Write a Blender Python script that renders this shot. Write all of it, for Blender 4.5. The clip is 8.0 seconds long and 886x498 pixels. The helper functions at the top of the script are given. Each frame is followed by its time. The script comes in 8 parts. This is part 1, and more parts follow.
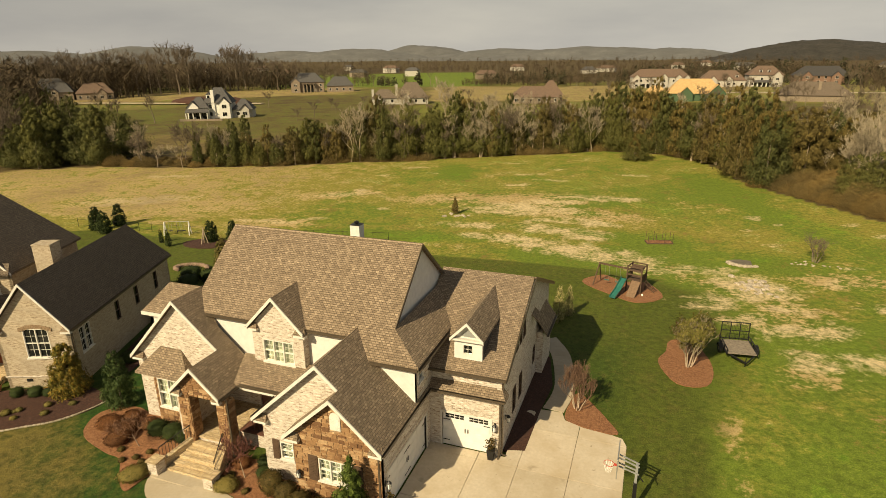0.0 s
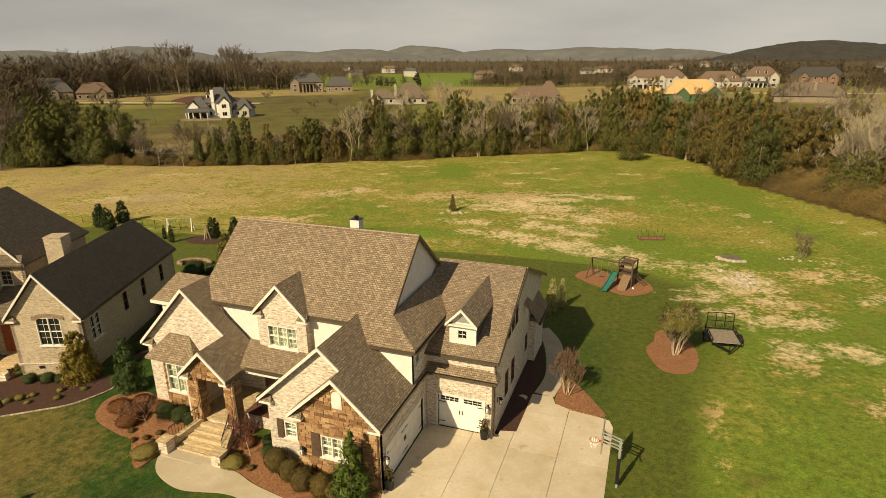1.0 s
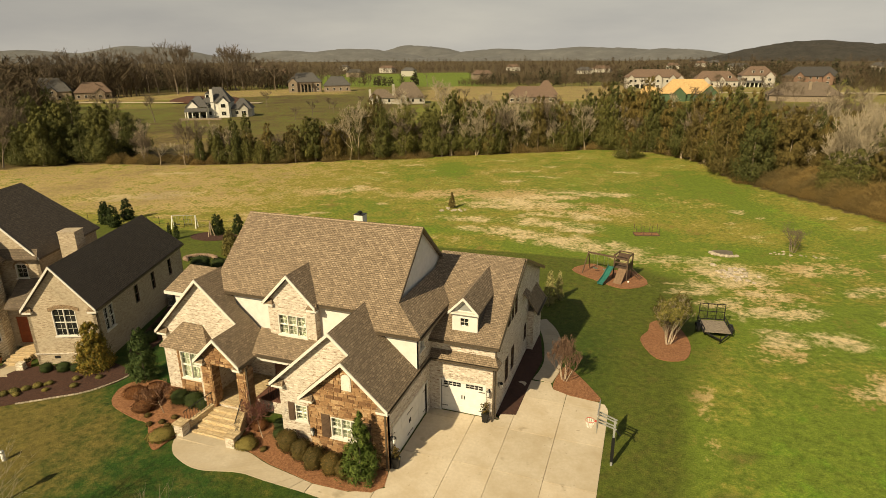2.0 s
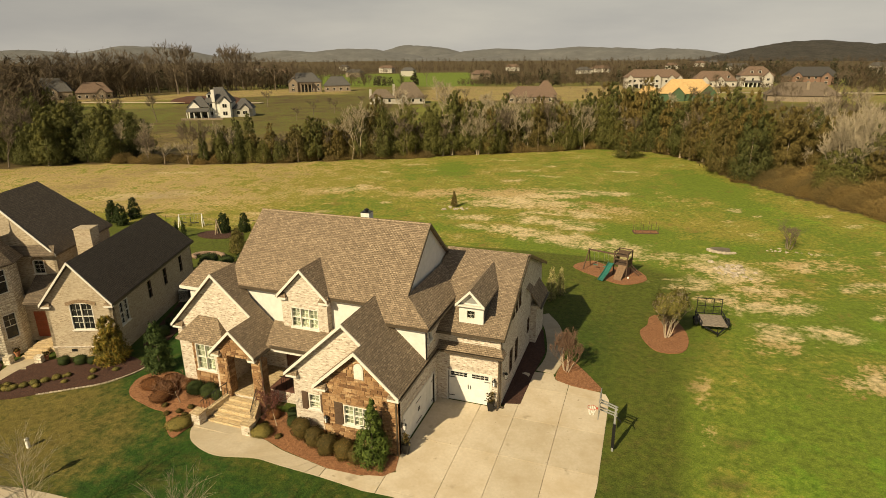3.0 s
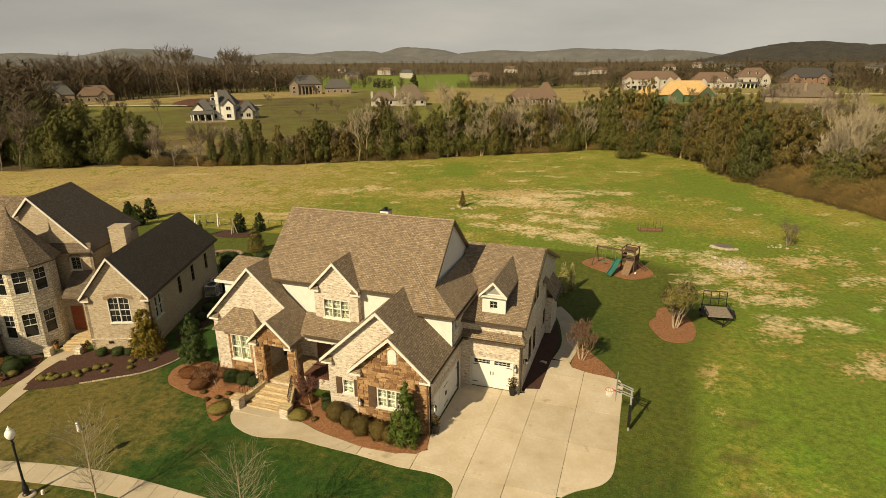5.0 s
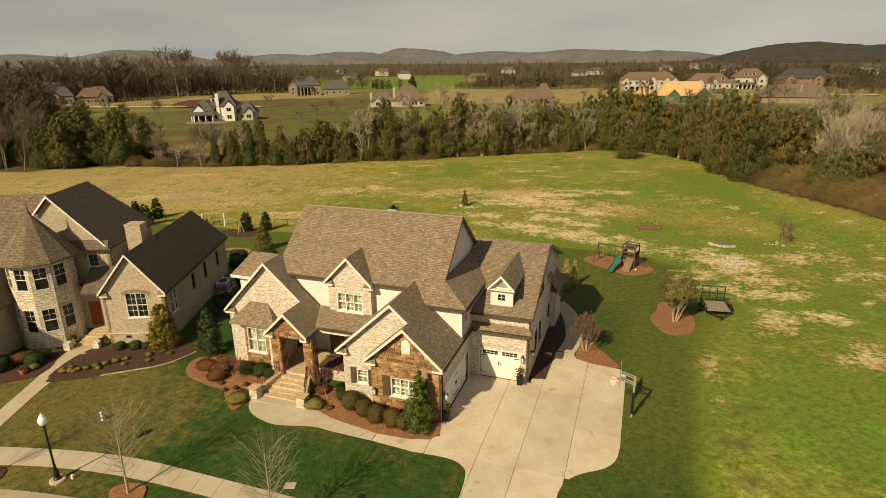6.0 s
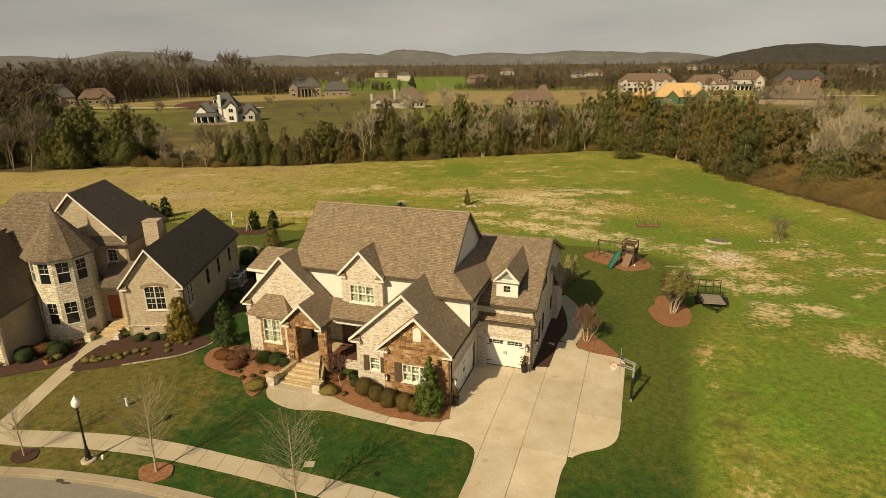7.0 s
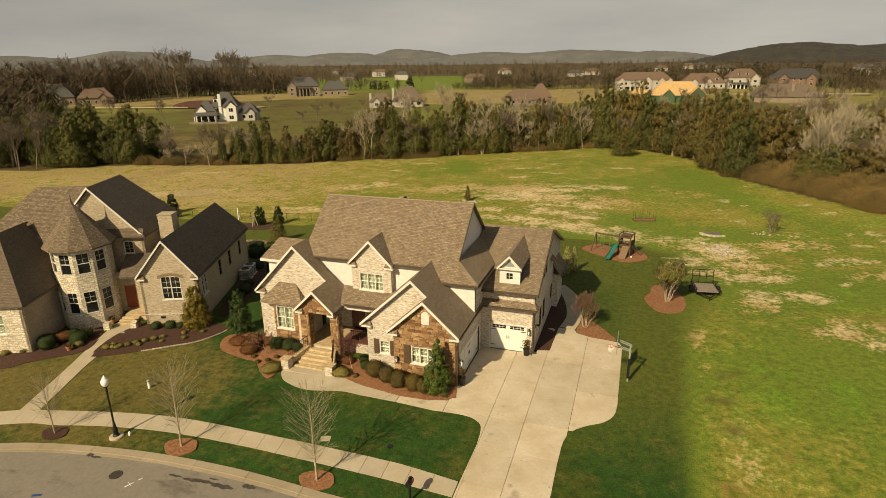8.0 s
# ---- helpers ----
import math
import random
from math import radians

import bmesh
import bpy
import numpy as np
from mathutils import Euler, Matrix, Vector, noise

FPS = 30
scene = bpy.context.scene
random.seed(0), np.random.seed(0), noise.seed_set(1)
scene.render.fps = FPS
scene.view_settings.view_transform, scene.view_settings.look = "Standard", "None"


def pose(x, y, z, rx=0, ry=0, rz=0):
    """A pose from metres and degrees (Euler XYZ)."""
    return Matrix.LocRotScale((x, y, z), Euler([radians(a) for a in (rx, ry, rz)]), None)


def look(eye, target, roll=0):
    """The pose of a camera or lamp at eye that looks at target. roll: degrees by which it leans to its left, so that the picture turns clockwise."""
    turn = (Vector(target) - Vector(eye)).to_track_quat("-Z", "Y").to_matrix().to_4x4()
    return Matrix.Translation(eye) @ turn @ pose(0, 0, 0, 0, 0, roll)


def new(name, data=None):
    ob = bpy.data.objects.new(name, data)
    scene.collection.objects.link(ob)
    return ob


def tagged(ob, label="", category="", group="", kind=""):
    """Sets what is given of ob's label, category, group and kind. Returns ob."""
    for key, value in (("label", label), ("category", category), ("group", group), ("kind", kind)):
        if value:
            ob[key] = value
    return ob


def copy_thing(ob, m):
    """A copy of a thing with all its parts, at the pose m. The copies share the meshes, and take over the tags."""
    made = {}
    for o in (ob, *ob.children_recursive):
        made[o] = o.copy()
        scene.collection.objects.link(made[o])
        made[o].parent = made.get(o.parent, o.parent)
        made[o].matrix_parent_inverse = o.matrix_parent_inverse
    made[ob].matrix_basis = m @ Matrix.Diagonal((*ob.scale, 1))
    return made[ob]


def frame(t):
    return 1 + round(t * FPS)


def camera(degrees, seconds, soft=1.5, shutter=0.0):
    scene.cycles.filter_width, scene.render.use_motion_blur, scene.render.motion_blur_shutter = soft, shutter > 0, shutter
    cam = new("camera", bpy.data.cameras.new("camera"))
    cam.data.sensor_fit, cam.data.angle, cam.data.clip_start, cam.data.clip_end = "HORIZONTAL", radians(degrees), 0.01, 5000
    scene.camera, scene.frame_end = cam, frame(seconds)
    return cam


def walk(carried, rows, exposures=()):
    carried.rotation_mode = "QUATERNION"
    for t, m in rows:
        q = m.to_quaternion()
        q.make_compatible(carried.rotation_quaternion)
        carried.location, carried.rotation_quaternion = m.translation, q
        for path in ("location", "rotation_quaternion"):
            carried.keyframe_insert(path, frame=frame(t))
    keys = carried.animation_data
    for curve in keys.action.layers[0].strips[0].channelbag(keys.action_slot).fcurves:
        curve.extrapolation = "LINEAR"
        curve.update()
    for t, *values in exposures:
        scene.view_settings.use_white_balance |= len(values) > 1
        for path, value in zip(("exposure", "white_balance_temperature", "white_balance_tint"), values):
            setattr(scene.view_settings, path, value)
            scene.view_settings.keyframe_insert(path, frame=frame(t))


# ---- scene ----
cam = camera(74.5, 8.0, 0.55)
PATH = [
    (0, (6.23, -25.614, 20.488), (5.578, -23.831, 19.859), -0.6),
    (0.5, (6.632, -26.397, 20.482), (5.98, -24.614, 19.854), -0.5),
    (1, (6.981, -27.212, 20.484), (6.333, -25.427, 19.856), -0.5),
    (1.5, (7.232, -28.058, 20.483), (6.589, -26.272, 19.855), -0.5),
    (3, (7.237, -30.298, 20.679), (6.6, -28.51, 20.05), -0.5),
    (3.5, (7.082, -30.957, 20.73), (6.444, -29.168, 20.103), -0.5),
    (4, (6.837, -31.591, 20.782), (6.201, -29.801, 20.156), -0.5),
    (4.5, (6.631, -32.267, 20.875), (5.996, -30.477, 20.25), -0.6),
    (6, (6.17, -34.745, 21.078), (5.546, -32.95, 20.457), -0.7),
    (6.5, (6.162, -35.721, 21.15), (5.539, -33.924, 20.53), -0.7),
    (7, (6.205, -36.841, 21.188), (5.584, -35.043, 20.571), -0.7),
    (7.5, (6.282, -37.972, 21.169), (5.663, -36.173, 20.552), -0.8),
    (8, (6.356, -39.152, 21.131), (5.743, -37.352, 20.512), -0.8),
]
walk(cam, [(t, look(eye, target, roll)) for t, eye, target, roll in PATH], [(0.0, 0.28, 8200, 4), (4.0, 0.25, 8200, 4), (8.0, 0.12, 8200, 4)])

# ---- light ----
SUN_DIR = Vector((-0.42, -1.27, 0)).normalized()
SUN_EL = radians(36.6)
sun_data = bpy.data.lights.new("sun", "SUN")
sun_data.energy, sun_data.angle, sun_data.color = 5.0, radians(0.6), (1.0, 0.87, 0.68)
sun = new("sun", sun_data)
sun.matrix_world = look((0, 0, 60), Vector((0, 0, 60)) - (SUN_DIR * math.cos(SUN_EL) + Vector((0, 0, math.sin(SUN_EL)))))

world = bpy.data.worlds.new("sky")
scene.world = world
world.use_nodes = True
wn, wl = world.node_tree.nodes, world.node_tree.links
wn.clear()
w_out = wn.new("ShaderNodeOutputWorld")
w_bg = wn.new("ShaderNodeBackground")
w_sky = wn.new("ShaderNodeTexSky")
w_sky.sky_type, w_sky.sun_disc = "NISHITA", False
w_sky.sun_elevation, w_sky.sun_rotation = SUN_EL, math.atan2(SUN_DIR.x, SUN_DIR.y)
w_sky.air_density, w_sky.dust_density, w_sky.ozone_density = 1.2, 4.0, 1.0
w_tc = wn.new("ShaderNodeTexCoord")
w_map = wn.new("ShaderNodeMapping")
w_map.inputs["Scale"].default_value = (1.6, 1.6, 7.0)
w_noise = wn.new("ShaderNodeTexNoise")
w_noise.inputs["Scale"].default_value, w_noise.inputs["Detail"].default_value, w_noise.inputs["Roughness"].default_value = 1.7, 6.0, 0.55
w_ramp = wn.new("ShaderNodeValToRGB")
w_ramp.color_ramp.elements[0].position, w_ramp.color_ramp.elements[0].color = 0.3, (0.86, 0.87, 0.9, 1)
w_ramp.color_ramp.elements[1].position, w_ramp.color_ramp.elements[1].color = 0.72, (1.14, 1.13, 1.1, 1)
w_mix = wn.new("ShaderNodeMix")
w_mix.data_type = "RGBA"
w_mix.inputs[0].default_value = 0.86
wl.new(w_tc.outputs["Generated"], w_map.inputs["Vector"])
wl.new(w_map.outputs["Vector"], w_noise.inputs["Vector"])
wl.new(w_noise.outputs[0], w_ramp.inputs[0])
wl.new(w_sky.outputs[0], w_mix.inputs[6])
# bright hazy horizon, greyer towards the zenith
w_sep = wn.new("ShaderNodeSeparateXYZ")
w_el = wn.new("ShaderNodeValToRGB")
w_el.color_ramp.elements[0].position, w_el.color_ramp.elements[0].color = 0.03, (6.6, 6.75, 7.45, 1)
w_el.color_ramp.elements[1].position, w_el.color_ramp.elements[1].color = 0.55, (2.3, 2.5, 3.0, 1)
w_mul = wn.new("ShaderNodeMix")
w_mul.data_type, w_mul.blend_type = "RGBA", "MULTIPLY"
w_mul.inputs[0].default_value = 1.0
wl.new(w_tc.outputs["Generated"], w_sep.inputs[0])
wl.new(w_sep.outputs[2], w_el.inputs[0])
w_side = wn.new("ShaderNodeValToRGB")
w_side.color_ramp.elements[0].position, w_side.color_ramp.elements[0].color = 0.05, (0.78, 0.78, 0.79, 1)
w_side.color_ramp.elements[1].position, w_side.color_ramp.elements[1].color = 0.62, (1.03, 1.03, 1.02, 1)
w_half = wn.new("ShaderNodeMath")
w_half.operation = "MULTIPLY_ADD"
w_half.inputs[1].default_value, w_half.inputs[2].default_value = 0.5, 0.5
w_haze = wn.new("ShaderNodeMix")
w_haze.data_type, w_haze.blend_type = "RGBA", "MULTIPLY"
w_haze.inputs[0].default_value = 1.0
wl.new(w_sep.outputs[0], w_half.inputs[0])
wl.new(w_half.outputs[0], w_side.inputs[0])
wl.new(w_el.outputs[0], w_haze.inputs[6])
wl.new(w_side.outputs[0], w_haze.inputs[7])
wl.new(w_haze.outputs[2], w_mul.inputs[6])
wl.new(w_ramp.outputs[0], w_mul.inputs[7])
wl.new(w_mul.outputs[2], w_mix.inputs[7])
wl.new(w_mix.outputs[2], w_bg.inputs[0])
w_bg.inputs[1].default_value = 0.07
wl.new(w_bg.outputs[0], w_out.inputs[0])


# ---- materials ----
class Mat:
    """A small node graph builder."""

    def __init__(self, name, rough=0.8, metal=0.0):
        self.m = bpy.data.materials.new(name)
        self.m.use_nodes = True
        self.n, self.l = self.m.node_tree.nodes, self.m.node_tree.links
        self.b = self.n["Principled BSDF"]
        self.b.inputs["Roughness"].default_value = rough
        self.b.inputs["Metallic"].default_value = metal
        self.pos = self.n.new("ShaderNodeNewGeometry").outputs["Position"]
        self.uv = self.n.new("ShaderNodeTexCoord").outputs["UV"]
        self.local = self.n.new("ShaderNodeTexCoord").outputs["Object"]

    def noise(self, scale, detail=4.0, rough=0.6, src=None, stretch=None):
        nd = self.n.new("ShaderNodeTexNoise")
        nd.inputs["Scale"].default_value, nd.inputs["Detail"].default_value, nd.inputs["Roughness"].default_value = scale, detail, rough
        src = src or self.pos
        if stretch:
            mp = self.n.new("ShaderNodeMapping")
            mp.inputs["Scale"].default_value = stretch
            self.l.new(src, mp.inputs["Vector"])
            src = mp.outputs[0]
        self.l.new(src, nd.inputs["Vector"])
        return nd.outputs[0]

    def ramp(self, fac, *stops):
        nd = self.n.new("ShaderNodeValToRGB")
        el = nd.color_ramp.elements
        while len(el) < len(stops):
            el.new(0.5)
        for e, (p, c) in zip(el, stops):
            e.position, e.color = p, (*c, 1) if len(c) == 3 else c
        self.l.new(fac, nd.inputs[0])
        return nd.outputs[0]

    def mix(self, fac, a, b, kind="MIX"):
        nd = self.n.new("ShaderNodeMix")
        nd.data_type, nd.blend_type = "RGBA", kind
        for sock, v in ((nd.inputs[0], fac), (nd.inputs[6], a), (nd.inputs[7], b)):
            if isinstance(v, (int, float)):
                sock.default_value = v
            elif isinstance(v, tuple):
                sock.default_value = (*v, 1)
            else:
                self.l.new(v, sock)
        return nd.outputs[2]

    def math(self, op, a, b=0.0, clamp=False):
        nd = self.n.new("ShaderNodeMath")
        nd.operation, nd.use_clamp = op, clamp
        for sock, v in ((nd.inputs[0], a), (nd.inputs[1], b)):
            if isinstance(v, (int, float)):
                sock.default_value = v
            else:
                self.l.new(v, sock)
        return nd.outputs[0]

    def attr(self, name):
        nd = self.n.new("ShaderNodeAttribute")
        nd.attribute_name = name
        return nd.outputs["Fac"]

    def rand(self):
        return self.n.new("ShaderNodeObjectInfo").outputs["Random"]

    def island(self):
        return self.n.new("ShaderNodeNewGeometry").outputs["Random Per Island"]

    def bricks(self, c1, c2, mortar, w, hgt, joint, offset=0.5, src=None):
        nd = self.n.new("ShaderNodeTexBrick")
        nd.inputs["Scale"].default_value = 1.0
        nd.inputs["Brick Width"].default_value, nd.inputs["Row Height"].default_value = w, hgt
        nd.inputs["Mortar Size"].default_value, nd.inputs["Mortar Smooth"].default_value, nd.offset = joint, 0.2, offset
        for k, v in (("Color1", c1), ("Color2", c2), ("Mortar", mortar)):
            if isinstance(v, tuple):
                nd.inputs[k].default_value = (*v, 1)
            else:
                self.l.new(v, nd.inputs[k])
        self.l.new(src or self.uv, nd.inputs["Vector"])
        return nd.outputs["Color"], nd.outputs["Fac"]

    def color(self, c):
        if isinstance(c, tuple):
            self.b.inputs["Base Color"].default_value = (*c, 1)
        else:
            self.l.new(c, self.b.inputs["Base Color"])
        return self

    def bump(self, fac, dist=0.02, strength=0.6):
        nd = self.n.new("ShaderNodeBump")
        nd.inputs["Strength"].default_value, nd.inputs["Distance"].default_value = strength, dist
        self.l.new(fac, nd.inputs["Height"])
        self.l.new(nd.outputs[0], self.b.inputs["Normal"])
        return self

    def rough(self, fac, lo, hi):
        nd = self.n.new("ShaderNodeMapRange")
        nd.inputs["To Min"].default_value, nd.inputs["To Max"].default_value = lo, hi
        self.l.new(fac, nd.inputs[0])
        self.l.new(nd.outputs[0], self.b.inputs["Roughness"])
        return self


def plain(name, c, rough=0.6, metal=0.0, vary=0.12, scale=3.0):
    m = Mat(name, rough, metal)
    f = m.noise(scale, 5)
    dark = tuple(v * (1 - vary * 2) for v in c)
    lite = tuple(min(1, v * (1 + vary)) for v in c)
    m.color(m.ramp(f, (0.3, dark), (0.7, lite))).bump(m.noise(scale * 12, 3), 0.004, 0.3)
    return m.m


def shingle(name, c1, c2, c3):
    m = Mat(name, 0.95)
    blotch = m.noise(0.5, 4, 0.7, m.uv, (1.0, 1.6, 1.0))
    grain = m.noise(70, 2, 0.6, m.uv)
    light = m.ramp(m.noise(4.6, 3, 0.7, m.uv, (0.8, 1.9, 1.0)), (0.4, c2), (0.6, c3))
    dark = m.ramp(m.noise(5.3, 3, 0.7, m.uv, (0.8, 1.9, 1.0)), (0.35, c1), (0.65, c2))
    # joints at half the dark tone paint the shadow line of each course
    col, fac = m.bricks(light, dark, tuple(v * 0.5 for v in c1), 0.21, 0.13, 0.01)
    col = m.mix(m.math("MULTIPLY", m.ramp(blotch, (0.35, (0, 0, 0)), (0.75, (1, 1, 1))), 0.3), col, c1)
    col = m.mix(0.12, col, m.ramp(grain, (0.3, tuple(v * 0.5 for v in c1)), (0.7, c3)))
    m.color(col).bump(m.math("ADD", m.math("MULTIPLY", fac, -1.0), m.math("MULTIPLY", grain, 0.3)), 0.02, 1.0)
    return m.m


def brick(name, c1, c2, c3, mortar, w=0.203, hgt=0.067):
    m = Mat(name, 0.9)
    big = m.noise(0.6, 4, 0.6)
    light = m.ramp(m.noise(5.0, 2, 0.5, m.uv, (0.8, 2.0, 1.0)), (0.35, c2), (0.62, c3))
    dark = m.ramp(m.noise(6.0, 2, 0.5, m.uv, (0.7, 1.9, 1.0)), (0.38, c1), (0.6, c2), (0.75, c3))
    col, fac = m.bricks(light, dark, mortar, w, hgt, 0.01)
    col = m.mix(m.math("MULTIPLY", m.ramp(big, (0.4, (0, 0, 0)), (0.8, (1, 1, 1))), 0.18), col, tuple(v * 0.6 for v in c1))
    m.color(col).bump(m.math("ADD", m.math("MULTIPLY", fac, -1.0), m.math("MULTIPLY", m.noise(60, 3, 0.6), 0.5)), 0.012, 0.8)
    return m.m


def ledgestone(name, c1, c2, c3, mortar, w=0.42, hgt=0.16):
    m = Mat(name, 0.9)
    warp = m.n.new("ShaderNodeVectorMath")
    warp.operation = "ADD"
    wob = m.n.new("ShaderNodeTexNoise")
    wob.inputs["Scale"].default_value = 1.6
    m.l.new(m.uv, wob.inputs["Vector"])
    sc = m.n.new("ShaderNodeVectorMath")
    sc.operation = "SCALE"
    sc.inputs["Scale"].default_value = 0.3
    m.l.new(wob.outputs["Color"], sc.inputs[0])
    m.l.new(m.uv, warp.inputs[0])
    m.l.new(sc.outputs[0], warp.inputs[1])
    src = warp.outputs[0]
    sel = m.noise(3.1, 3, 0.6, src, (0.8, 2.2, 1))
    tone = m.ramp(sel, (0.4, c1), (0.5, c2), (0.6, c3))
    tone2 = m.ramp(m.noise(4.1, 3, 0.6, src, (0.6, 2.0, 1)), (0.4, c3), (0.5, c2), (0.6, c1))
    col, fac = m.bricks(tone, tone2, mortar, w, hgt, 0.02, 0.37, src)
    m.color(col).bump(m.math("ADD", m.math("MULTIPLY", fac, -1.0), m.math("MULTIPLY", m.noise(14, 4, 0.6), 0.7)), 0.05, 0.9)
    return m.m


M_ROOF = shingle("roof_shingles_tan", (0.13, 0.094, 0.062), (0.235, 0.174, 0.118), (0.43, 0.33, 0.228))
M_ROOF_DARK = shingle("roof_shingles_dark", (0.05, 0.044, 0.04), (0.075, 0.066, 0.058), (0.12, 0.105, 0.09))
M_BRICK = brick("cream_brick", (0.24, 0.155, 0.1), (0.55, 0.475, 0.385), (0.78, 0.735, 0.65), (0.62, 0.57, 0.5), 0.23, 0.078)
M_BRICK_B = brick("buff_brick", (0.24, 0.175, 0.115), (0.4, 0.32, 0.225), (0.55, 0.465, 0.345), (0.45, 0.39, 0.3), 0.23, 0.078)
M_STONE = ledgestone("brown_ledgestone", (0.15, 0.075, 0.035), (0.34, 0.19, 0.09), (0.6, 0.43, 0.26), (0.3, 0.21, 0.13), 0.5, 0.23)
M_STONE_W = ledgestone("cream_ledgestone", (0.44, 0.37, 0.27), (0.68, 0.61, 0.48), (0.86, 0.81, 0.69), (0.42, 0.35, 0.26), 0.4, 0.2)
M_TRIM = plain("cream_trim_paint", (0.66, 0.64, 0.585), 0.5, 0, 0.05)
M_STUCCO = plain("white_siding_paint", (0.66, 0.65, 0.615), 0.7, 0, 0.05)
M_DOOR = plain("white_garage_door_paint", (0.73, 0.715, 0.68), 0.45, 0, 0.04)
M_GUTTER = plain("bronze_gutter_metal", (0.11, 0.085, 0.06), 0.4, 0.3)
M_SHUTTER = plain("dark_brown_shutter", (0.09, 0.055, 0.035), 0.6)
M_BLACK = plain("black_iron", (0.02, 0.02, 0.02), 0.45, 0.4)
M_REDDOOR = plain("red_brown_door", (0.28, 0.07, 0.03), 0.4)
# red door colour taken down to hold the shade of the porch recess
M_SHADED_DOOR = plain("shade_darkened_red_door", (0.1, 0.03, 0.018), 0.4)
M_INTERIOR = plain("curtained_interior", (0.26, 0.27, 0.2), 0.9)
M_STEEL = plain("galvanised_steel", (0.45, 0.45, 0.42), 0.4, 0.7)
M_POLE = plain("grey_painted_post", (0.3, 0.31, 0.3), 0.5, 0.2)
M_WHITE = plain("white_plastic", (0.8, 0.79, 0.75), 0.5, 0, 0.04)
M_RED = plain("red_paint", (0.5, 0.06, 0.04), 0.5)
M_GREEN = plain("green_plastic_slide", (0.025, 0.15, 0.12), 0.35)
M_WOOD = plain("weathered_timber", (0.1, 0.062, 0.038), 0.8, 0, 0.25, 8)
M_YELLOWWOOD = plain("raw_plywood_sheathing", (0.5, 0.33, 0.15), 0.8, 0, 0.15, 1.5)
M_GREENWRAP = plain("green_wall_sheathing", (0.05, 0.095, 0.045), 0.7, 0, 0.1)
M_TERRACOTTA = plain("terracotta", (0.42, 0.18, 0.09), 0.8)
M_BARK = plain("grey_bark", (0.2, 0.16, 0.12), 0.95, 0, 0.3, 10)
M_BARK_PALE = plain("pale_smooth_bark", (0.42, 0.33, 0.24), 0.9, 0, 0.25, 10)
M_TWIG = plain("bare_twigs", (0.14, 0.108, 0.075), 0.95, 0, 0.25, 6)
M_TWIG_PALE = plain("pale_bare_twigs", (0.34, 0.285, 0.2), 0.95, 0, 0.25, 6)
M_ROCK = plain("garden_rocks", (0.42, 0.36, 0.28), 0.9, 0, 0.25, 5)

_m = Mat("window_glass", 0.03)
_m.color((0.82, 0.88, 0.84))
_m.b.inputs["Transmission Weight"].default_value = 1.0
_m.b.inputs["IOR"].default_value = 1.45
M_GLASS = _m.m
_m = Mat("dark_pane", 0.06)
_m.color((0.012, 0.014, 0.014))
M_PANE = _m.m
_m = Mat("lamp_globe_glass", 0.25)
_m.color((0.85, 0.84, 0.8))
M_GLOBE = _m.m
_m = Mat("pond_water", 0.55)
_m.color(_m.ramp(_m.noise(1.5, 3), (0.3, (0.1, 0.085, 0.06)), (0.7, (0.17, 0.145, 0.105)))).bump(_m.noise(6, 2), 0.01, 0.15)
M_WATER = _m.m


def leafy(name, c1, c2, c3):
    m = Mat(name, 0.7)
    t = m.ramp(m.island(), (0.0, c1), (0.5, c2), (1.0, c3))
    m.b.inputs["Specular IOR Level"].default_value = 0.15
    tint = m.ramp(m.rand(), (0.0, (0.75, 0.78, 0.8)), (1.0, (1.2, 1.12, 1.0)))
    m.color(m.mix(1.0, t, tint, "MULTIPLY"))
    return m.m


M_CEDAR = leafy("cedar_foliage", (0.05, 0.056, 0.018), (0.084, 0.09, 0.027), (0.138, 0.134, 0.046))
M_CEDAR_BROWN = leafy("bronzed_cedar_foliage", (0.072, 0.059, 0.02), (0.12, 0.094, 0.032), (0.175, 0.134, 0.05))
M_SPRUCE = leafy("green_conifer", (0.035, 0.06, 0.012), (0.06, 0.095, 0.02), (0.1, 0.135, 0.035))
M_SPRUCE_B = leafy("blue_green_conifer", (0.022, 0.042, 0.014), (0.042, 0.07, 0.023), (0.072, 0.105, 0.036))
M_BOX = leafy("clipped_evergreen", (0.038, 0.032, 0.01), (0.078, 0.062, 0.019), (0.165, 0.105, 0.04))
M_BOX_DARK = leafy("dark_evergreen", (0.015, 0.028, 0.01), (0.03, 0.045, 0.015), (0.045, 0.065, 0.02))
M_GOLD = leafy("gold_tipped_evergreen", (0.075, 0.08, 0.016), (0.165, 0.135, 0.028), (0.32, 0.2, 0.04))
M_RUST = leafy("rusty_winter_leaves", (0.07, 0.028, 0.013), (0.125, 0.054, 0.024), (0.19, 0.088, 0.038))
M_OLIVE = leafy("olive_shrub_leaves", (0.085, 0.08, 0.024), (0.14, 0.122, 0.038), (0.22, 0.18, 0.068))
M_PLUME = leafy("pale_yellow_plumes", (0.16, 0.16, 0.06), (0.3, 0.28, 0.12), (0.48, 0.43, 0.22))
M_ISLAND = leafy("island_tree_leaves", (0.085, 0.08, 0.018), (0.14, 0.125, 0.03), (0.24, 0.2, 0.06))
M_BRUSH = leafy("dry_brush", (0.1, 0.075, 0.03), (0.17, 0.125, 0.052), (0.27, 0.195, 0.088))


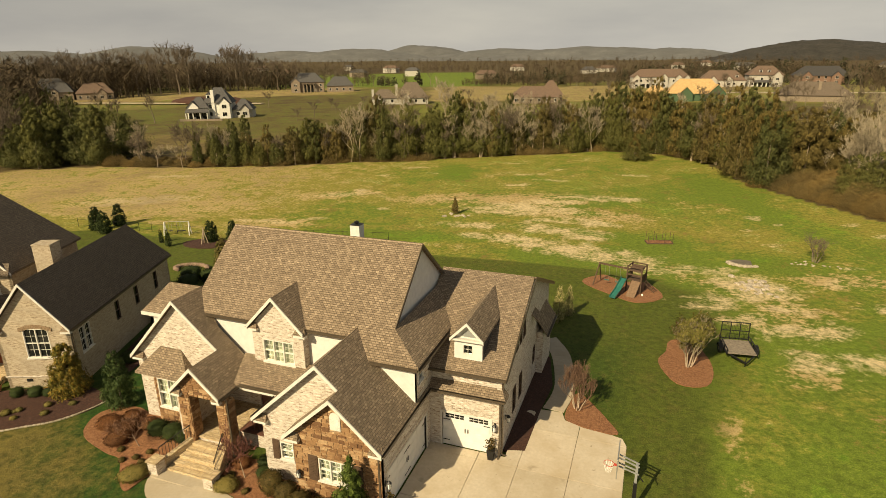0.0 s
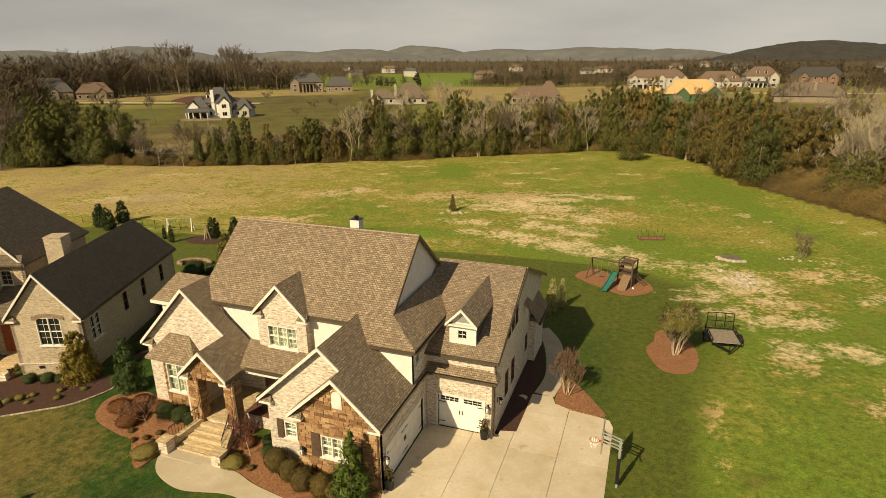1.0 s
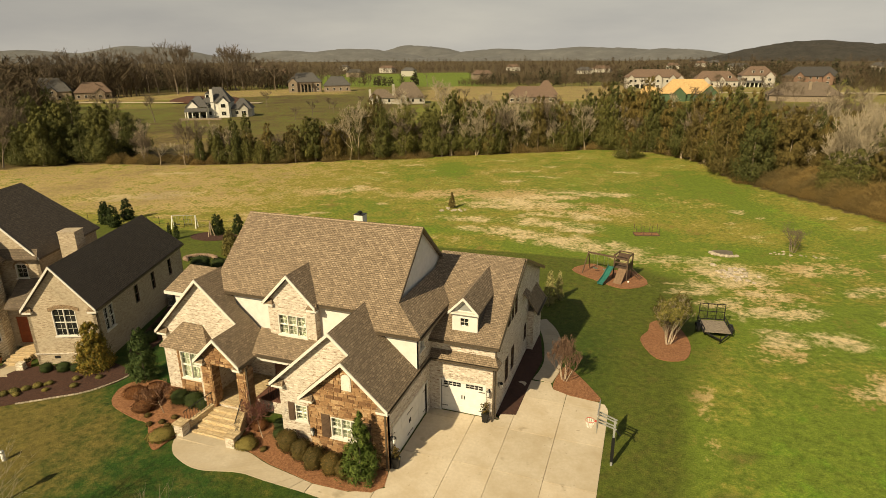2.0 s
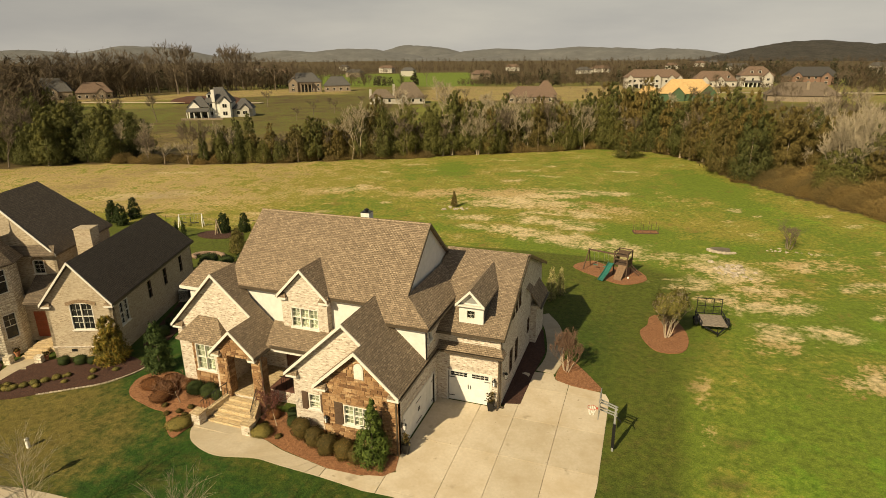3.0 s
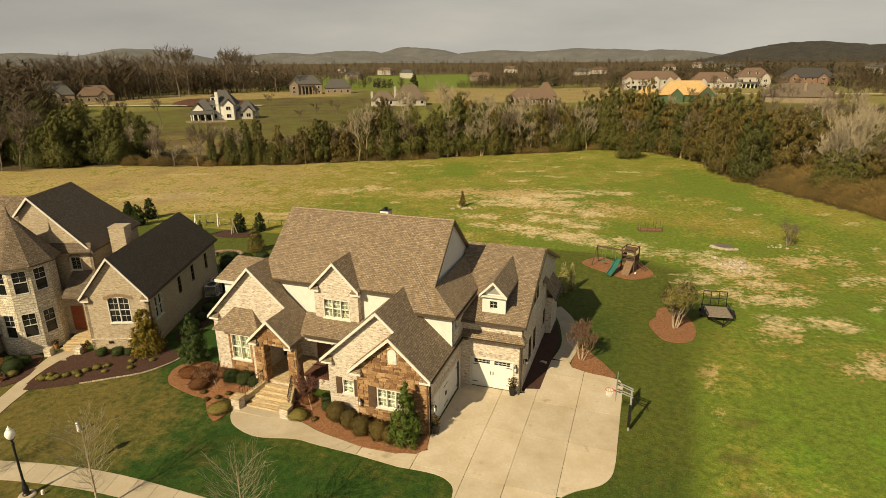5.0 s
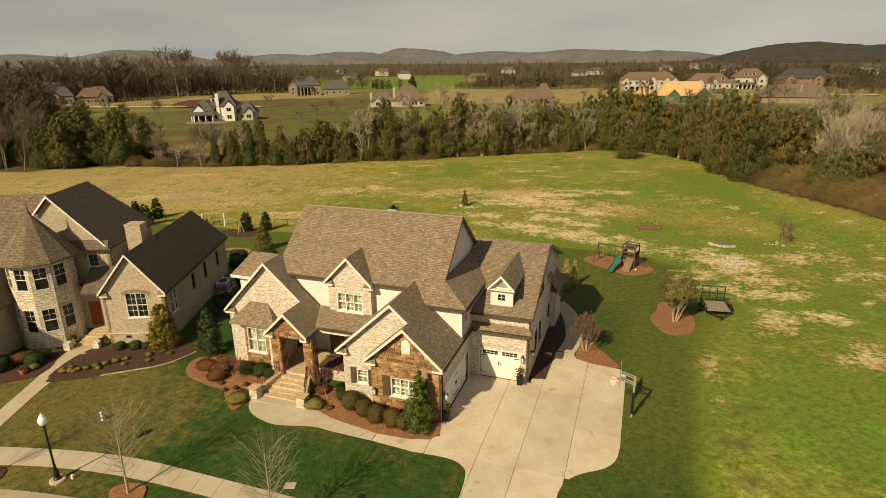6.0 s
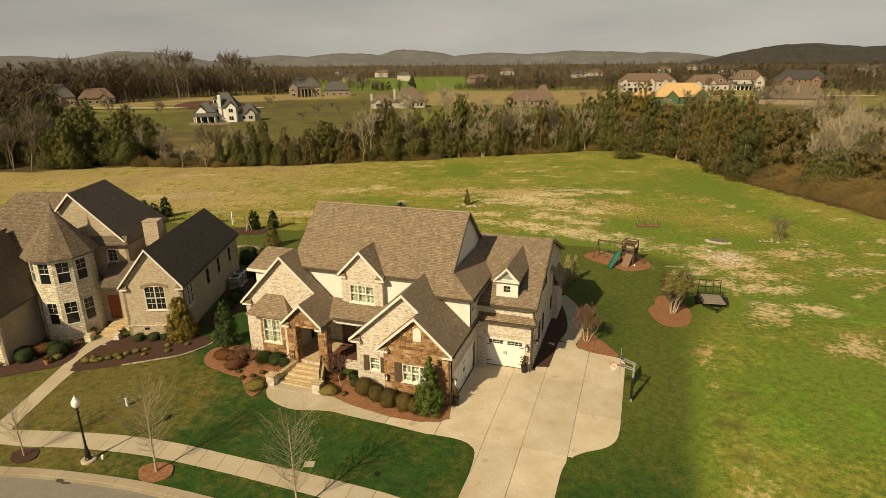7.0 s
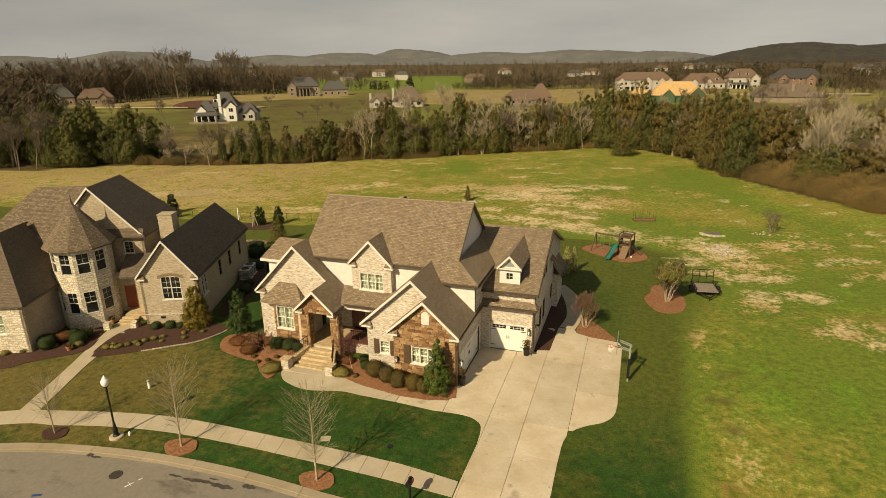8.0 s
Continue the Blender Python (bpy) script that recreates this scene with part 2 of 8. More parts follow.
def concrete(name, c, stain, oily=False):
    m = Mat(name, 0.85)
    f1, f2, f3 = m.noise(0.45, 5, 0.65), m.noise(6, 5, 0.6), m.noise(60, 3, 0.6)
    col = m.ramp(f2, (0.3, tuple(v * 0.86 for v in c)), (0.7, c))
    col = m.mix(m.math("MULTIPLY", m.ramp(f1, (0.38, (0, 0, 0)), (0.68, (1, 1, 1))), 0.85), col, stain)
    if oily:
        spot = m.ramp(m.noise(0.8, 3, 0.5), (0.66, (0, 0, 0)), (0.76, (1, 1, 1)))
        drip = m.ramp(m.noise(2.6, 4, 0.6), (0.66, (0, 0, 0)), (0.73, (1, 1, 1)))
        col = m.mix(m.math("MULTIPLY", m.math("ADD", spot, drip, True), 0.5), col, (0.16, 0.125, 0.08))
    tint = m.ramp(m.rand(), (0.0, (0.93, 0.93, 0.92)), (1.0, (1.05, 1.04, 1.03)))
    m.color(m.mix(1.0, col, tint, "MULTIPLY")).bump(m.math("ADD", f2, f3), 0.004, 0.4)
    return m.m


M_DRIVE = concrete("driveway_concrete", (0.58, 0.505, 0.395), (0.42, 0.34, 0.23), True)
M_WALK = concrete("sidewalk_concrete", (0.46, 0.4, 0.31), (0.36, 0.3, 0.21))
M_KERB = concrete("kerb_concrete", (0.36, 0.3, 0.22), (0.26, 0.21, 0.14))
M_STEP = ledgestone("tan_step_stone", (0.42, 0.31, 0.17), (0.52, 0.4, 0.24), (0.6, 0.48, 0.31), (0.36, 0.27, 0.17), 0.5, 0.3)

_m = Mat("asphalt", 0.85)
_f = _m.noise(0.35, 5, 0.7, None, (1.0, 2.2, 1.0))
_c = _m.ramp(_m.noise(4, 6, 0.7), (0.3, (0.17, 0.15, 0.125)), (0.7, (0.22, 0.195, 0.165)))
_m.color(_m.mix(_m.ramp(_f, (0.55, (0, 0, 0)), (0.68, (1, 1, 1))), _c, (0.115, 0.1, 0.08))).bump(_m.noise(150, 2), 0.006, 0.6)
M_ASPHALT = _m.m


M_WET = plain("damp_asphalt", (0.07, 0.06, 0.048), 0.35, 0, 0.2, 4)


def mulch(name, c1, c2, c3):
    m = Mat(name, 0.95)
    f = m.noise(7, 8, 0.85)
    col = m.ramp(f, (0.36, c1), (0.5, c2), (0.64, c3))
    col = m.mix(m.math("MULTIPLY", m.noise(0.9, 3), 0.4), col, c1)
    m.color(col).bump(m.noise(22, 5, 0.8), 0.05, 1.0)
    return m.m


M_STRAW = mulch("pine_straw_mulch", (0.12, 0.048, 0.022), (0.29, 0.128, 0.058), (0.45, 0.235, 0.12))
M_MULCH = mulch("dark_bark_mulch", (0.028, 0.011, 0.007), (0.062, 0.024, 0.015), (0.115, 0.052, 0.033))

_m = Mat("grass_ground", 0.9)
_m.b.inputs["Specular IOR Level"].default_value = 0.2
_fine = _m.noise(11, 5, 0.7)
_small = _m.noise(2.3, 7, 0.7)
_mid = _m.noise(0.42, 6, 0.66)
_large = _m.noise(0.09, 5, 0.6)


def _centre(fac, k):
    return _m.math("MULTIPLY", _m.math("SUBTRACT", fac, 0.5), k)


def _edge(name, lo, hi, large=0.0, mid=0.0, small=0.0):
    """Where a kind of cover holds, its outline broken up at three sizes."""
    f = _m.attr(name)
    for src, k in ((_large, large), (_mid, mid), (_small, small)):
        if k:
            f = _m.math("ADD", f, _centre(src, k))
    return _m.ramp(f, (lo, (0, 0, 0)), (hi, (1, 1, 1)))


_green = _m.ramp(_fine, (0.28, (0.08, 0.125, 0.014)), (0.5, (0.125, 0.175, 0.024)), (0.75, (0.19, 0.235, 0.045)))
_olive = _m.ramp(_fine, (0.28, (0.155, 0.148, 0.024)), (0.5, (0.225, 0.205, 0.042)), (0.75, (0.32, 0.28, 0.08)))
_vivid = _m.ramp(_fine, (0.28, (0.075, 0.175, 0.012)), (0.75, (0.15, 0.28, 0.03)))
_tan = _m.ramp(_fine, (0.25, (0.28, 0.2, 0.08)), (0.5, (0.4, 0.3, 0.14)), (0.78, (0.52, 0.41, 0.22)))
_bare = _m.ramp(_fine, (0.25, (0.4, 0.315, 0.165)), (0.6, (0.56, 0.455, 0.275)))
_earth = _m.ramp(_fine, (0.25, (0.09, 0.05, 0.018)), (0.6, (0.19, 0.115, 0.045)))
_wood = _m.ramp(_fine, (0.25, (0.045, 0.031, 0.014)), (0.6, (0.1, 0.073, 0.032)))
_deep = _m.ramp(_fine, (0.28, (0.012, 0.037, 0.006)), (0.5, (0.022, 0.06, 0.009)), (0.75, (0.04, 0.092, 0.017)))
_lawn = _m.ramp(_fine, (0.28, (0.03, 0.045, 0.006)), (0.5, (0.05, 0.068, 0.01)), (0.75, (0.08, 0.1, 0.018)))
_rear = _m.ramp(_fine, (0.28, (0.048, 0.066, 0.01)), (0.5, (0.078, 0.099, 0.016)), (0.75, (0.12, 0.14, 0.028)))
_worn = _m.ramp(_fine, (0.28, (0.075, 0.066, 0.016)), (0.5, (0.12, 0.1, 0.028)), (0.75, (0.19, 0.15, 0.052)))
_c = _m.mix(_edge("dry", 0.16, 0.8, 1.6, 2.6, 1.8), _green, _olive)
_c = _m.mix(_m.math("MULTIPLY", _m.ramp(_m.math("ADD", _large, _centre(_mid, 1.1)), (0.57, (0, 0, 0)), (0.7, (1, 1, 1))), 0.6), _c, _vivid)
_c = _m.mix(_edge("straw", 0.44, 0.86, 1.0, 2.4, 2.4), _c, _tan)
_c = _m.mix(_m.math("MULTIPLY", _m.ramp(_m.math("ADD", _m.noise(0.31, 6, 0.66, None, (1, 1, 3)), _centre(_small, 0.7)), (0.6, (0, 0, 0)), (0.72, (1, 1, 1))), 0.65), _c, _earth)
_turf = _m.mix(_m.ramp(_m.attr("rear"), (0.1, (0, 0, 0)), (0.8, (1, 1, 1))), _lawn, _rear)
_turf = _m.mix(_edge("dry", 0.2, 0.66, 0.5, 1.2, 0.7), _m.mix(_m.attr("rear"), _deep, _rear), _turf)
_turf = _m.mix(_m.math("MULTIPLY", _m.ramp(_m.math("ADD", _m.noise(1.3, 6, 0.75), _centre(_mid, 0.6)), (0.5, (0, 0, 0)), (0.68, (1, 1, 1))), 0.42), _turf, _worn)
_turf = _m.mix(_edge("straw", 0.3, 0.95, 0.8, 1.5, 1.3), _turf, _worn)
_c = _m.mix(_edge("lawn", 0.2, 0.8, 0.0, 0.7, 0.6), _c, _turf)
_ragged = _m.math("MULTIPLY", _m.math("ADD", _centre(_mid, 2.8), _centre(_small, 1.8)), _m.math("MULTIPLY", _m.attr("bare"), 2.0, True))
_c = _m.mix(_m.ramp(_m.math("ADD", _m.attr("bare"), _ragged), (0.36, (0, 0, 0)), (1.05, (1, 1, 1))), _c, _bare)
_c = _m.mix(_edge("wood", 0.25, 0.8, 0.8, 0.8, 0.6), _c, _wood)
_tuft = _m.ramp(_small, (0.34, (0.66, 0.66, 0.64)), (0.5, (1, 1, 1)), (0.66, (1.3, 1.27, 1.2)))
_c = _m.mix(1.0, _c, _tuft, "MULTIPLY")
_m.color(_c).bump(_m.math("ADD", _fine, _m.math("MULTIPLY", _small, 0.8)), 0.07, 0.7)
M_GRASS = _m.m

# far hills: distance haze is painted in as a pale blue-grey base colour
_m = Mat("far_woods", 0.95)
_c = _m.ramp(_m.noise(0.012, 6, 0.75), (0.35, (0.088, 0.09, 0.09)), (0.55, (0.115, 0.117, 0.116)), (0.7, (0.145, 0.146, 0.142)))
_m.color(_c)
M_HILL_HAZED = _m.m
_m = Mat("near_hill_woods", 0.95)
_f = _m.math("ADD", _m.math("MULTIPLY", _m.noise(0.03, 7, 0.8), 0.5), _m.math("MULTIPLY", _m.noise(0.14, 5, 0.8), 0.5))
_m.color(_m.ramp(_f, (0.38, (0.016, 0.015, 0.012)), (0.5, (0.036, 0.033, 0.027)), (0.62, (0.066, 0.058, 0.046)))).bump(_f, 12.0, 0.8)
M_HILL_DARK = _m.m


# ---- building helpers ----
def group(name, label, category, at=(0, 0, 0), turn=0.0, grp="", kind=""):
    ob = new(name)
    ob.empty_display_size = 0.3
    ob.matrix_world = pose(*at, 0, 0, turn)
    return tagged(ob, label, category, grp, kind)


def finish(bm, material, name, smooth=False):
    """UVs in metres: u along the level, v up the face."""
    bmesh.ops.recalc_face_normals(bm, faces=bm.faces)
    lay = bm.loops.layers.uv.new("uv")
    up = Vector((0, 0, 1))
    for f in bm.faces:
        n = f.normal
        t = up.cross(n)
        t = t.normalized() if t.length > 1e-3 else Vector((1, 0, 0))
        b = n.cross(t)
        for lp in f.loops:
            lp[lay].uv = (lp.vert.co.dot(t), lp.vert.co.dot(b))
        f.smooth = smooth
    me = bpy.data.meshes.new(name)
    bm.to_mesh(me)
    bm.free()
    me.materials.append(material)
    return me


def part(name, bm, material, parent, label="", smooth=False):
    ob = new(name, finish(bm, material, name, smooth))
    ob.parent = parent
    return tagged(ob, label)


def single(name, bm, material, label, category, grp="", kind="", smooth=False, at=None):
    ob = new(name, finish(bm, material, name, smooth))
    if at:
        ob.location = at
    return tagged(ob, label, category, grp, kind)


def hexa(bm, pts):
    """A block from eight corners: four below, four above, in the same order."""
    v = [bm.verts.new(p) for p in pts]
    for q in ((3, 2, 1, 0), (4, 5, 6, 7), (0, 1, 5, 4), (1, 2, 6, 5), (2, 3, 7, 6), (3, 0, 4, 7)):
        bm.faces.new([v[i] for i in q])
    return bm


def box(bm, x0, x1, y0, y1, z0, z1):
    return hexa(bm, [(x0, y0, z0), (x1, y0, z0), (x1, y1, z0), (x0, y1, z0), (x0, y0, z1), (x1, y0, z1), (x1, y1, z1), (x0, y1, z1)])


def solid(bm, pts, drop=0.14, way=(0, 0, -1)):
    """A flat polygon with thickness along way."""
    top = [bm.verts.new(p) for p in pts]
    low = [bm.verts.new(Vector(p) + Vector(way) * drop) for p in pts]
    bm.faces.new(top)
    bm.faces.new(low[::-1])
    for i in range(len(pts)):
        j = (i + 1) % len(pts)
        bm.faces.new((top[i], low[i], low[j], top[j]))
    return bm


def beam(bm, a, b, w, hgt, rise=0.0):
    """A straight bar between two points, w wide and hgt high, with level sides."""
    a, b = Vector(a), Vector(b)
    d = (b - a).normalized()
    s = d.cross(Vector((0, 0, 1)))
    s = s.normalized() if s.length > 1e-4 else Vector((1, 0, 0))
    u = s.cross(d).normalized()
    pts = []
    for k in (-1, 1):
        for p, q in ((a, -1), (a, 1), (b, 1), (b, -1)):
            pts.append(p + s * (q * w / 2) + u * (k * hgt / 2 + rise))
    return hexa(bm, pts)


def tube(bm, a, b, r0, r1, n=6):
    a, b = Vector(a), Vector(b)
    d = (b - a).normalized()
    s = d.orthogonal().normalized()
    u = d.cross(s)
    rings = []
    for p, r in ((a, r0), (b, r1)):
        rings.append([bm.verts.new(p + (s * math.cos(6.2832 * i / n) + u * math.sin(6.2832 * i / n)) * r) for i in range(n)])
    for i in range(n):
        j = (i + 1) % n
        bm.faces.new((rings[0][i], rings[0][j], rings[1][j], rings[1][i]))
    bm.faces.new(rings[0][::-1])
    bm.faces.new(rings[1])
    return bm


def lathe(bm, profile, n=16, at=(0, 0, 0)):
    """Turns a profile of (radius, height) round the vertical."""
    rings = []
    for r, z in profile:
        if r < 1e-4:
            rings.append([bm.verts.new((at[0], at[1], at[2] + z))])
        else:
            rings.append([bm.verts.new((at[0] + r * math.cos(6.2832 * i / n), at[1] + r * math.sin(6.2832 * i / n), at[2] + z)) for i in range(n)])
    for p, q in zip(rings, rings[1:]):
        for i in range(n):
            j = (i + 1) % n
            if len(p) == 1 and len(q) > 1:
                bm.faces.new((p[0], q[i], q[j]))
            elif len(q) == 1 and len(p) > 1:
                bm.faces.new((p[i], p[j], q[0]))
            elif len(p) > 1:
                bm.faces.new((p[i], p[j], q[j], q[i]))
    return bm


def B():
    return bmesh.new()


class Face:
    """A wall's own axes: s along it, n outwards, z up."""

    def __init__(self, x, y, angle):
        self.o = Vector((x, y, 0))
        a = radians(angle)
        self.d = Vector((math.cos(a), math.sin(a), 0))
        self.n = Vector((math.sin(a), -math.cos(a), 0))

    def p(self, s, n, z):
        return self.o + self.d * s + self.n * n + Vector((0, 0, z))

    def box(self, bm, s0, s1, n0, n1, z0, z1):
        return hexa(bm, [self.p(s0, n1, z0), self.p(s1, n1, z0), self.p(s1, n0, z0), self.p(s0, n0, z0), self.p(s0, n1, z1), self.p(s1, n1, z1), self.p(s1, n0, z1), self.p(s0, n0, z1)])

    def ring(self, bm, s0, s1, n0, n1, z0, z1, f):
        """A rectangular frame in one piece, f wide."""
        loops = []
        for n, k in ((n1, 0), (n1, f), (n0, f), (n0, 0)):
            loops.append([bm.verts.new(self.p(s, n, z)) for s, z in ((s0 + k, z0 + k), (s1 - k, z0 + k), (s1 - k, z1 - k), (s0 + k, z1 - k))])
        for i in range(4):
            p, q = loops[i], loops[(i + 1) % 4]
            for j in range(4):
                m = (j + 1) % 4
                bm.faces.new((p[j], p[m], q[m], q[j]))
        return bm

    def wall(self, parent, s0, s1, z0, z1, material, holes=(), gable=None, thick=0.24, name="wall"):
        """A wall with openings that go through it; gable: a polygon of (s, z) on top."""
        bm = B()
        cuts = sorted({s0, s1, *[h[0] for h in holes], *[h[1] for h in holes]})
        for a, b in zip(cuts, cuts[1:]):
            if b - a < 1e-3:
                continue
            inside = sorted([(h[2], h[3]) for h in holes if h[0] <= a + 1e-4 and h[1] >= b - 1e-4])
            z = z0
            for lo, hi in inside:
                if lo - z > 0.01:
                    self.box(bm, a, b, -thick, 0, z, lo)
                z = hi
            if z1 - z > 0.01:
                self.box(bm, a, b, -thick, 0, z, z1)
        bmesh.ops.remove_doubles(bm, verts=bm.verts, dist=1e-4)
        if gable:
            solid(bm, [self.p(s, 0, z) for s, z in gable], thick, -self.n)
        return part(name, bm, material, parent)

    def window(self, parent, s0, s1, z0, z1, cols=1, rows=2, muntins=(2, 2), blind=None, frame=0.055, inset=0.06, head=None, sill=True, plain_low=False, trim=None, pane=None):
        """Frame and sashes with a pane each, set into an opening."""
        bm = B()
        f = frame
        self.ring(bm, s0, s1, -inset - 0.08, 0.02, z0, z1, f)
        ob = part("window", bm, trim or M_TRIM, parent)
        w, hgt = (s1 - s0 - 2 * f) / cols, (z1 - z0 - 2 * f) / rows
        for c in range(1, cols):
            x = s0 + f + c * w
            part("mullion", self.box(B(), x - 0.035, x + 0.035, -inset - 0.07, 0.01, z0 + f, z1 - f), trim or M_TRIM, ob)
        for r in range(1, rows):
            z = z0 + f + r * hgt
            for c in range(cols):
                a = s0 + f + c * w + (0.045 if c else 0)
                b = s0 + f + (c + 1) * w - (0.045 if c < cols - 1 else 0)
                part("meeting_rail", self.box(B(), a, b, -inset - 0.06, 0.0, z - 0.022, z + 0.022), trim or M_TRIM, ob)
        for c in range(cols):
            for r in range(rows):
                a, b = s0 + f + c * w, s0 + f + (c + 1) * w
                lo, hi = z0 + f + r * hgt, z0 + f + (r + 1) * hgt
                bm = B()
                self.box(bm, a, b, -inset - 0.035, -inset - 0.03, lo, hi)
                part("pane", bm, pane or M_GLASS, ob).visible_shadow = False
                if muntins and not (plain_low and r == 0):
                    bm = B()
                    for i in range(1, muntins[0]):
                        x = a + (b - a) * i / muntins[0]
                        self.box(bm, x - 0.009, x + 0.009, -inset - 0.028, -inset - 0.006, lo + 0.03, hi - 0.03)
                    for i in range(1, muntins[1]):
                        z = lo + (hi - lo) * i / muntins[1]
                        self.box(bm, a + 0.03, b - 0.03, -inset - 0.027, -inset - 0.008, z - 0.009, z + 0.009)
                    if bm.verts:
                        part("muntin", bm, trim or M_TRIM, ob)
                    else:
                        bm.free()
        bm = B()
        self.box(bm, s0 + 0.02, s1 - 0.02, -inset - 0.2, -inset - 0.17, z0 + 0.02, z1 - 0.02)
        part("blind", bm, blind or M_INTERIOR, ob)
        if sill:
            bm = B()
            self.box(bm, s0 - 0.08, s1 + 0.08, 0.0, 0.08, z0 - 0.09, z0 - 0.004)
            part("sill", bm, M_TRIM, ob)
        return ob


def roof(parent, pts, material=None, thick=0.14, name="roof"):
    return part(name, solid(B(), pts, thick), material or M_ROOF, parent)


def rake(parent, pts, depth=0.19, w=0.06, material=None):
    """Barge boards along a gable's edge."""
    for a, b in zip(pts, pts[1:]):
        bm = B()
        a, b = Vector(a), Vector(b)
        hexa(bm, [a + Vector((0, -w, -depth)), b + Vector((0, -w, -depth)), b + Vector((0, 0.0, -depth)), a + Vector((0, 0.0, -depth)),
                  a + Vector((0, -w, 0.02)), b + Vector((0, -w, 0.02)), b + Vector((0, 0.0, 0.02)), a + Vector((0, 0.0, 0.02))])
        part("barge_board", bm, material or M_TRIM, parent)


def gutter(parent, a, b):
    bm = B()
    beam(bm, a, b, 0.13, 0.03, -0.06)
    a, b = Vector(a), Vector(b)
    s = (b - a).normalized().cross(Vector((0, 0, 1))).normalized()
    for k in (-1, 1):
        beam(bm, a + s * 0.06 * k, b + s * 0.06 * k, 0.02, 0.12)
    part("gutter", bm, M_GUTTER, parent)


def pipe(parent, x, y, z0, z1, out=(0, -1)):
    bm = B()
    o = Vector((out[0], out[1], 0))
    box(bm, x - 0.04, x + 0.04, y - 0.03, y + 0.03, z0, z1)
    beam(bm, Vector((x, y, z0)), Vector((x, y, z0)) + o * 0.25 + Vector((0, 0, -0.06)), 0.08, 0.06)
    part("downpipe", bm, M_GUTTER, parent)


def eave_return(parent, x0, x1, y0, y1, z, side):
    """A little roofed box at the foot of a gable."""
    bm = B()
    box(bm, x0, x1, y0, y1, z - 0.16, z)
    ob = part("eave_return", bm, M_TRIM, parent)
    bm = B()
    xm = x0 if side > 0 else x1
    xo = x1 if side > 0 else x0
    hexa(bm, [(x0 - 0.03, y0 - 0.03, z + 0.003), (x1 + 0.03, y0 - 0.03, z + 0.003), (x1 + 0.03, y1, z + 0.003), (x0 - 0.03, y1, z + 0.003),
              (min(xm, xo) + 0.1, y1 - 0.03, z + 0.3), (max(xm, xo) - 0.1, y1 - 0.03, z + 0.3), (max(xm, xo) - 0.1, y1, z + 0.3), (min(xm, xo) + 0.1, y1, z + 0.3)])
    part("return_roof", bm, M_ROOF, ob)


# ---- ground ----
def height(x, y):
    z = max(-1.3, -0.03 * max(0, -x - 5)) + min(1.6, 0.04 * max(0, x - 9))
    z += max(-0.7, -0.04 * max(0, -6 - y)) + max(-0.9, -0.035 * max(0, y - 8))
    return z


def blob(x, y, cx, cy, rx, ry, turn=0.0):
    a = radians(turn)
    dx, dy = x - cx, y - cy
    u, v = dx * math.cos(a) + dy * math.sin(a), -dx * math.sin(a) + dy * math.cos(a)
    d = math.hypot(u / rx, v / ry)
    return max(0.0, min(1.0, 1.6 - 1.15 * d))


STRAW_SPOTS = [(-95, 52, 40, 14, 20), (-72, 45, 22, 8, 15), (-45, 61, 9, 3.5, 25), (-9, 63, 10, 4, 10), (-3, 56, 9, 3, 0), (23.5, 10.2, 4.0, 2.2, 25), (17.5, 14, 3.5, 1.5, 10), (24, 36, 5, 2.5, 0),
               (11.7, 5.6, 0.9, 3.2, 0), (11.6, 0.5, 0.8, 3.0, 0), (9.4, 33, 6, 2.0, -20), (-45, 42, 8, 2.2, 8), (13, 22, 4, 3, 40), (19, 25, 3, 5, 20), (30, 24, 6, 3, 20), (-20, 62, 14, 4, 12), (-33, 12.5, 5, 3, 0)]
BARE_SPOTS = [(1, 38.5, 6, 2.0, -8), (-6.5, 41, 5, 1.6, 5), (-12, 42.5, 4, 1.4, 5), (-8, 62, 4, 2, 10), (-2.5, 56, 4, 1.2, 0), (16, 32.5, 3.5, 3.6, 60), (12.5, 36.5, 3, 1.2, 0), (18, 27, 2.2, 1.4, 0), (5.5, 35.5, 4, 1.2, -15),
              (-44, 61, 5, 1.3, 25), (23, 10.3, 2.2, 0.8, 30), (-75, 47, 9, 2.6, 32), (-46, 42.3, 4.5, 1.0, 8), (-85, 66, 6, 1.2, 20), (14.5, 24, 2.2, 1.0, 30)]
_rs = random.Random(21)
# small scattered thin spots in the rough field
BARE_SPOTS += [(_rs.uniform(17, 36), _rs.uniform(13, 62), _rs.uniform(0.5, 1.7), _rs.uniform(0.4, 1.0), _rs.uniform(-20, 40)) for _ in range(24)]
BARE_SPOTS += [(_rs.uniform(-45, 12), _rs.uniform(44, 98), _rs.uniform(0.8, 3.2), _rs.uniform(0.5, 1.2), _rs.uniform(-10, 25)) for _ in range(18)]
BARE_SPOTS += [(-12, 57, 9, 3.4, 10), (-3, 52, 5, 1.6, -5), (-5, 47, 6, 1.8, -4), (-16, 47, 5, 1.4, 4), (12, 27, 3, 1.6, 10), (20.5, 17, 3.6, 1.6, 15), (28, 30, 4, 1.2, 20), (-2, 66, 7, 1.6, 8), (-1, 39.5, 8, 2.4, -6), (18.5, 22, 3.5, 1.4, 20), (27, 9, 4, 1.6, 30)]
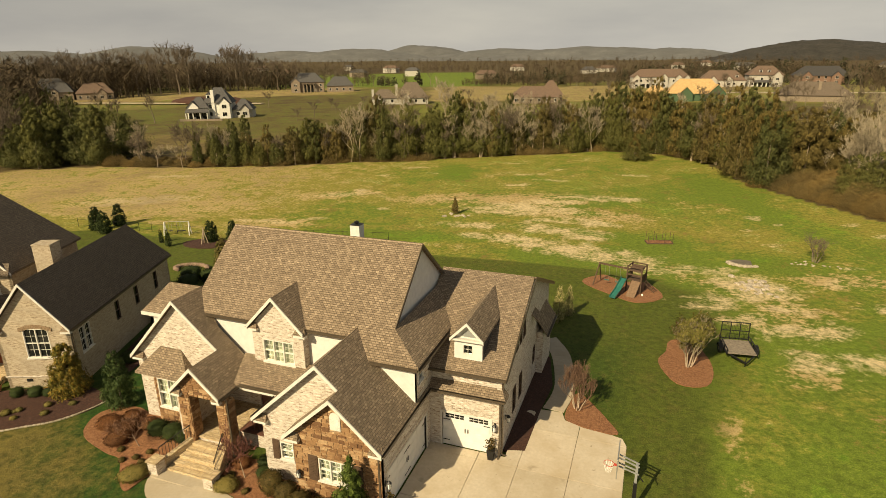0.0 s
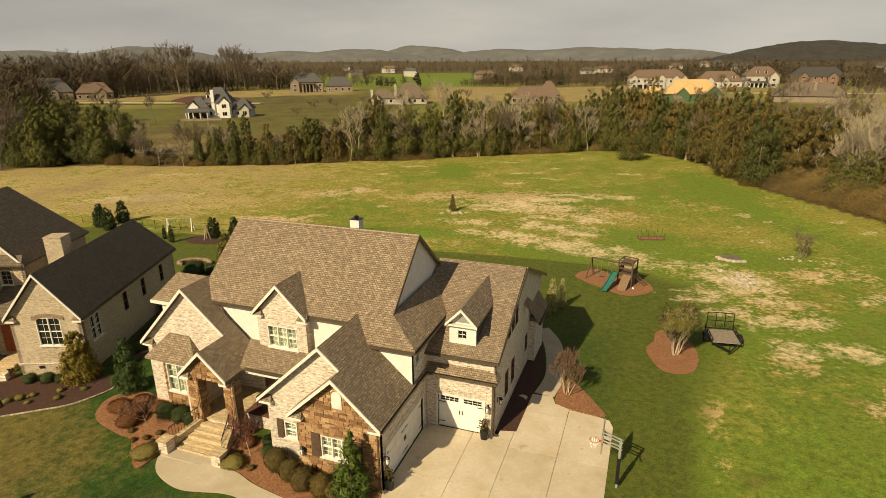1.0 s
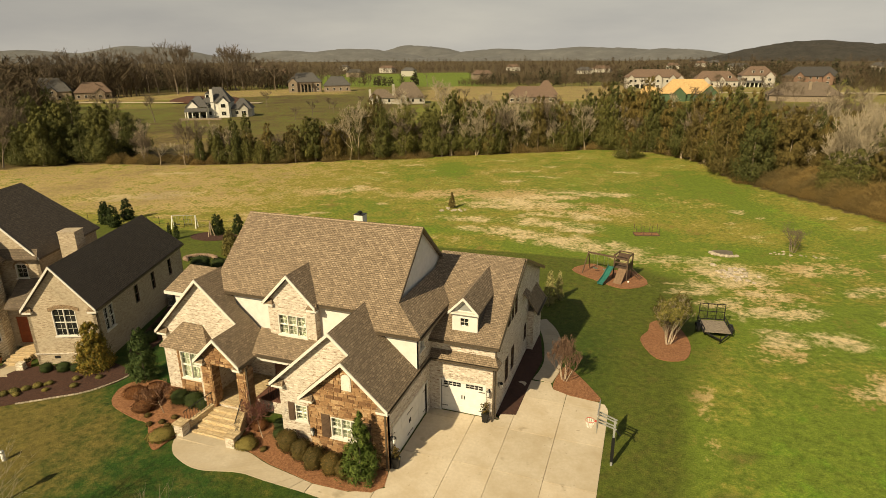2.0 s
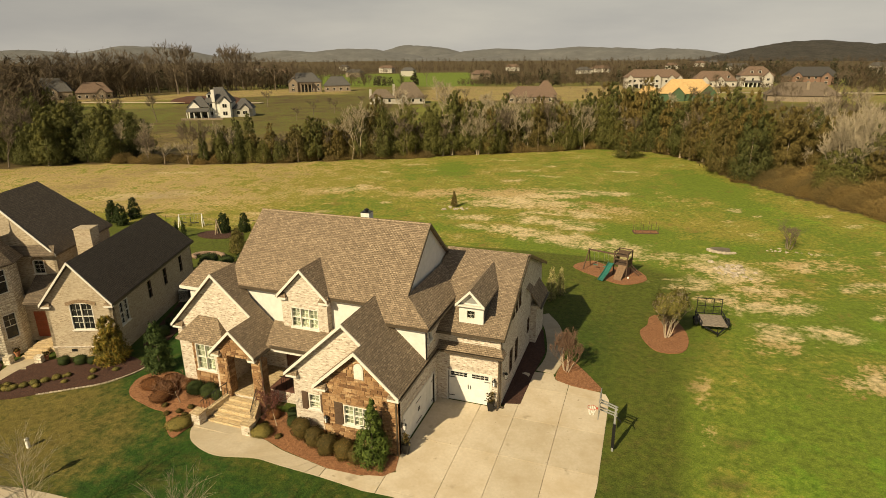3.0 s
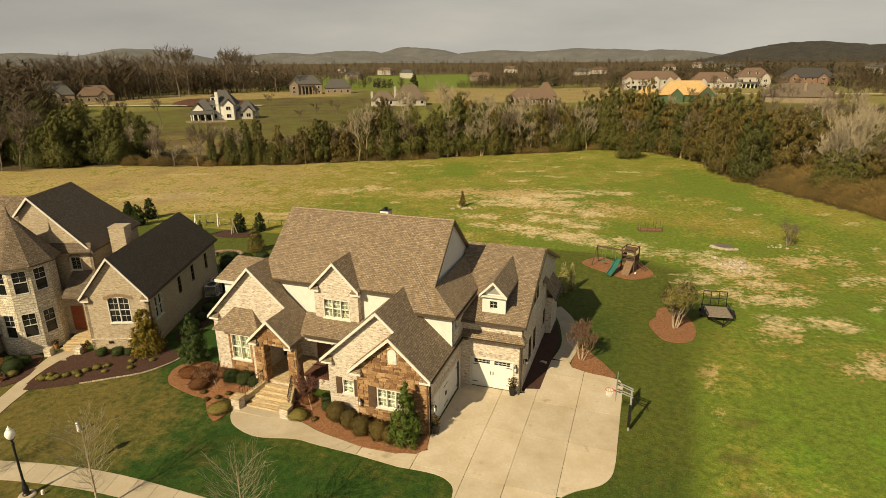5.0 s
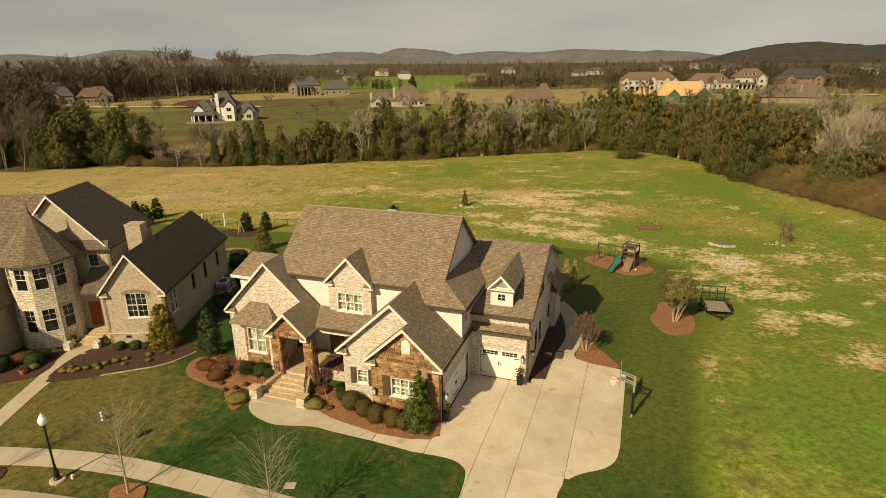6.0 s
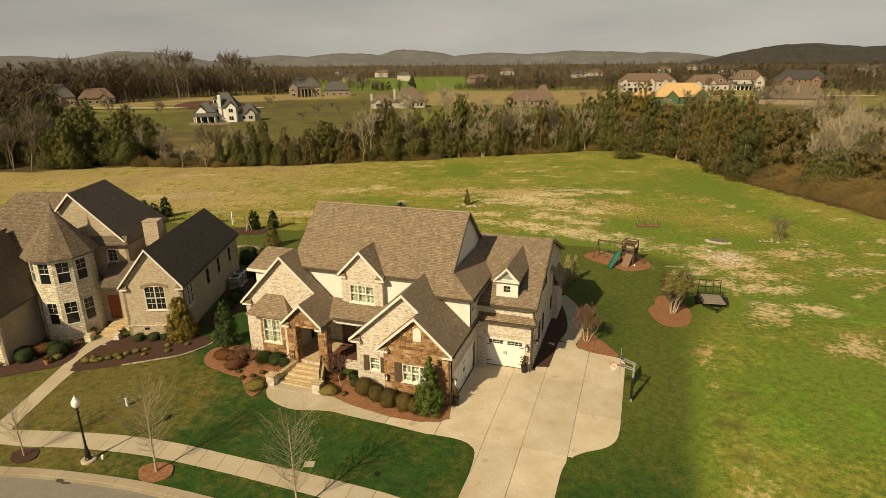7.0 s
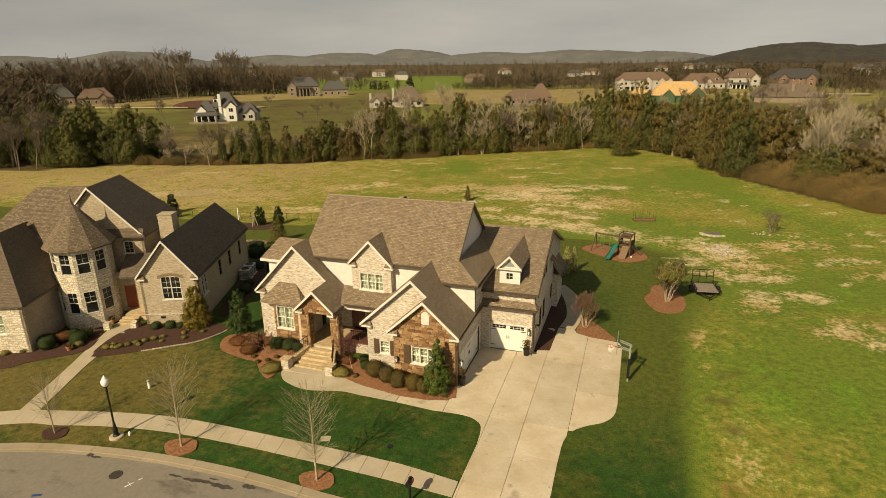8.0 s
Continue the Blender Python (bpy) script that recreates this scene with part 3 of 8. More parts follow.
LUSH_SPOTS = [(-25, 40, 12, 2.2, 5), (3, 26, 10, 12, 0), (6, 12, 5, 9, 0), (8, -4, 3.5, 12, 0), (17, 76, 3.5, 14, 20), (-31, 84, 3, 9, 20), (-9, -12.5, 5, 1.6, 0), (-16.5, -10, 4, 3, 0), (7, 46, 6, 3, 0), (-2, 36, 9, 1.6, -5), (-30, 28, 12, 8, 0),
              (14, 40, 10, 4, 0), (13, 20, 3, 3, 0), (-11, 17, 15, 8, 0), (-6, -17, 12, 1.6, 0), (25, 55, 4, 10, 25), (-19, -9.5, 4.0, 3.2, 25), (18, 2, 5, 6, 0), (24, 20, 7, 5, 10), (-23, 4, 3, 10, 0), (-50, 15, 12, 12, 0)]


LAWN_EDGE = [(-400, 10.2), (-5.4, 10.45), (5.8, 10.97), (10.6, 11.7), (20, 12.9), (26, 13.0), (29, 12.0), (31.5, 9.0), (33.5, 3.0), (34, -30), (34.5, -400)]


def lawn_at(x, y):
    """The mown lawns round the houses; the field beyond is rough grass."""
    if y > 34 + 0.06 * (x + 20) + 2.5 * noise.noise((x * 0.15, 0, 8)) or y < -60:
        return 0.0
    for (a, p), (b, q) in zip(LAWN_EDGE, LAWN_EDGE[1:]):
        if a <= y <= b:
            e = p + (q - p) * (y - a) / (b - a)
            return max(0.0, min(1.0, 0.5 + (e - x) * (0.5 if y < 3 else max(0.13, 0.5 - (y - 3) * 0.05))))
    return 1.0 if x < -20 else 0.0


def cover(x, y):
    """How dry, how strawy, how bare and how wooded the ground is."""
    n1 = noise.noise((x * 0.05, y * 0.05, 3.1))
    n2 = noise.noise((x * 0.16, y * 0.16, 7.7))
    dry = 0.62 + 0.5 * n1 + 0.25 * n2
    straw, bare, wood = 0.18 + 0.34 * n2, 0.0, 0.0
    near = -130 < x < 60 and -30 < y < 110
    for s in STRAW_SPOTS if near else ():
        straw = max(straw, 0.8 * blob(x, y, s[0], s[1], s[2] * 1.15, s[3] * 1.2, s[4]))
    for s in BARE_SPOTS if near else ():
        bare = max(bare, 0.72 * blob(x, y, s[0], s[1], s[2] * 1.25, s[3] * 1.35, s[4]))
    bare = max(bare, 1.15 * blob(x, y, 16.2, 32.4, 2.2, 2.8, 60), 0.95 * blob(x, y, -3, 39.5, 7, 1.5, -8), 0.9 * blob(x, y, -10, 57.5, 6, 2, 10))
    for s in LUSH_SPOTS if near else ():
        k = blob(x, y, *s)
        dry -= 0.75 * k
        straw -= 0.6 * k * (1 - bare)
    if x > 9 and y < 26:
        dry -= 0.2
        straw -= 0.12
    for cx, cy, r in ((12.7, 0.5, 1.0), (12.5, -2.9, 1.1), (13.8, 1.0, 0.8), (12.9, -6.2, 0.9), (10.2, 19.5, 1.8)):
        wood = max(wood, 0.5 * blob(x, y, cx, cy, r, r * 0.8)) if near else wood
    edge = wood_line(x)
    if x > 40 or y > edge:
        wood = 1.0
    b, d = math.degrees(math.atan2(6.6 - x, y + 32)), math.hypot(x - 6.6, y + 32)
    if y > edge + 16 and d > 160:
        # fields, lots and lawns beyond the tree line
        wood = 0.6 + 0.3 * n3(x, y, 0.012)
        straw, dry = 0.3 + 0.5 * n3(x, y, 0.009), 0.55
        if 3 < b < 21 and 318 < d < 505 or 28 < b < 53 and 395 < d < 480:
            straw, wood, dry = 0.85, 0.43, 0.9
        elif -20 < b < 3 and 300 < d < 480:
            straw, wood = 0.6 + 0.4 * n3(x, y, 0.03), 0.42
        elif 44 < b < 54 and 250 < d < 330:
            straw, wood, dry = -0.3, 0.6, 0.3
        elif 16 < b < 34 and 505 < d < 900:
            straw, wood, dry = -0.5, 0.2, -0.4
        elif 22 < b < 44 and 200 < d < 330:
            straw, wood, dry = 0.2, 0.64, 0.5
        elif d > 600:
            wood = 0.9
    if y < -40 or x < -45 and y < 30:
        dry += 0.2
    if y < -3:
        straw = max(straw, 1.0 * max(blob(x, y, -28.5, -11, 9, 6, 10), blob(x, y, -40, -16, 12, 6, 20), blob(x, y, -28, -16.5, 8, 2, 0)))
        wood = max(wood, 0.5 * blob(x, y, 4, -24, 60, 5))
    if x < -38 and 36 < y < 120:
        k = min(1.0, (-36 - x) * 0.03)
        straw, wood, dry = max(straw, 0.2 + 0.5 * k), max(wood, 0.3 * k), dry + 0.5 * k
    return dry, straw, bare, wood, lawn_at(x, y), max(0.0, min(1.0, (y + 12) / 9, max((y - 6) / 12, (x - 2) / 5)))


def n3(x, y, k):
    return noise.noise((x * k, y * k, 5.3))


WOOD_EDGE = [(-400, 20), (-129, 57), (-110, 70), (-92, 73.5), (-72, 82), (-61, 89), (-37, 101), (-12, 111), (-4.6, 115), (8, 114), (15, 104), (19.6, 91), (21.6, 81), (28, 69.5), (33.4, 60.5), (38, 56), (60, 40), (400, 20)]


def wood_line(x):
    for (a, p), (b, q) in zip(WOOD_EDGE, WOOD_EDGE[1:]):
        if a <= x <= b:
            return p + (q - p) * (x - a) / (b - a) + 1.2 * noise.noise((x * 0.2, 0, 0))
    return 60


def axis_steps(fine0, fine1, step, far):
    out = [fine0 + i * step for i in range(int((fine1 - fine0) / step) + 1)]
    s, v = step, out[-1]
    while v < far:
        s *= 1.06
        v += s
        out.append(v)
    s, v = step, out[0]
    while v > -far:
        s *= 1.06
        v -= s
        out.insert(0, v)
    return out


XS, YS = axis_steps(-60, 45, 1.0, 4600), axis_steps(-25, 120, 1.0, 4600)


def rough_far(x, y):
    d = math.hypot(x, y - 30)
    k = max(0.0, min(1.0, (d - 150) / 300))
    return k * (2.5 * noise.noise((x * 0.004, y * 0.004, 2.2)) - 1.0)


_verts, _cov = [], []
for y in YS:
    for x in XS:
        under = 0.1 if (-3.0 < x < 5.3 and -6.9 < y < 2) or (-0.3 < x < 2.6 and -16 < y < -6) else 0.0
        _verts.append((x, y, height(x, y) + rough_far(x, y) - under))
        _cov.append(cover(x, y))
_w = len(XS)
_faces = [(j * _w + i, j * _w + i + 1, (j + 1) * _w + i + 1, (j + 1) * _w + i) for j in range(len(YS) - 1) for i in range(_w - 1)]
_me = bpy.data.meshes.new("ground")
_me.from_pydata(_verts, [], _faces)
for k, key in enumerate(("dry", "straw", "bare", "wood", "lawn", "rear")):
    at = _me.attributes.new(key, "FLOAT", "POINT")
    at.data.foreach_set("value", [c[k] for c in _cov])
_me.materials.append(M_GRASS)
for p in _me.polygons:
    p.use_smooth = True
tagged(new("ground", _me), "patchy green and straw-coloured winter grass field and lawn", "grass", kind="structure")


# ---- paving and beds ----
def clip(poly, cell):
    """The part of a polygon that lies in a convex cell (counter-clockwise)."""
    out = list(poly)
    for i in range(len(cell)):
        a, b = cell[i], cell[(i + 1) % len(cell)]
        ex, ey = b[0] - a[0], b[1] - a[1]
        side = [ex * (p[1] - a[1]) - ey * (p[0] - a[0]) for p in out]
        nxt = []
        for j in range(len(out)):
            p, q, sp, sq = out[j], out[(j + 1) % len(out)], side[j], side[(j + 1) % len(out)]
            if sp >= 0:
                nxt.append(p)
            if (sp > 0 > sq) or (sp < 0 < sq):
                k = sp / (sp - sq)
                nxt.append((p[0] + (q[0] - p[0]) * k, p[1] + (q[1] - p[1]) * k))
        out = nxt
        if len(out) < 3:
            return []
    return out


def area(p):
    return 0.5 * sum(p[i][0] * p[(i + 1) % len(p)][1] - p[(i + 1) % len(p)][0] * p[i][1] for i in range(len(p)))


def smooth_line(pts, n=6, closed=False):
    """Catmull-Rom through points."""
    out = []
    m = len(pts)
    for i in range(m if closed else m - 1):
        p = [pts[(i + k) % m] if closed else pts[max(0, min(m - 1, i + k))] for k in (-1, 0, 1, 2)]
        for j in range(n):
            t = j / n
            out.append(tuple(0.5 * (2 * p[1][c] + (p[2][c] - p[0][c]) * t + (2 * p[0][c] - 5 * p[1][c] + 4 * p[2][c] - p[3][c]) * t * t + (3 * p[1][c] - p[0][c] - 3 * p[2][c] + p[3][c]) * t ** 3) for c in (0, 1)))
    if not closed:
        out.append(tuple(pts[-1]))
    return out


def shrink(p, gap):
    cx, cy = sum(v[0] for v in p) / len(p), sum(v[1] for v in p) / len(p)
    out = []
    for x, y in p:
        d = math.hypot(x - cx, y - cy)
        k = max(0, 1 - gap * 1.3 / d) if d > 0.05 else 1
        out.append((cx + (x - cx) * k, cy + (y - cy) * k))
    return out


def paving_slab(bm, p, top=0.04, low=-0.12):
    if area(p) < 0:
        p = p[::-1]
    return solid(bm, [(x, y, height(x, y) + top) for x, y in p], top - low)


def drape(poly, step, top, low=-0.1):
    """A bed laid over the ground, in one mesh."""
    bm = B()
    if area(poly) < 0:
        poly = poly[::-1]
    x0, x1 = min(p[0] for p in poly), max(p[0] for p in poly)
    y0, y1 = min(p[1] for p in poly), max(p[1] for p in poly)
    cache = {}

    def vert(x, y):
        k = (round(x, 3), round(y, 3))
        if k not in cache:
            cache[k] = bm.verts.new((x, y, height(x, y) + top + 0.035 * noise.noise((x * 1.7, y * 1.7, 4))))
        return cache[k]

    y = y0
    while y < y1:
        x = x0
        while x < x1:
            c = clip(poly, [(x, y), (x + step, y), (x + step, y + step), (x, y + step)])
            if len(c) >= 3 and abs(area(c)) > 1e-4:
                vs = []
                for q in c:
                    v = vert(*q)
                    if v not in vs:
                        vs.append(v)
                if len(vs) >= 3:
                    try:
                        bm.faces.new(vs)
                    except ValueError:
                        pass
            x += step
        y += step
    ring = [vert(*q) if (round(q[0], 3), round(q[1], 3)) in cache else None for q in poly]
    for i in range(len(ring)):
        a, b = ring[i], ring[(i + 1) % len(ring)]
        if a and b:
            c, d = bm.verts.new(a.co - Vector((0, 0, top - low))), bm.verts.new(b.co - Vector((0, 0, top - low)))
            bm.faces.new((a, c, d, b))
    return bm


DRIVE = [(-4.0, -7.0), (-3.65, -7.3), (-5.3, -8.1), (-7.4, -8.1), (-7.45, -8.75)] + smooth_line([(-4.76, -9.03), (-3.0, -8.92), (-1.98, -9.12), (-1.36, -9.78), (-1.18, -11.38)], 4)[:-1] + [(-1.18, -11.38), (-1.26, -14.5), (-1.31, -17.3)] \
    + [(3.55, -17.3), (3.52, -14.28)] + smooth_line([(3.5, -11.7), (3.58, -9.75), (3.9, -8.7), (4.6, -7.95), (5.7, -7.2), (6.25, -6.3), (6.38, -5.0)], 4) + [(6.35, 3.1), (6.1, 3.7), (5.6, 3.85), (3.89, 4.03), (2.8, 4.45), (2.5, 5.2)] + [(0.25, 5.0), (0.25, 0.02), (-4.0, 0.02)]
drive = new("driveway")
tagged(drive, "pale tan concrete driveway in large jointed slabs", "driveway", kind="structure")
JX, JY = [-9, -4.1, -1.15, 1.05, 3.7, 8], [-17.4, -14.6, -11.5, -8.6, -4.3, -0.6, 3.0, 6]
for a, b in zip(JX, JX[1:]):
    for c, d in zip(JY, JY[1:]):
        p = clip(DRIVE, [(a, c), (b, c), (b, d), (a, d)])
        if len(p) >= 3 and abs(area(p)) > 0.15:
            part("slab", paving_slab(B(), shrink(p, 0.014), 0.035), M_DRIVE, drive)
part("base", paving_slab(B(), shrink(DRIVE, 0.05), -0.06, -0.2), M_KERB, drive)


def strip(name, label, left, right, count, material, top=0.04, piece="slab", category="path", gap=0.012):
    """Slabs between two edges, cut across count times."""
    root = tagged(new(name), label, category, kind="structure")

    def along(line, k):
        seg = [math.dist(a, b) for a, b in zip(line, line[1:])]
        want = k * sum(seg)
        for (a, b), s in zip(zip(line, line[1:]), seg):
            if want <= s or (a, b) == (line[-2], line[-1]):
                u = want / s
                return (a[0] + (b[0] - a[0]) * u, a[1] + (b[1] - a[1]) * u)
            want -= s

    for i in range(count):
        a, b = i / count, (i + 1) / count
        lo = [along(left, a + (b - a) * j / 3) for j in range(4)]
        hi = [along(right, a + (b - a) * j / 3) for j in range(4)]
        part(piece, paving_slab(B(), shrink(lo + hi[::-1], gap), top), material, root)
    return root


strip("front_path", "curving pale concrete path from the drive to the steps", smooth_line([(-7.45, -8.78), (-9.97, -8.62), (-11.7, -8.5), (-14.1, -8.92), (-16.1, -8.35), (-17.0, -7.5), (-17.25, -6.75)]), smooth_line([(-7.4, -8.08), (-8.9, -7.8), (-10.5, -7.5), (-12.0, -7.0), (-13.3, -6.75), (-13.5, -6.7), (-13.7, -6.68)]), 12, M_WALK, gap=0.022)
WALK_UP = smooth_line([(-60, -28), (-45, -21.5), (-33.4, -16.36), (-29.95, -15.36), (-24.05, -14.2), (-19.61, -13.78), (-14.31, -13.85), (-9.92, -13.97), (-4.91, -14.2), (-1.32, -14.58)])
WALK_LO = smooth_line([(-59, -29.2), (-44, -22.8), (-31.89, -17.44), (-28.01, -16.51), (-24.43, -15.74), (-19.84, -15.22), (-14.7, -15.17), (-10.0, -15.33), (-6.44, -15.48), (-1.32, -15.75)])
strip("sidewalk", "curving pale concrete sidewalk along the street", WALK_LO, WALK_UP, 44, M_WALK, 0.035)
strip("sidewalk_far", "pale concrete sidewalk beyond the driveway", [(3.56, -15.75), (12, -15.9), (30, -16.5)], [(3.56, -14.55), (12, -14.7), (30, -15.3)], 18, M_WALK, 0.035)
strip("neighbour_path", "straight pale concrete path to the neighbouring steps", [(-30.75, -15.5), (-32.7, -10.3), (-34.4, -4.4), (-34.76, -3.31)], [(-32.14, -15.9), (-33.74, -11.38), (-36.2, -5.0), (-36.57, -4.34)], 9, M_WALK)
strip("side_path", "concrete side path curving behind the garage", smooth_line([(1.3, 5.3), (1.55, 8.0), (0.6, 12.4), (-0.6, 14.6)]), smooth_line([(2.6, 5.2), (2.84, 7.95), (1.95, 12.67), (0.45, 15.48)]), 7, M_WALK, 0.038)
KERB_UP = smooth_line([(-60, -32), (-45, -25.2), (-36, -21.3), (-29.79, -18.94), (-26.53, -18.1), (-22.96, -17.51), (-18.92, -17.1), (-14.15, -17.0), (-10.42, -17.17), (-7.25, -17.42), (-2, -17.5)])
KERB_LO = smooth_line([(-59.6, -32.6), (-44.7, -25.8), (-35.6, -21.8), (-29.3, -19.4), (-26.3, -18.6), (-22.8, -18.0), (-18.9, -17.62), (-14.15, -17.5), (-10.42, -17.67), (-7.25, -17.92), (-2, -18.0)])
strip("kerb", "rolled tan concrete kerb and gutter", KERB_LO, KERB_UP, 17, M_KERB, 0.1, "kerbstone", "kerb", 0.008)
strip("kerb_far", "tan concrete kerb beyond the driveway", [(4.2, -18.0), (30, -18.6)], [(4.2, -17.5), (30, -18.1)], 12, M_KERB, 0.1, "kerbstone", "kerb", 0.008)
strip("gutter_pan", "shallow concrete gutter at the street edge", [(x, y - 0.22) for x, y in KERB_LO], [(x, y - 0.02) for x, y in KERB_LO], 17, M_KERB, 0.03, "slab", "gutter", 0.008)
_edge_line = [(x, y - 0.2) for x, y in KERB_LO] + [(4.2, -18.4), (60, -20.5)]
single("road", drape(_edge_line + [(60, -34), (10, -31.5), (-20, -31.0), (-50, -40), (-66, -44)], 2.0, 0.025), M_ASPHALT, "grey-brown asphalt street with darker patches", "road", kind="structure")
for cx, cy, rx, ry in ((-16.75, -18.35, 0.45, 0.07), (-15.6, -18.4, 0.6, 0.1), (-14.85, -18.3, 0.7, 0.1), (-13.6, -18.35, 0.75, 0.15), (-12.1, -18.0, 0.42, 0.14), (-22.86, -18.25, 0.55, 0.13), (-14.4, -18.0, 0.3, 0.05)):
    ring = [(cx + rx * math.cos(6.2832 * i / 20) * (1 + 0.15 * math.sin(3.3 * i)), cy + ry * math.sin(6.2832 * i / 20) * (1 + 0.4 * math.sin(2.1 * i))) for i in range(20)]
    single("wet_patch", drape(ring, 0.5, 0.031, 0.02), M_WET, "dark damp patch on the asphalt by the kerb", "wet patch", "wet patches", "structure")
single("house_bed", drape(smooth_line([(-24.9, -4.0), (-23.8, -5.5), (-21.2, -6.3), (-19.9, -6.5), (-18.5, -7.8), (-17.5, -8.3), (-17.28, -7.2), (-16.9, -6.5), (-16.9, -4.6), (-17.2, -3.0), (-21.5, -2.5), (-23.2, -2.2), (-24.6, -2.8)], 4, True), 0.8, 0.05), M_STRAW, "rust-brown pine straw bed beside the porch steps", "mulch bed", kind="structure")
single("front_bed", drape([(-13.6, -4.4), (-13.4, -6.7), (-12.0, -6.95), (-10.5, -7.45), (-8.9, -7.76), (-7.4, -8.05), (-5.6, -8.08), (-4.2, -7.8), (-3.75, -7.2), (-4.0, -6.2), (-8.5, -6.1), (-8.6, -5.2), (-11.0, -5.2), (-11.0, -4.2)], 0.8, 0.05), M_STRAW, "rust-brown pine straw bed under the front wall", "mulch bed", kind="structure")
single("garage_bed", drape([(0.02, 0.6), (1.15, 0.9), (1.25, 5.2), (1.45, 8.0), (0.6, 12.0), (0.02, 12.2)], 0.8, 0.045), M_MULCH, "dark mulch strip along the garage wall", "mulch bed", kind="structure")
single("crape_bed", drape(smooth_line([(2.85, 4.5), (3.9, 4.1), (5.8, 4.0), (5.2, 5.2), (4.2, 6.6), (3.3, 7.6), (2.95, 7.2), (2.7, 5.4)], 4, True), 0.7, 0.05), M_STRAW, "pine straw bed round a crape myrtle", "mulch bed", kind="structure")
single("island_bed", drape(smooth_line([(7.88, 13.86), (9.06, 11.07), (10.92, 11.3), (11.42, 14.0), (10.7, 17.2), (9.6, 18.3), (8.6, 17.6), (8.4, 15.8)], 4, True), 0.8, 0.06), M_STRAW, "orange pine straw island bed in the lawn", "mulch bed", kind="structure")
single("play_bed", drape(smooth_line([(0.7, 29.3), (3.5, 26.6), (6.05, 25.15), (8.2, 27.4), (6.8, 30.8), (4.4, 30.6), (2.5, 32.0)], 4, True), 0.8, 0.05), M_STRAW, "red-brown mulch pad under the play set", "mulch bed", kind="structure")
single("neighbour_bed", drape(smooth_line([(-34.6, -4.2), (-33.9, -8.7), (-32.0, -8.3), (-30.2, -7.2), (-26.8, -4.8), (-25.8, -2.3), (-28.6, -1.2), (-31.5, -2.3)], 4, True), 0.8, 0.05), M_MULCH, "dark red-brown mulch bed with small shrubs", "mulch bed", kind="structure")
single("neighbour_side_bed", drape(smooth_line([(-36.7, -5.0), (-34.9, -8.2), (-37.7, -10.6), (-39.2, -12.2), (-43.0, -13.5), (-43.5, -9.5), (-40.5, -8.0), (-38.5, -5.6)], 4, True), 0.8, 0.05), M_MULCH, "dark red-brown mulch bed below the turret", "mulch bed", kind="structure")
for cx, cy, r in ((-18.26, -16.2, 1.1), (-8.73, -16.6, 1.05), (-27.29, -17.2, 0.9)):
    ring = [(cx + r * (1 + 0.1 * math.sin(5 * i)) * math.cos(6.2832 * i / 18), cy + 0.72 * r * math.sin(6.2832 * i / 18)) for i in range(18)]
    single("tree_ring", drape(ring, 0.5, 0.06), M_STRAW if cx > -25 else M_MULCH, "round patch of reddish mulch under a street tree", "mulch ring", "tree rings", "structure")


# ---- the house ----
house = group("house", "two-storey cream brick house with brown stone and tan shingle roof", "house")
MS, MY, MZ = 0.842, 2.88, 10.62


def mz(y):
    return MZ - MS * abs(MY - y)


front = Face(0, 0, 0)
# main roof
roof(house, [(-18.0, MY, MZ), (-5.4, MY, MZ), (-5.4, -1.12, mz(-1.12)), (-3.58, -2.5, mz(-2.5)), (-7.6, -2.5, mz(-2.5)), (-7.6, -1.7, mz(-1.7)), (-18.0, -1.7, mz(-1.7))])
roof(house, [(-18.0, MY + 0.001, MZ), (-18.0, 8.0, mz(8.0)), (-5.4, 8.0, mz(8.0)), (-5.4, MY + 0.001, MZ)])
cap = hexa(B(), [(0, -0.14, -0.1), (0.296, -0.14, -0.1), (0.296, 0.14, -0.1), (0, 0.14, -0.1), (0, -0.012, 0.03), (0.296, -0.012, 0.025), (0.296, 0.012, 0.025), (0, 0.012, 0.03)])
cap = part("ridge_shingle", cap, M_ROOF, house)
cap.location = (-17.98, MY, MZ)
for i in range(1, 42):
    c = new("ridge_shingle", cap.data)
    c.parent, c.location = house, (-17.98 + i * 0.3, MY, MZ)
# small hip over the corner room
HS = 0.67
roof(house, [(-5.4, -1.1, 6.06 + HS * 1.82), (-3.57, -2.5, 6.06), (-3.57, 2.9, 6.06), (-5.4, 5.6, 6.06 + HS * 1.82)])
# garage wing roof
GS, GY, GZ = 0.414, 6.83, 7.89
roof(house, [(-5.6, GY, GZ), (0.2, GY, GZ), (0.3, -0.3, GZ - GS * 7.13), (-4.2, -0.3, GZ - GS * 7.13), (-5.2, 0.4, GZ - GS * 6.43)])
roof(house, [(0.3, GY + 0.001, GZ), (-5.6, GY + 0.001, GZ), (-5.6, 14.0, GZ - GS * 7.17), (0.3, 14.0, GZ - GS * 7.17)])
gutter(house, (-3.95, -0.36, 4.86), (0.3, -0.36, 4.86))
gutter(house, (-3.5, -2.5, 5.94), (-3.5, 1.7, 5.94))
gutter(house, (-7.5, -2.57, 5.94), (-3.58, -2.57, 5.94))
gutter(house, (-17.8, -1.76, 6.66), (-7.7, -1.76, 6.66))
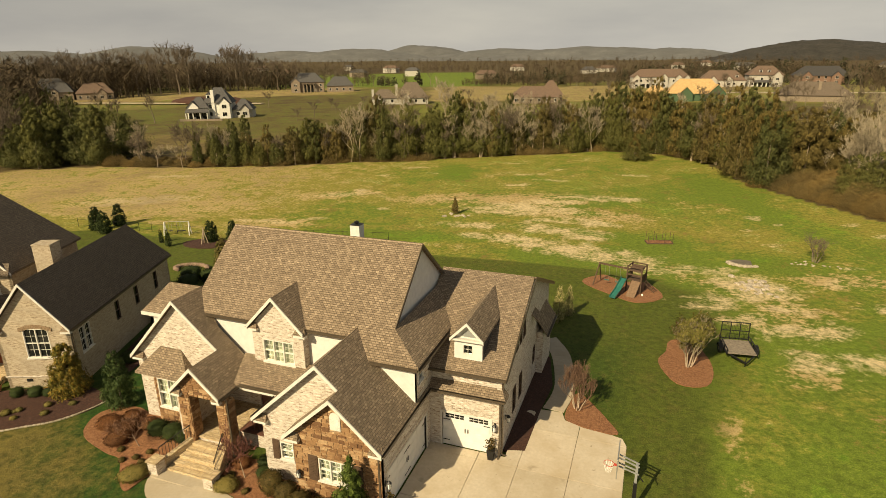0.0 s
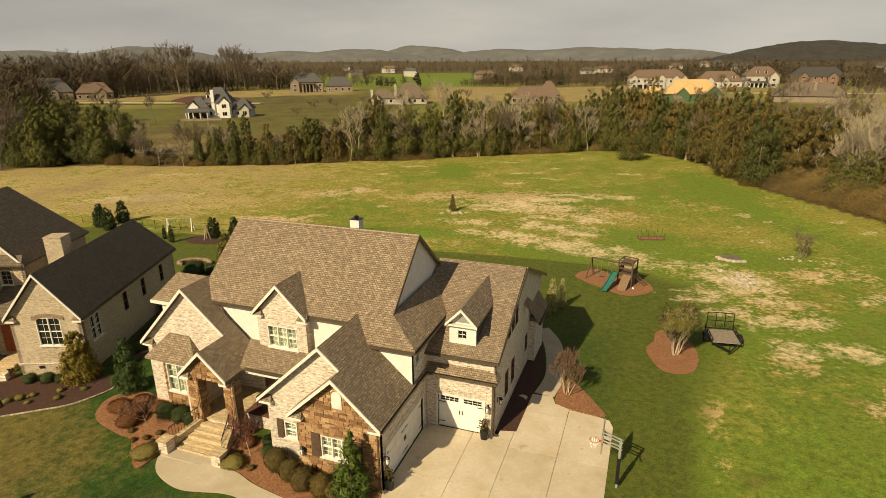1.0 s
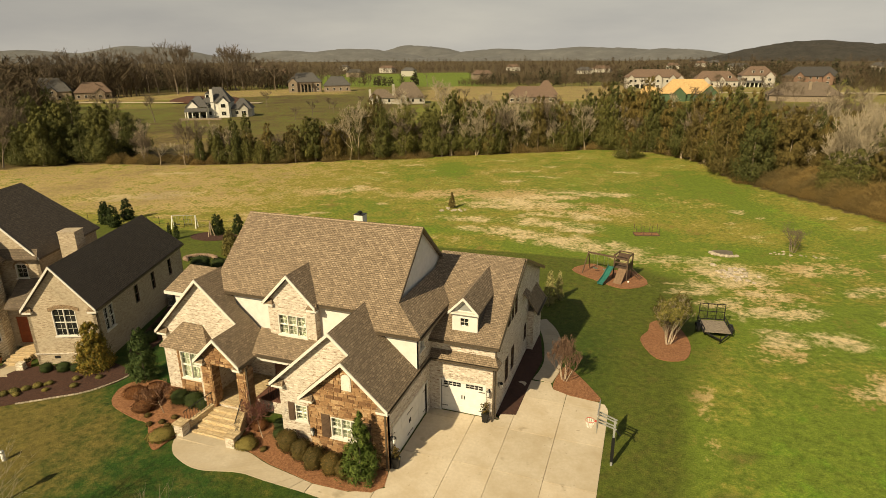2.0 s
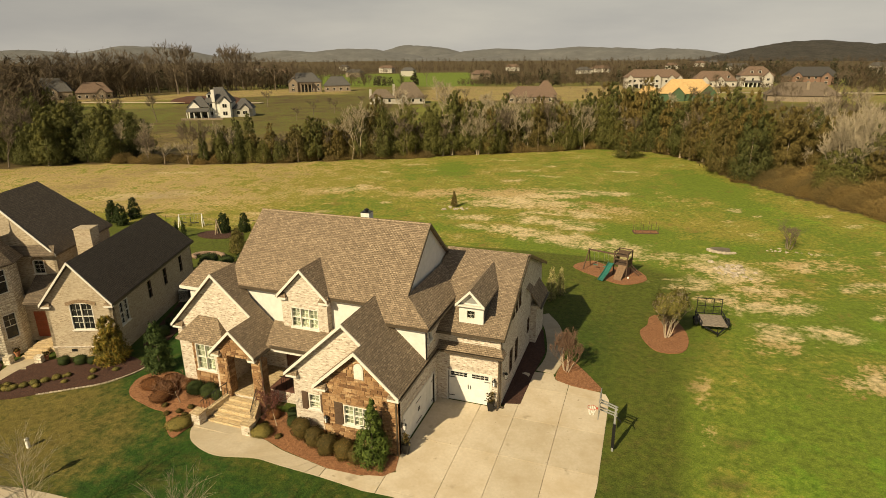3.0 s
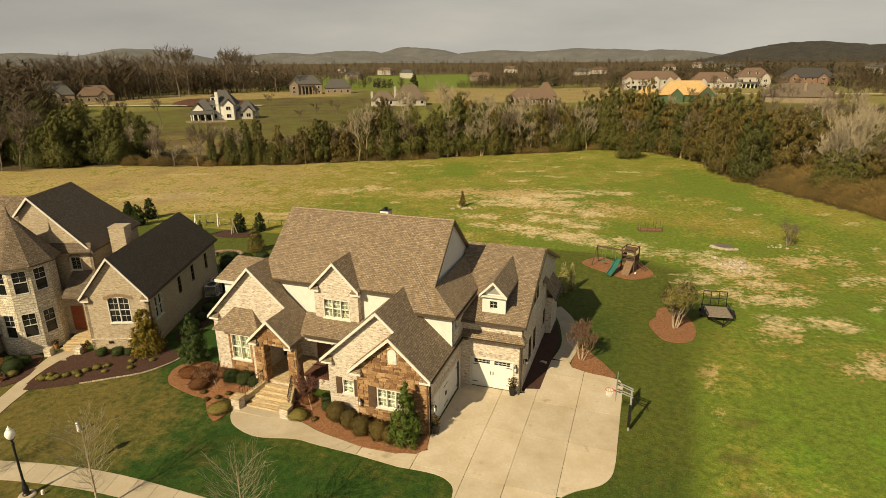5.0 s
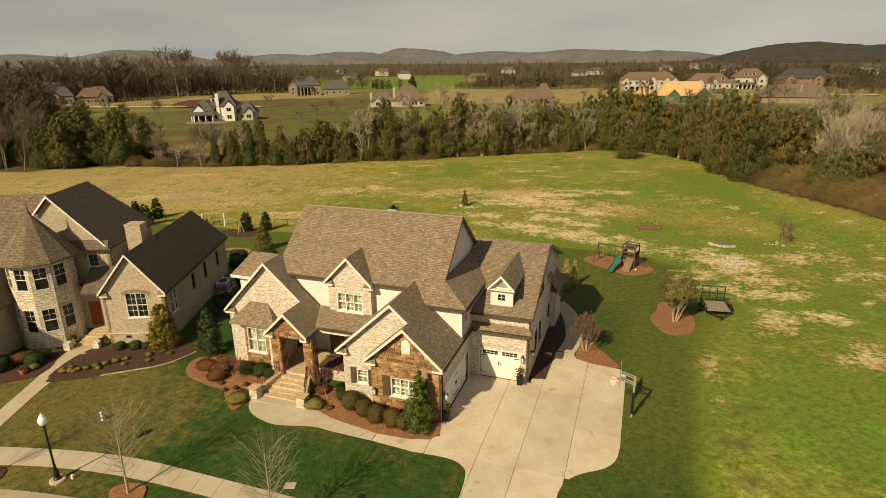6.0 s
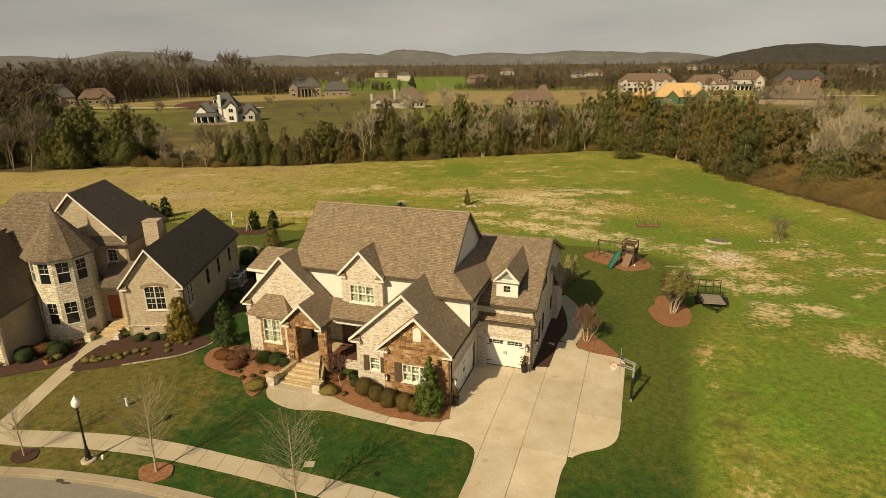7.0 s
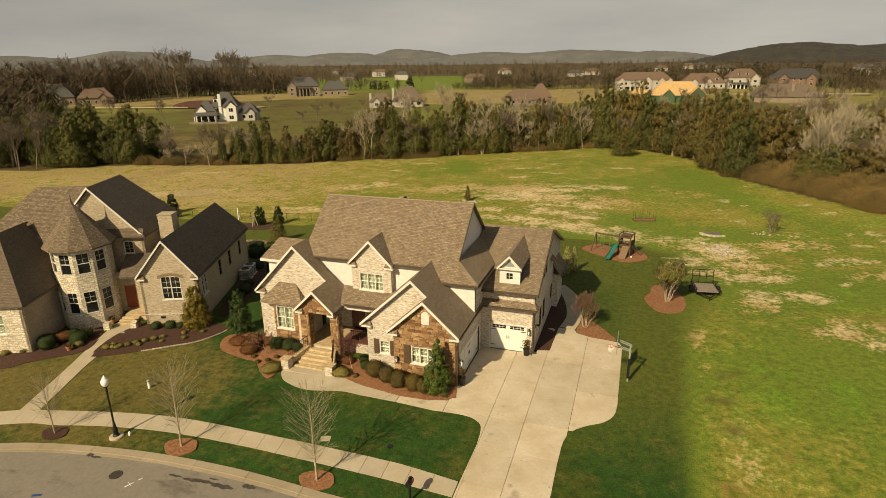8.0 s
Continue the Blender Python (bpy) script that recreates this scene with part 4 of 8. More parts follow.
# walls of the garage wing
front.wall(house, -4.0, 0.0, 0.0, 3.95, M_BRICK, [(-3.28, -0.56, 0.0, 2.13)], thick=0.2)
Face(0, 0.12, 0).wall(house, -4.0, 0.0, 3.96, 4.93, M_BRICK, thick=0.2)
roof(house, [(-3.98, 0.11, 4.1), (0.0, 0.11, 4.1), (0.32, -0.42, 3.72), (-3.98, -0.42, 3.72)], thick=0.1)
roof(house, [(0.0, 0.11, 4.1), (0.0, 0.35, 4.1), (0.32, 0.35, 3.72), (0.32, -0.42, 3.72)], thick=0.1)
gutter(house, (-3.9, -0.47, 3.68), (0.3, -0.47, 3.68))
right = Face(0, 0, 90)
right.wall(house, 0.05, 13.6, 0.0, 4.6, M_BRICK, [(2.6, 3.4, 1.0, 2.6), (4.2, 5.0, 1.0, 2.6), (8.2, 8.9, 1.2, 2.4)])
right.wall(house, 2.9, 9.6, 4.6, 6.1, M_BRICK, [(3.1, 3.75, 4.62, 6.05), (4.05, 4.7, 4.62, 6.05), (5.0, 5.65, 4.62, 6.05)])
right.wall(house, 0.05, 2.9, 4.6, 4.75, M_BRICK)
bm = B()
solid(bm, [right.p(0.05, 0, 4.75), right.p(2.9, 0, 4.75), right.p(2.9, 0, 6.1)], 0.22, -right.n)
solid(bm, [right.p(2.9, 0, 6.1), right.p(9.6, 0, 6.1), right.p(9.6, 0, 6.6), right.p(6.83, 0, 7.72), right.p(2.95, 0, 6.13)], 0.22, -right.n)
solid(bm, [right.p(9.6, 0, 4.6), right.p(13.6, 0, 4.6), right.p(13.6, 0, 4.95), right.p(9.6, 0, 6.6)], 0.22, -right.n)
part("gable", bm, M_BRICK, house)
for a, b, c, d in ((2.6, 3.4, 1.0, 2.6), (4.2, 5.0, 1.0, 2.6), (8.2, 8.9, 1.2, 2.4), (3.1, 3.75, 4.62, 6.05), (4.05, 4.7, 4.62, 6.05), (5.0, 5.65, 4.62, 6.05)):
    right.window(house, a, b, c, d, blind=M_BLACK, frame=0.045, inset=0.05, sill=False, trim=M_SHUTTER, pane=M_PANE)
# barge boards of the garage wing's gable
bm = B()
for y0, z0, y1, z1 in ((-0.3, 4.94, 6.83, 7.89), (13.9, 4.97, 6.83, 7.89)):
    hexa(bm, [(0.3, y0, z0 - 0.22), (0.34, y0, z0 - 0.22), (0.34, y1, z1 - 0.22), (0.3, y1, z1 - 0.22), (0.3, y0, z0 + 0.02), (0.34, y0, z0 + 0.02), (0.34, y1, z1 + 0.02), (0.3, y1, z1 + 0.02)])
part("barge_board", bm, M_GUTTER, house)
# lean-to with a small roof on the right wall
part("bump_out", box(B(), 0.003, 0.45, 9.4, 12.4, -0.3, 3.0), M_BRICK, house)
roof(house, [(0.0, 9.2, 4.1), (0.75, 9.2, 3.0), (0.75, 12.6, 3.0), (0.0, 12.6, 4.1)])
roof(house, [(0.0, 7.4, 5.2), (0.5, 7.4, 4.75), (0.5, 8.5, 4.75), (0.0, 8.5, 5.2)], thick=0.1)
gutter(house, (0.8, 9.2, 2.95), (0.8, 12.6, 2.95))
# white gable wall of the main block
bm = B()
solid(bm, [(-5.62, -1.3, 6.9), (-5.62, MY, MZ - 0.16), (-5.62, 7.4, 6.7), (-5.62, 7.4, 4.5), (-5.62, -1.3, 4.5)], 0.2, (-1, 0, 0))
part("gable", bm, M_STUCCO, house, "white painted siding gable")
bm = B()
for y0, y1 in ((-1.15, MY), (8.0, MY)):
    hexa(bm, [(-5.4, y0, mz(y0) - 0.2), (-5.36, y0, mz(y0) - 0.2), (-5.36, y1, mz(y1) - 0.2), (-5.4, y1, mz(y1) - 0.2), (-5.4, y0, mz(y0) + 0.015), (-5.36, y0, mz(y0) + 0.015), (-5.36, y1, mz(y1) + 0.015), (-5.4, y1, mz(y1) + 0.015)])
part("barge_board", bm, M_GUTTER, house)
# white upper walls and corner room
Face(0, -1.4, 0).wall(house, -17.9, -7.6, 3.5, 6.68, M_STUCCO)
Face(0, -2.2, 0).wall(house, -7.7, -3.9, 3.6, 6.0, M_STUCCO)
nook = Face(-3.9, -2.2, 90)
nook.wall(house, 0.01, 4.4, 3.7, 6.02, M_BRICK, [(0.4, 1.1, 4.75, 5.85)])
nook.window(house, 0.4, 1.1, 4.75, 5.85, blind=M_SHUTTER)
# rear wing with its chimney
part("rear_wall", box(B(), -18.4, -9.2, 7.6, 16.6, -1.4, 3.6), M_BRICK, house)
roof(house, [(-13.8, 8.0, 7.1), (-18.8, 8.0, 3.5), (-18.8, 17.0, 3.5), (-13.8, 13.2, 7.1)])
roof(house, [(-13.798, 8.0, 7.1), (-13.798, 13.2, 7.1), (-8.8, 17.0, 3.5), (-8.8, 8.0, 3.5)])
roof(house, [(-13.8, 13.202, 7.1), (-18.8, 17.002, 3.5), (-8.8, 17.002, 3.5)])
ch = part("chimney", box(B(), -16.52, -15.68, 14.6, 15.4, -1.4, 7.5), M_STUCCO, house, "white chimney box")
bm = B()
box(bm, -16.55, -15.65, 14.57, 15.43, 7.504, 7.54)
lathe(bm, [(0.13, 0), (0.13, 0.12), (0.22, 0.14), (0.22, 0.2), (0.09, 0.28), (0, 0.3)], 10, (-16.1, 15.0, 7.54))
part("chimney_cap", bm, M_BLACK, ch)

# centre gable
CX, CY, CA, CE, CW = -12.05, -2.15, 8.5, 6.65, 1.8
cs = (CA - CE) / CW
yb = MY - (MZ - CA) / MS
ye = MY - (MZ - CE) / MS
roof(house, [(CX, CY, CA), (CX, yb, CA), (CX - CW, ye, CE), (CX - CW, CY, CE)])
roof(house, [(CX + 0.002, CY, CA), (CX + CW, CY, CE), (CX + CW, ye, CE), (CX + 0.002, yb, CA)])
rake(house, [(CX - CW, CY, CE), (CX, CY, CA), (CX + CW, CY, CE)])
cen = Face(0, -1.9, 0)
cen.wall(house, -13.7, -10.45, 4.1, 6.35, M_BRICK, [(-13.05, -11.1, 4.5, 5.85)], [(-13.7, 6.352), (-10.45, 6.352), (-10.45, 6.6), (CX, 8.28), (-13.7, 6.6)])
cen.window(house, -13.05, -11.1, 4.5, 5.85, 3, 2, (2, 2))
for x, a in ((-10.45, 90), (-13.7, 270)):
    w = Face(x, -1.66 if a == 90 else -1.2, a)
    w.wall(house, 0, 0.46, 4.1, 6.6, M_BRICK, thick=0.2)
eave_return(house, -13.95, -13.25, -2.12, -1.88, 6.5, 1)
eave_return(house, -10.9, -10.2, -2.12, -1.88, 6.5, -1)
# porch lean-to roof
roof(house, [(-14.6, -1.6, 4.55), (-9.8, -1.6, 4.55), (-9.8, -3.6, 3.85), (-14.0, -3.6, 3.85)])
gutter(house, (-13.6, -3.66, 3.82), (-10.4, -3.66, 3.82))
part("porch_beam", box(B(), -13.9, -10.9, -3.45, -3.25, 3.4, 3.7), M_TRIM, house)
fd = Face(0, -0.9, 0)
fd.wall(house, -16.9, -11.0, 0.5, 4.3, M_BRICK, [(-14.5, -13.3, 0.6, 2.9), (-12.6, -11.7, 1.2, 2.8)])
part("front_door", fd.box(B(), -14.5, -13.3, -0.16, -0.08, 0.6, 2.9), M_SHADED_DOOR, house, "red-brown front door, its colour darkened for the porch shade")
fd.window(house, -12.6, -11.7, 1.2, 2.8, blind=M_SHUTTER)

# front wing with the stone gable
WX, WZ, WS = -7.45, 7.12, 0.92


def wz(x):
    return WZ - WS * abs(x - WX)


ywb = MY - (MZ - WZ) / MS
roof(house, [(WX, -5.5, WZ), (WX, ywb, WZ), (-7.0, -1.4, wz(-7.0)), (-3.8, -1.4, wz(-3.8)), (-3.8, -6.37, wz(-3.8)), (-6.3, -6.37, wz(-6.3)), (-6.3, -5.5, wz(-6.3))])
roof(house, [(WX - 0.002, -5.5, WZ), (-11.4, -5.5, wz(-11.4)), (-11.4, -1.5, wz(-11.4)), (WX - 0.002, ywb, WZ)])
roof(house, [(-3.8, -1.4, wz(-3.8)), (-4.0, -1.4, wz(-4.0)), (-4.0, 0.3, wz(-4.0)), (-3.8, 0.3, wz(-3.8))], name="roof")
SA = wz(-6.3)
roof(house, [(-6.302, -6.37, SA), (-6.302, -4.6, SA), (-9.0, -4.6, SA - WS * 2.7), (-9.0, -6.37, SA - WS * 2.7)])
rake(house, [(-11.4, -5.5, wz(-11.4)), (WX, -5.5, WZ), (-6.3, -5.5, wz(-6.3))])
rake(house, [(-9.0, -6.37, SA - WS * 2.7), (-6.3, -6.37, SA), (-3.8, -6.37, wz(-3.8))])
gutter(house, (-3.74, -6.3, wz(-3.8) - 0.06), (-3.74, 0.2, wz(-3.8) - 0.06))
gutter(house, (-11.46, -5.4, wz(-11.4) - 0.06), (-11.46, -2.0, wz(-11.4) - 0.06))
wing = Face(0, -6.05, 0)
wing_wall = wing.wall(house, -8.6, -4.0, -0.6, 3.55, M_STONE, [(-7.3, -5.5, 1.3, 2.55)], [(-8.6, 3.552), (-4.0, 3.552), (-4.0, 3.75), (-6.3, SA - 0.2), (-8.6, 3.75)])
wing.window(house, -7.3, -5.5, 1.3, 2.55, 3, 2, (2, 2))
for s0 in (-7.85, -5.45):
    bm = B()
    wing.box(bm, s0, s0 + 0.5, 0.004, 0.05, 1.22, 2.62)
    sh = part("shutter", bm, M_SHUTTER, house)
    for i in range(14):
        part("slat", wing.box(B(), s0 + 0.06, s0 + 0.44, 0.05, 0.066, 1.3 + i * 0.092, 1.36 + i * 0.092), M_SHUTTER, sh)
bm = B()
arc = [(-6.5, 4.33), (-5.95, 4.33), (-5.95, 4.98)] + [(-6.225 + 0.275 * math.cos(a), 4.98 + 0.275 * math.sin(a)) for a in (0.4, 0.8, 1.2, 1.57, 1.94, 2.34, 2.74)] + [(-6.5, 4.98)]
solid(bm, [wing.p(s, 0.05, z) for s, z in arc], 0.06, -wing.n)
for i in range(8):
    wing.box(bm, -6.44, -6.01, 0.05, 0.066, 4.4 + i * 0.075, 4.44 + i * 0.075)
part("gable_vent", bm, M_TRIM, house, "white arched louvre vent")
brickf = Face(0, -5.2, 0)
brickf.wall(house, -11.0, -8.6, -0.6, 3.4, M_BRICK, [(-10.05, -9.3, 1.2, 2.2)], [(-11.0, 3.402), (-6.35, 3.402), (-6.35, 5.9), (WX, 6.92), (-11.0, 3.66)])
brickf.window(house, -10.05, -9.3, 1.2, 2.2, 1, 2, (2, 2))
for s0 in (-10.5, -9.25):
    bm = B()
    brickf.box(bm, s0, s0 + 0.4, 0.004, 0.05, 1.12, 2.28)
    sh = part("shutter", bm, M_SHUTTER, house)
    for i in range(11):
        part("slat", brickf.box(B(), s0 + 0.05, s0 + 0.35, 0.05, 0.066, 1.2 + i * 0.094, 1.26 + i * 0.094), M_SHUTTER, sh)
Face(-11.0, -1.5, 270).wall(house, 0.0, 3.68, -0.6, 3.6, M_BRICK)
side = Face(-4.0, -6.04, 90)
side.wall(house, 0.0, 6.03, -0.4, 3.7, M_BRICK, [(0.6, 5.45, -0.4, 2.13)])
eave_return(house, -11.35, -10.6, -5.47, -5.18, wz(-11.4) - 0.12, 1)
eave_return(house, -8.95, -8.2, -6.34, -6.03, SA - WS * 2.7 - 0.12, 1)
eave_return(house, -4.5, -3.83, -6.34, -6.03, wz(-3.8) - 0.12, -1)


def garage_door(parent, f, s0, s1, z0, z1, cols, lights):
    w = (s1 - s0) / cols
    bm = B()
    f.box(bm, s0, s1, -0.14, -0.1, z0, z1)
    d = part("garage_door", bm, M_DOOR, parent)
    rows = 4
    for c in range(cols):
        for r in range(rows):
            zz0, zz1 = z0 + r * (z1 - z0) / rows, z0 + (r + 1) * (z1 - z0) / rows
            if r == rows - 1 and lights:
                for k in range(4):
                    a = s0 + c * w + 0.14 + k * (w - 0.28) / 4
                    for zz in (zz0 + 0.17, zz0 + 0.31):
                        part("pane", f.box(B(), a + 0.015, a + (w - 0.28) / 4 - 0.015, -0.096, -0.09, zz, zz + 0.11), M_PANE, d)
            else:
                part("panel", f.box(B(), s0 + c * w + 0.08, s0 + (c + 1) * w - 0.08, -0.096, -0.085, zz0 + 0.06, zz1 - 0.06), M_DOOR, d)
    for c in range(cols):
        for zz in (z0 + 0.3, z1 - 0.5):
            for a, b in ((s0 + c * w + 0.03, s0 + c * w + 0.4),) if c % 2 == 0 else ((s0 + (c + 1) * w - 0.4, s0 + (c + 1) * w - 0.03),):
                part("strap_hinge", f.box(B(), a, b, -0.084, -0.07, zz, zz + 0.045), M_BLACK, d)
    m = (s0 + s1) / 2
    for k in (-0.08, 0.08):
        part("handle", f.box(B(), m + k - 0.02, m + k + 0.02, -0.084, -0.05, z0 + 0.95, z0 + 1.2), M_BLACK, d)
    bm = B()
    f.box(bm, s0 - 0.1, s0, -0.16, 0.03, z0, z1 + 0.1)
    f.box(bm, s1, s1 + 0.1, -0.16, 0.03, z0, z1 + 0.1)
    f.box(bm, s0, s1, -0.16, 0.03, z1, z1 + 0.1)
    part("door_casing", bm, M_TRIM, d)
    # soldier course over the door
    bm = B()
    n = int((s1 - s0 + 0.3) / 0.075)
    for i in range(n):
        a = s0 - 0.15 + i * 0.075
        f.box(bm, a + 0.005, a + 0.07, 0.0, 0.02, z1 + 0.14 + 0.12 * math.sin(math.pi * (i + 0.5) / n), z1 + 0.36 + 0.12 * math.sin(math.pi * (i + 0.5) / n))
    part("brick_lintel", bm, M_BRICK, d)


garage_door(house, front, -3.28, -0.56, 0.04, 2.13, 2, True)
garage_door(house, side, 0.6, 5.45, 0.0, 2.13, 4, False)


def lantern(parent, f, s, z):
    bm = B()
    f.box(bm, s - 0.05, s + 0.05, 0.0, 0.03, z - 0.1, z + 0.2)
    beam(bm, f.p(s, 0.02, z + 0.16), f.p(s, 0.2, z + 0.22), 0.03, 0.03)
    c = f.p(s, 0.2, z)
    lathe(bm, [(0.03, 0.24), (0.13, 0.12), (0.11, 0.1), (0.11, 0.09)], 6, c)
    lathe(bm, [(0.05, -0.24), (0.08, -0.2), (0.085, -0.19)], 6, c)
    for i in range(6):
        a = 6.2832 * i / 6
        tube(bm, c + Vector((0.085 * math.cos(a), 0.085 * math.sin(a), -0.2)), c + Vector((0.11 * math.cos(a), 0.11 * math.sin(a), 0.1)), 0.009, 0.009, 4)
    ob = part("wall_lantern", bm, M_BLACK, parent)
    part("glass", lathe(B(), [(0.075, -0.19), (0.1, 0.09)], 6, c), M_GLOBE, ob)


lantern(house, front, -0.3, 1.85)
lantern(house, right, 0.9, 1.85)
lantern(house, side, 0.3, 1.7)
lantern(house, wing, -8.35, 1.5)
pipe(house, -0.05, -0.05, 0.12, 3.6)
pipe(house, 0.05, 0.12, 0.12, 4.8, (1, 0))
pipe(house, -4.1, -6.1, -0.1, 3.5)
pipe(house, -13.55, -4.72, -0.1, 3.5, (1, 0))

M_STONE_PIECE = Mat("brown_field_stone", 0.9)
_t = M_STONE_PIECE.ramp(M_STONE_PIECE.rand(), (0.0, (0.15, 0.075, 0.036)), (0.3, (0.225, 0.12, 0.056)), (0.6, (0.29, 0.165, 0.08)), (0.85, (0.36, 0.22, 0.115)), (1.0, (0.45, 0.31, 0.18)))
_g = M_STONE_PIECE.noise(9, 5, 0.7)
M_STONE_PIECE.color(M_STONE_PIECE.mix(1.0, _t, M_STONE_PIECE.ramp(_g, (0.3, (0.7, 0.7, 0.7)), (0.7, (1.2, 1.18, 1.15))), "MULTIPLY")).bump(_g, 0.03, 0.8)
M_STONE_PIECE = M_STONE_PIECE.m


def lay_stones(parent, f, outline, holes, seed, n0=0.004, proud=0.035):
    """Rough coursed stones over a convex outline of (s, z), left out at the openings."""
    rnd = random.Random(seed)
    z, top = min(p[1] for p in outline), max(p[1] for p in outline)
    left, right_ = min(p[0] for p in outline), max(p[0] for p in outline)
    while z < top:
        hh = rnd.uniform(0.15, 0.26)
        a = left - rnd.uniform(0, 0.3)
        while a < right_:
            w = rnd.uniform(0.22, 0.56)
            for lo, hi in ((z, z + hh),) if rnd.random() < 0.75 else ((z, z + hh * 0.5), (z + hh * 0.5, z + hh)):
                spans = [(a, a + w)]
                for h0, h1, hz0, hz1 in holes:
                    if hi > hz0 and lo < hz1:
                        spans = [q for p0, p1 in spans for q in ((p0, min(p1, h0)), (max(p0, h1), p1)) if q[1] - q[0] > 0.08]
                for p0, p1 in spans:
                    g = 0.012
                    p = clip([(p0 + g, lo + g), (p1 - g, lo + g), (p1 - g, hi - g), (p0 + g, hi - g)], outline)
                    if len(p) >= 3 and abs(area(p)) > 0.008:
                        out = proud * rnd.uniform(0.5, 1.3)
                        cs, cz = sum(q[0] for q in p) / len(p), sum(q[1] for q in p) / len(p)
                        bm = B()
                        base = [bm.verts.new(f.p(q[0], n0, q[1])) for q in p]
                        face = [bm.verts.new(f.p(q[0] + (cs - q[0]) * 0.1, n0 + out, q[1] + (cz - q[1]) * 0.14)) for q in p]
                        bm.faces.new(face)
                        for i in range(len(p)):
                            j = (i + 1) % len(p)
                            bm.faces.new((base[i], base[j], face[j], face[i]))
                        part("stone", bm, M_STONE_PIECE, parent)
            a += w
        z += hh


lay_stones(wing_wall, wing, [(-8.6, -0.3), (-4.0, -0.3), (-4.0, 3.72), (-6.3, SA - 0.22), (-8.6, 3.72)], [(-7.85, -4.93, 1.2, 2.66), (-6.55, -5.9, 4.28, 5.3)], 1)
# left gable and bay
LX, LZ, LR, LL = -18.13, 7.77, 0.93, 1.04
ylb = MY - (MZ - LZ) / MS
roof(house, [(LX, -2.9, LZ), (LX, ylb, LZ), (-16.2, -1.7, LZ - LR * 1.93), (-13.75, -1.7, LZ - LR * 4.38), (-13.75, -5.05, LZ - LR * 4.38), (-15.4, -5.05, LZ - LR * 2.73), (-15.4, -2.9, LZ - LR * 2.73)])
roof(house, [(LX - 0.002, -2.9, LZ), (-21.95, -2.9, LZ - LL * 3.82), (-21.95, 1.5, LZ - LL * 3.82), (LX - 0.002, 1.5, LZ)])
rake(house, [(-21.95, -2.9, LZ - LL * 3.82), (LX, -2.9, LZ), (-15.4, -2.9, LZ - LR * 2.73)])
lg = Face(0, -2.6, 0)
lg.wall(house, -21.75, -16.9, -0.8, 3.8, M_BRICK, [(-19.9, -18.3, 0.6, 3.0)], [(-21.75, 3.802), (-14.0, 3.802), (LX, 7.58), (-21.75, 3.86)])
Face(-21.75, 8.0, 270).wall(house, 0.0, 10.36, -0.8, 3.85, M_BRICK)
PA = LZ - LR * 2.73
roof(house, [(-15.402, -5.05, PA), (-15.402, -2.4, PA), (-17.05, -2.4, PA - 1.65 * 0.98), (-17.05, -5.05, PA - 1.65 * 0.98)])
rake(house, [(-17.05, -5.05, PA - 1.65 * 0.98), (-15.4, -5.05, PA), (-13.75, -5.05, LZ - LR * 4.38)])
gutter(house, (-13.69, -5.0, LZ - LR * 4.38 - 0.06), (-13.69, -3.6, LZ - LR * 4.38 - 0.06))
eave_return(house, -21.9, -21.1, -2.87, -2.58, LZ - LL * 3.82 - 0.12, 1)
eave_return(house, -17.0, -16.4, -5.02, -4.73, PA - 1.74, 1)
eave_return(house, -14.3, -13.78, -5.02, -4.73, PA - 1.74, -1)
# bay with a hipped roof
bay = Face(0, -3.1, 0)
bay_wall = bay.wall(house, -20.2, -17.6, -0.8, 3.1, M_STONE, [(-19.98, -18.45, 0.85, 2.75)], thick=0.22)
lay_stones(bay_wall, bay, [(-20.2, -0.6), (-17.6, -0.6), (-17.6, 2.94), (-20.2, 2.94)], [(-20.07, -18.36, 0.75, 2.79)], 2)
bay.window(house, -19.98, -18.45, 0.85, 2.75, 2, 2, (2, 2))
Face(-20.2, -2.6, 270).wall(house, 0.0, 0.28, -0.8, 3.1, M_STONE, thick=0.2)
Face(-17.6, -3.1, 90).wall(house, 0.0, 0.5, -0.8, 3.1, M_STONE, thick=0.2)
roof(house, [(-19.8, -2.6, 4.6), (-18.3, -2.6, 4.6), (-17.3, -3.45, 3.15), (-21.2, -3.45, 3.15)])
roof(house, [(-19.8, -2.6, 4.6), (-21.2, -3.45, 3.15), (-21.2, -2.55, 3.15)])
roof(house, [(-18.3, -2.6, 4.6), (-17.3, -2.55, 3.15), (-17.3, -3.45, 3.15)])
part("frieze", box(B(), -21.0, -17.4, -3.35, -2.85, 2.95, 3.06), M_TRIM, house)
# left upper room
roof(house, [(-21.4, 0.35, 7.3), (-17.5, 0.35, 7.3), (-17.5, -1.3, 5.9), (-22.3, -1.3, 5.9)])
roof(house, [(-21.4, 0.352, 7.3), (-22.3, 2.0, 5.9), (-17.5, 2.0, 5.9), (-17.5, 0.352, 7.3)])
roof(house, [(-21.4, 0.35, 7.3), (-22.3, -1.3, 5.9), (-22.3, 2.0, 5.9)])
Face(0, -1.0, 0).wall(house, -22.0, -18.0, 3.5, 5.85, M_STUCCO)
Face(-22.0, 1.8, 270).wall(house, 0, 2.8, 3.5, 5.85, M_STUCCO)
part("fascia", box(B(), -22.3, -19.5, -1.36, -1.302, 5.7, 5.92), M_TRIM, house)

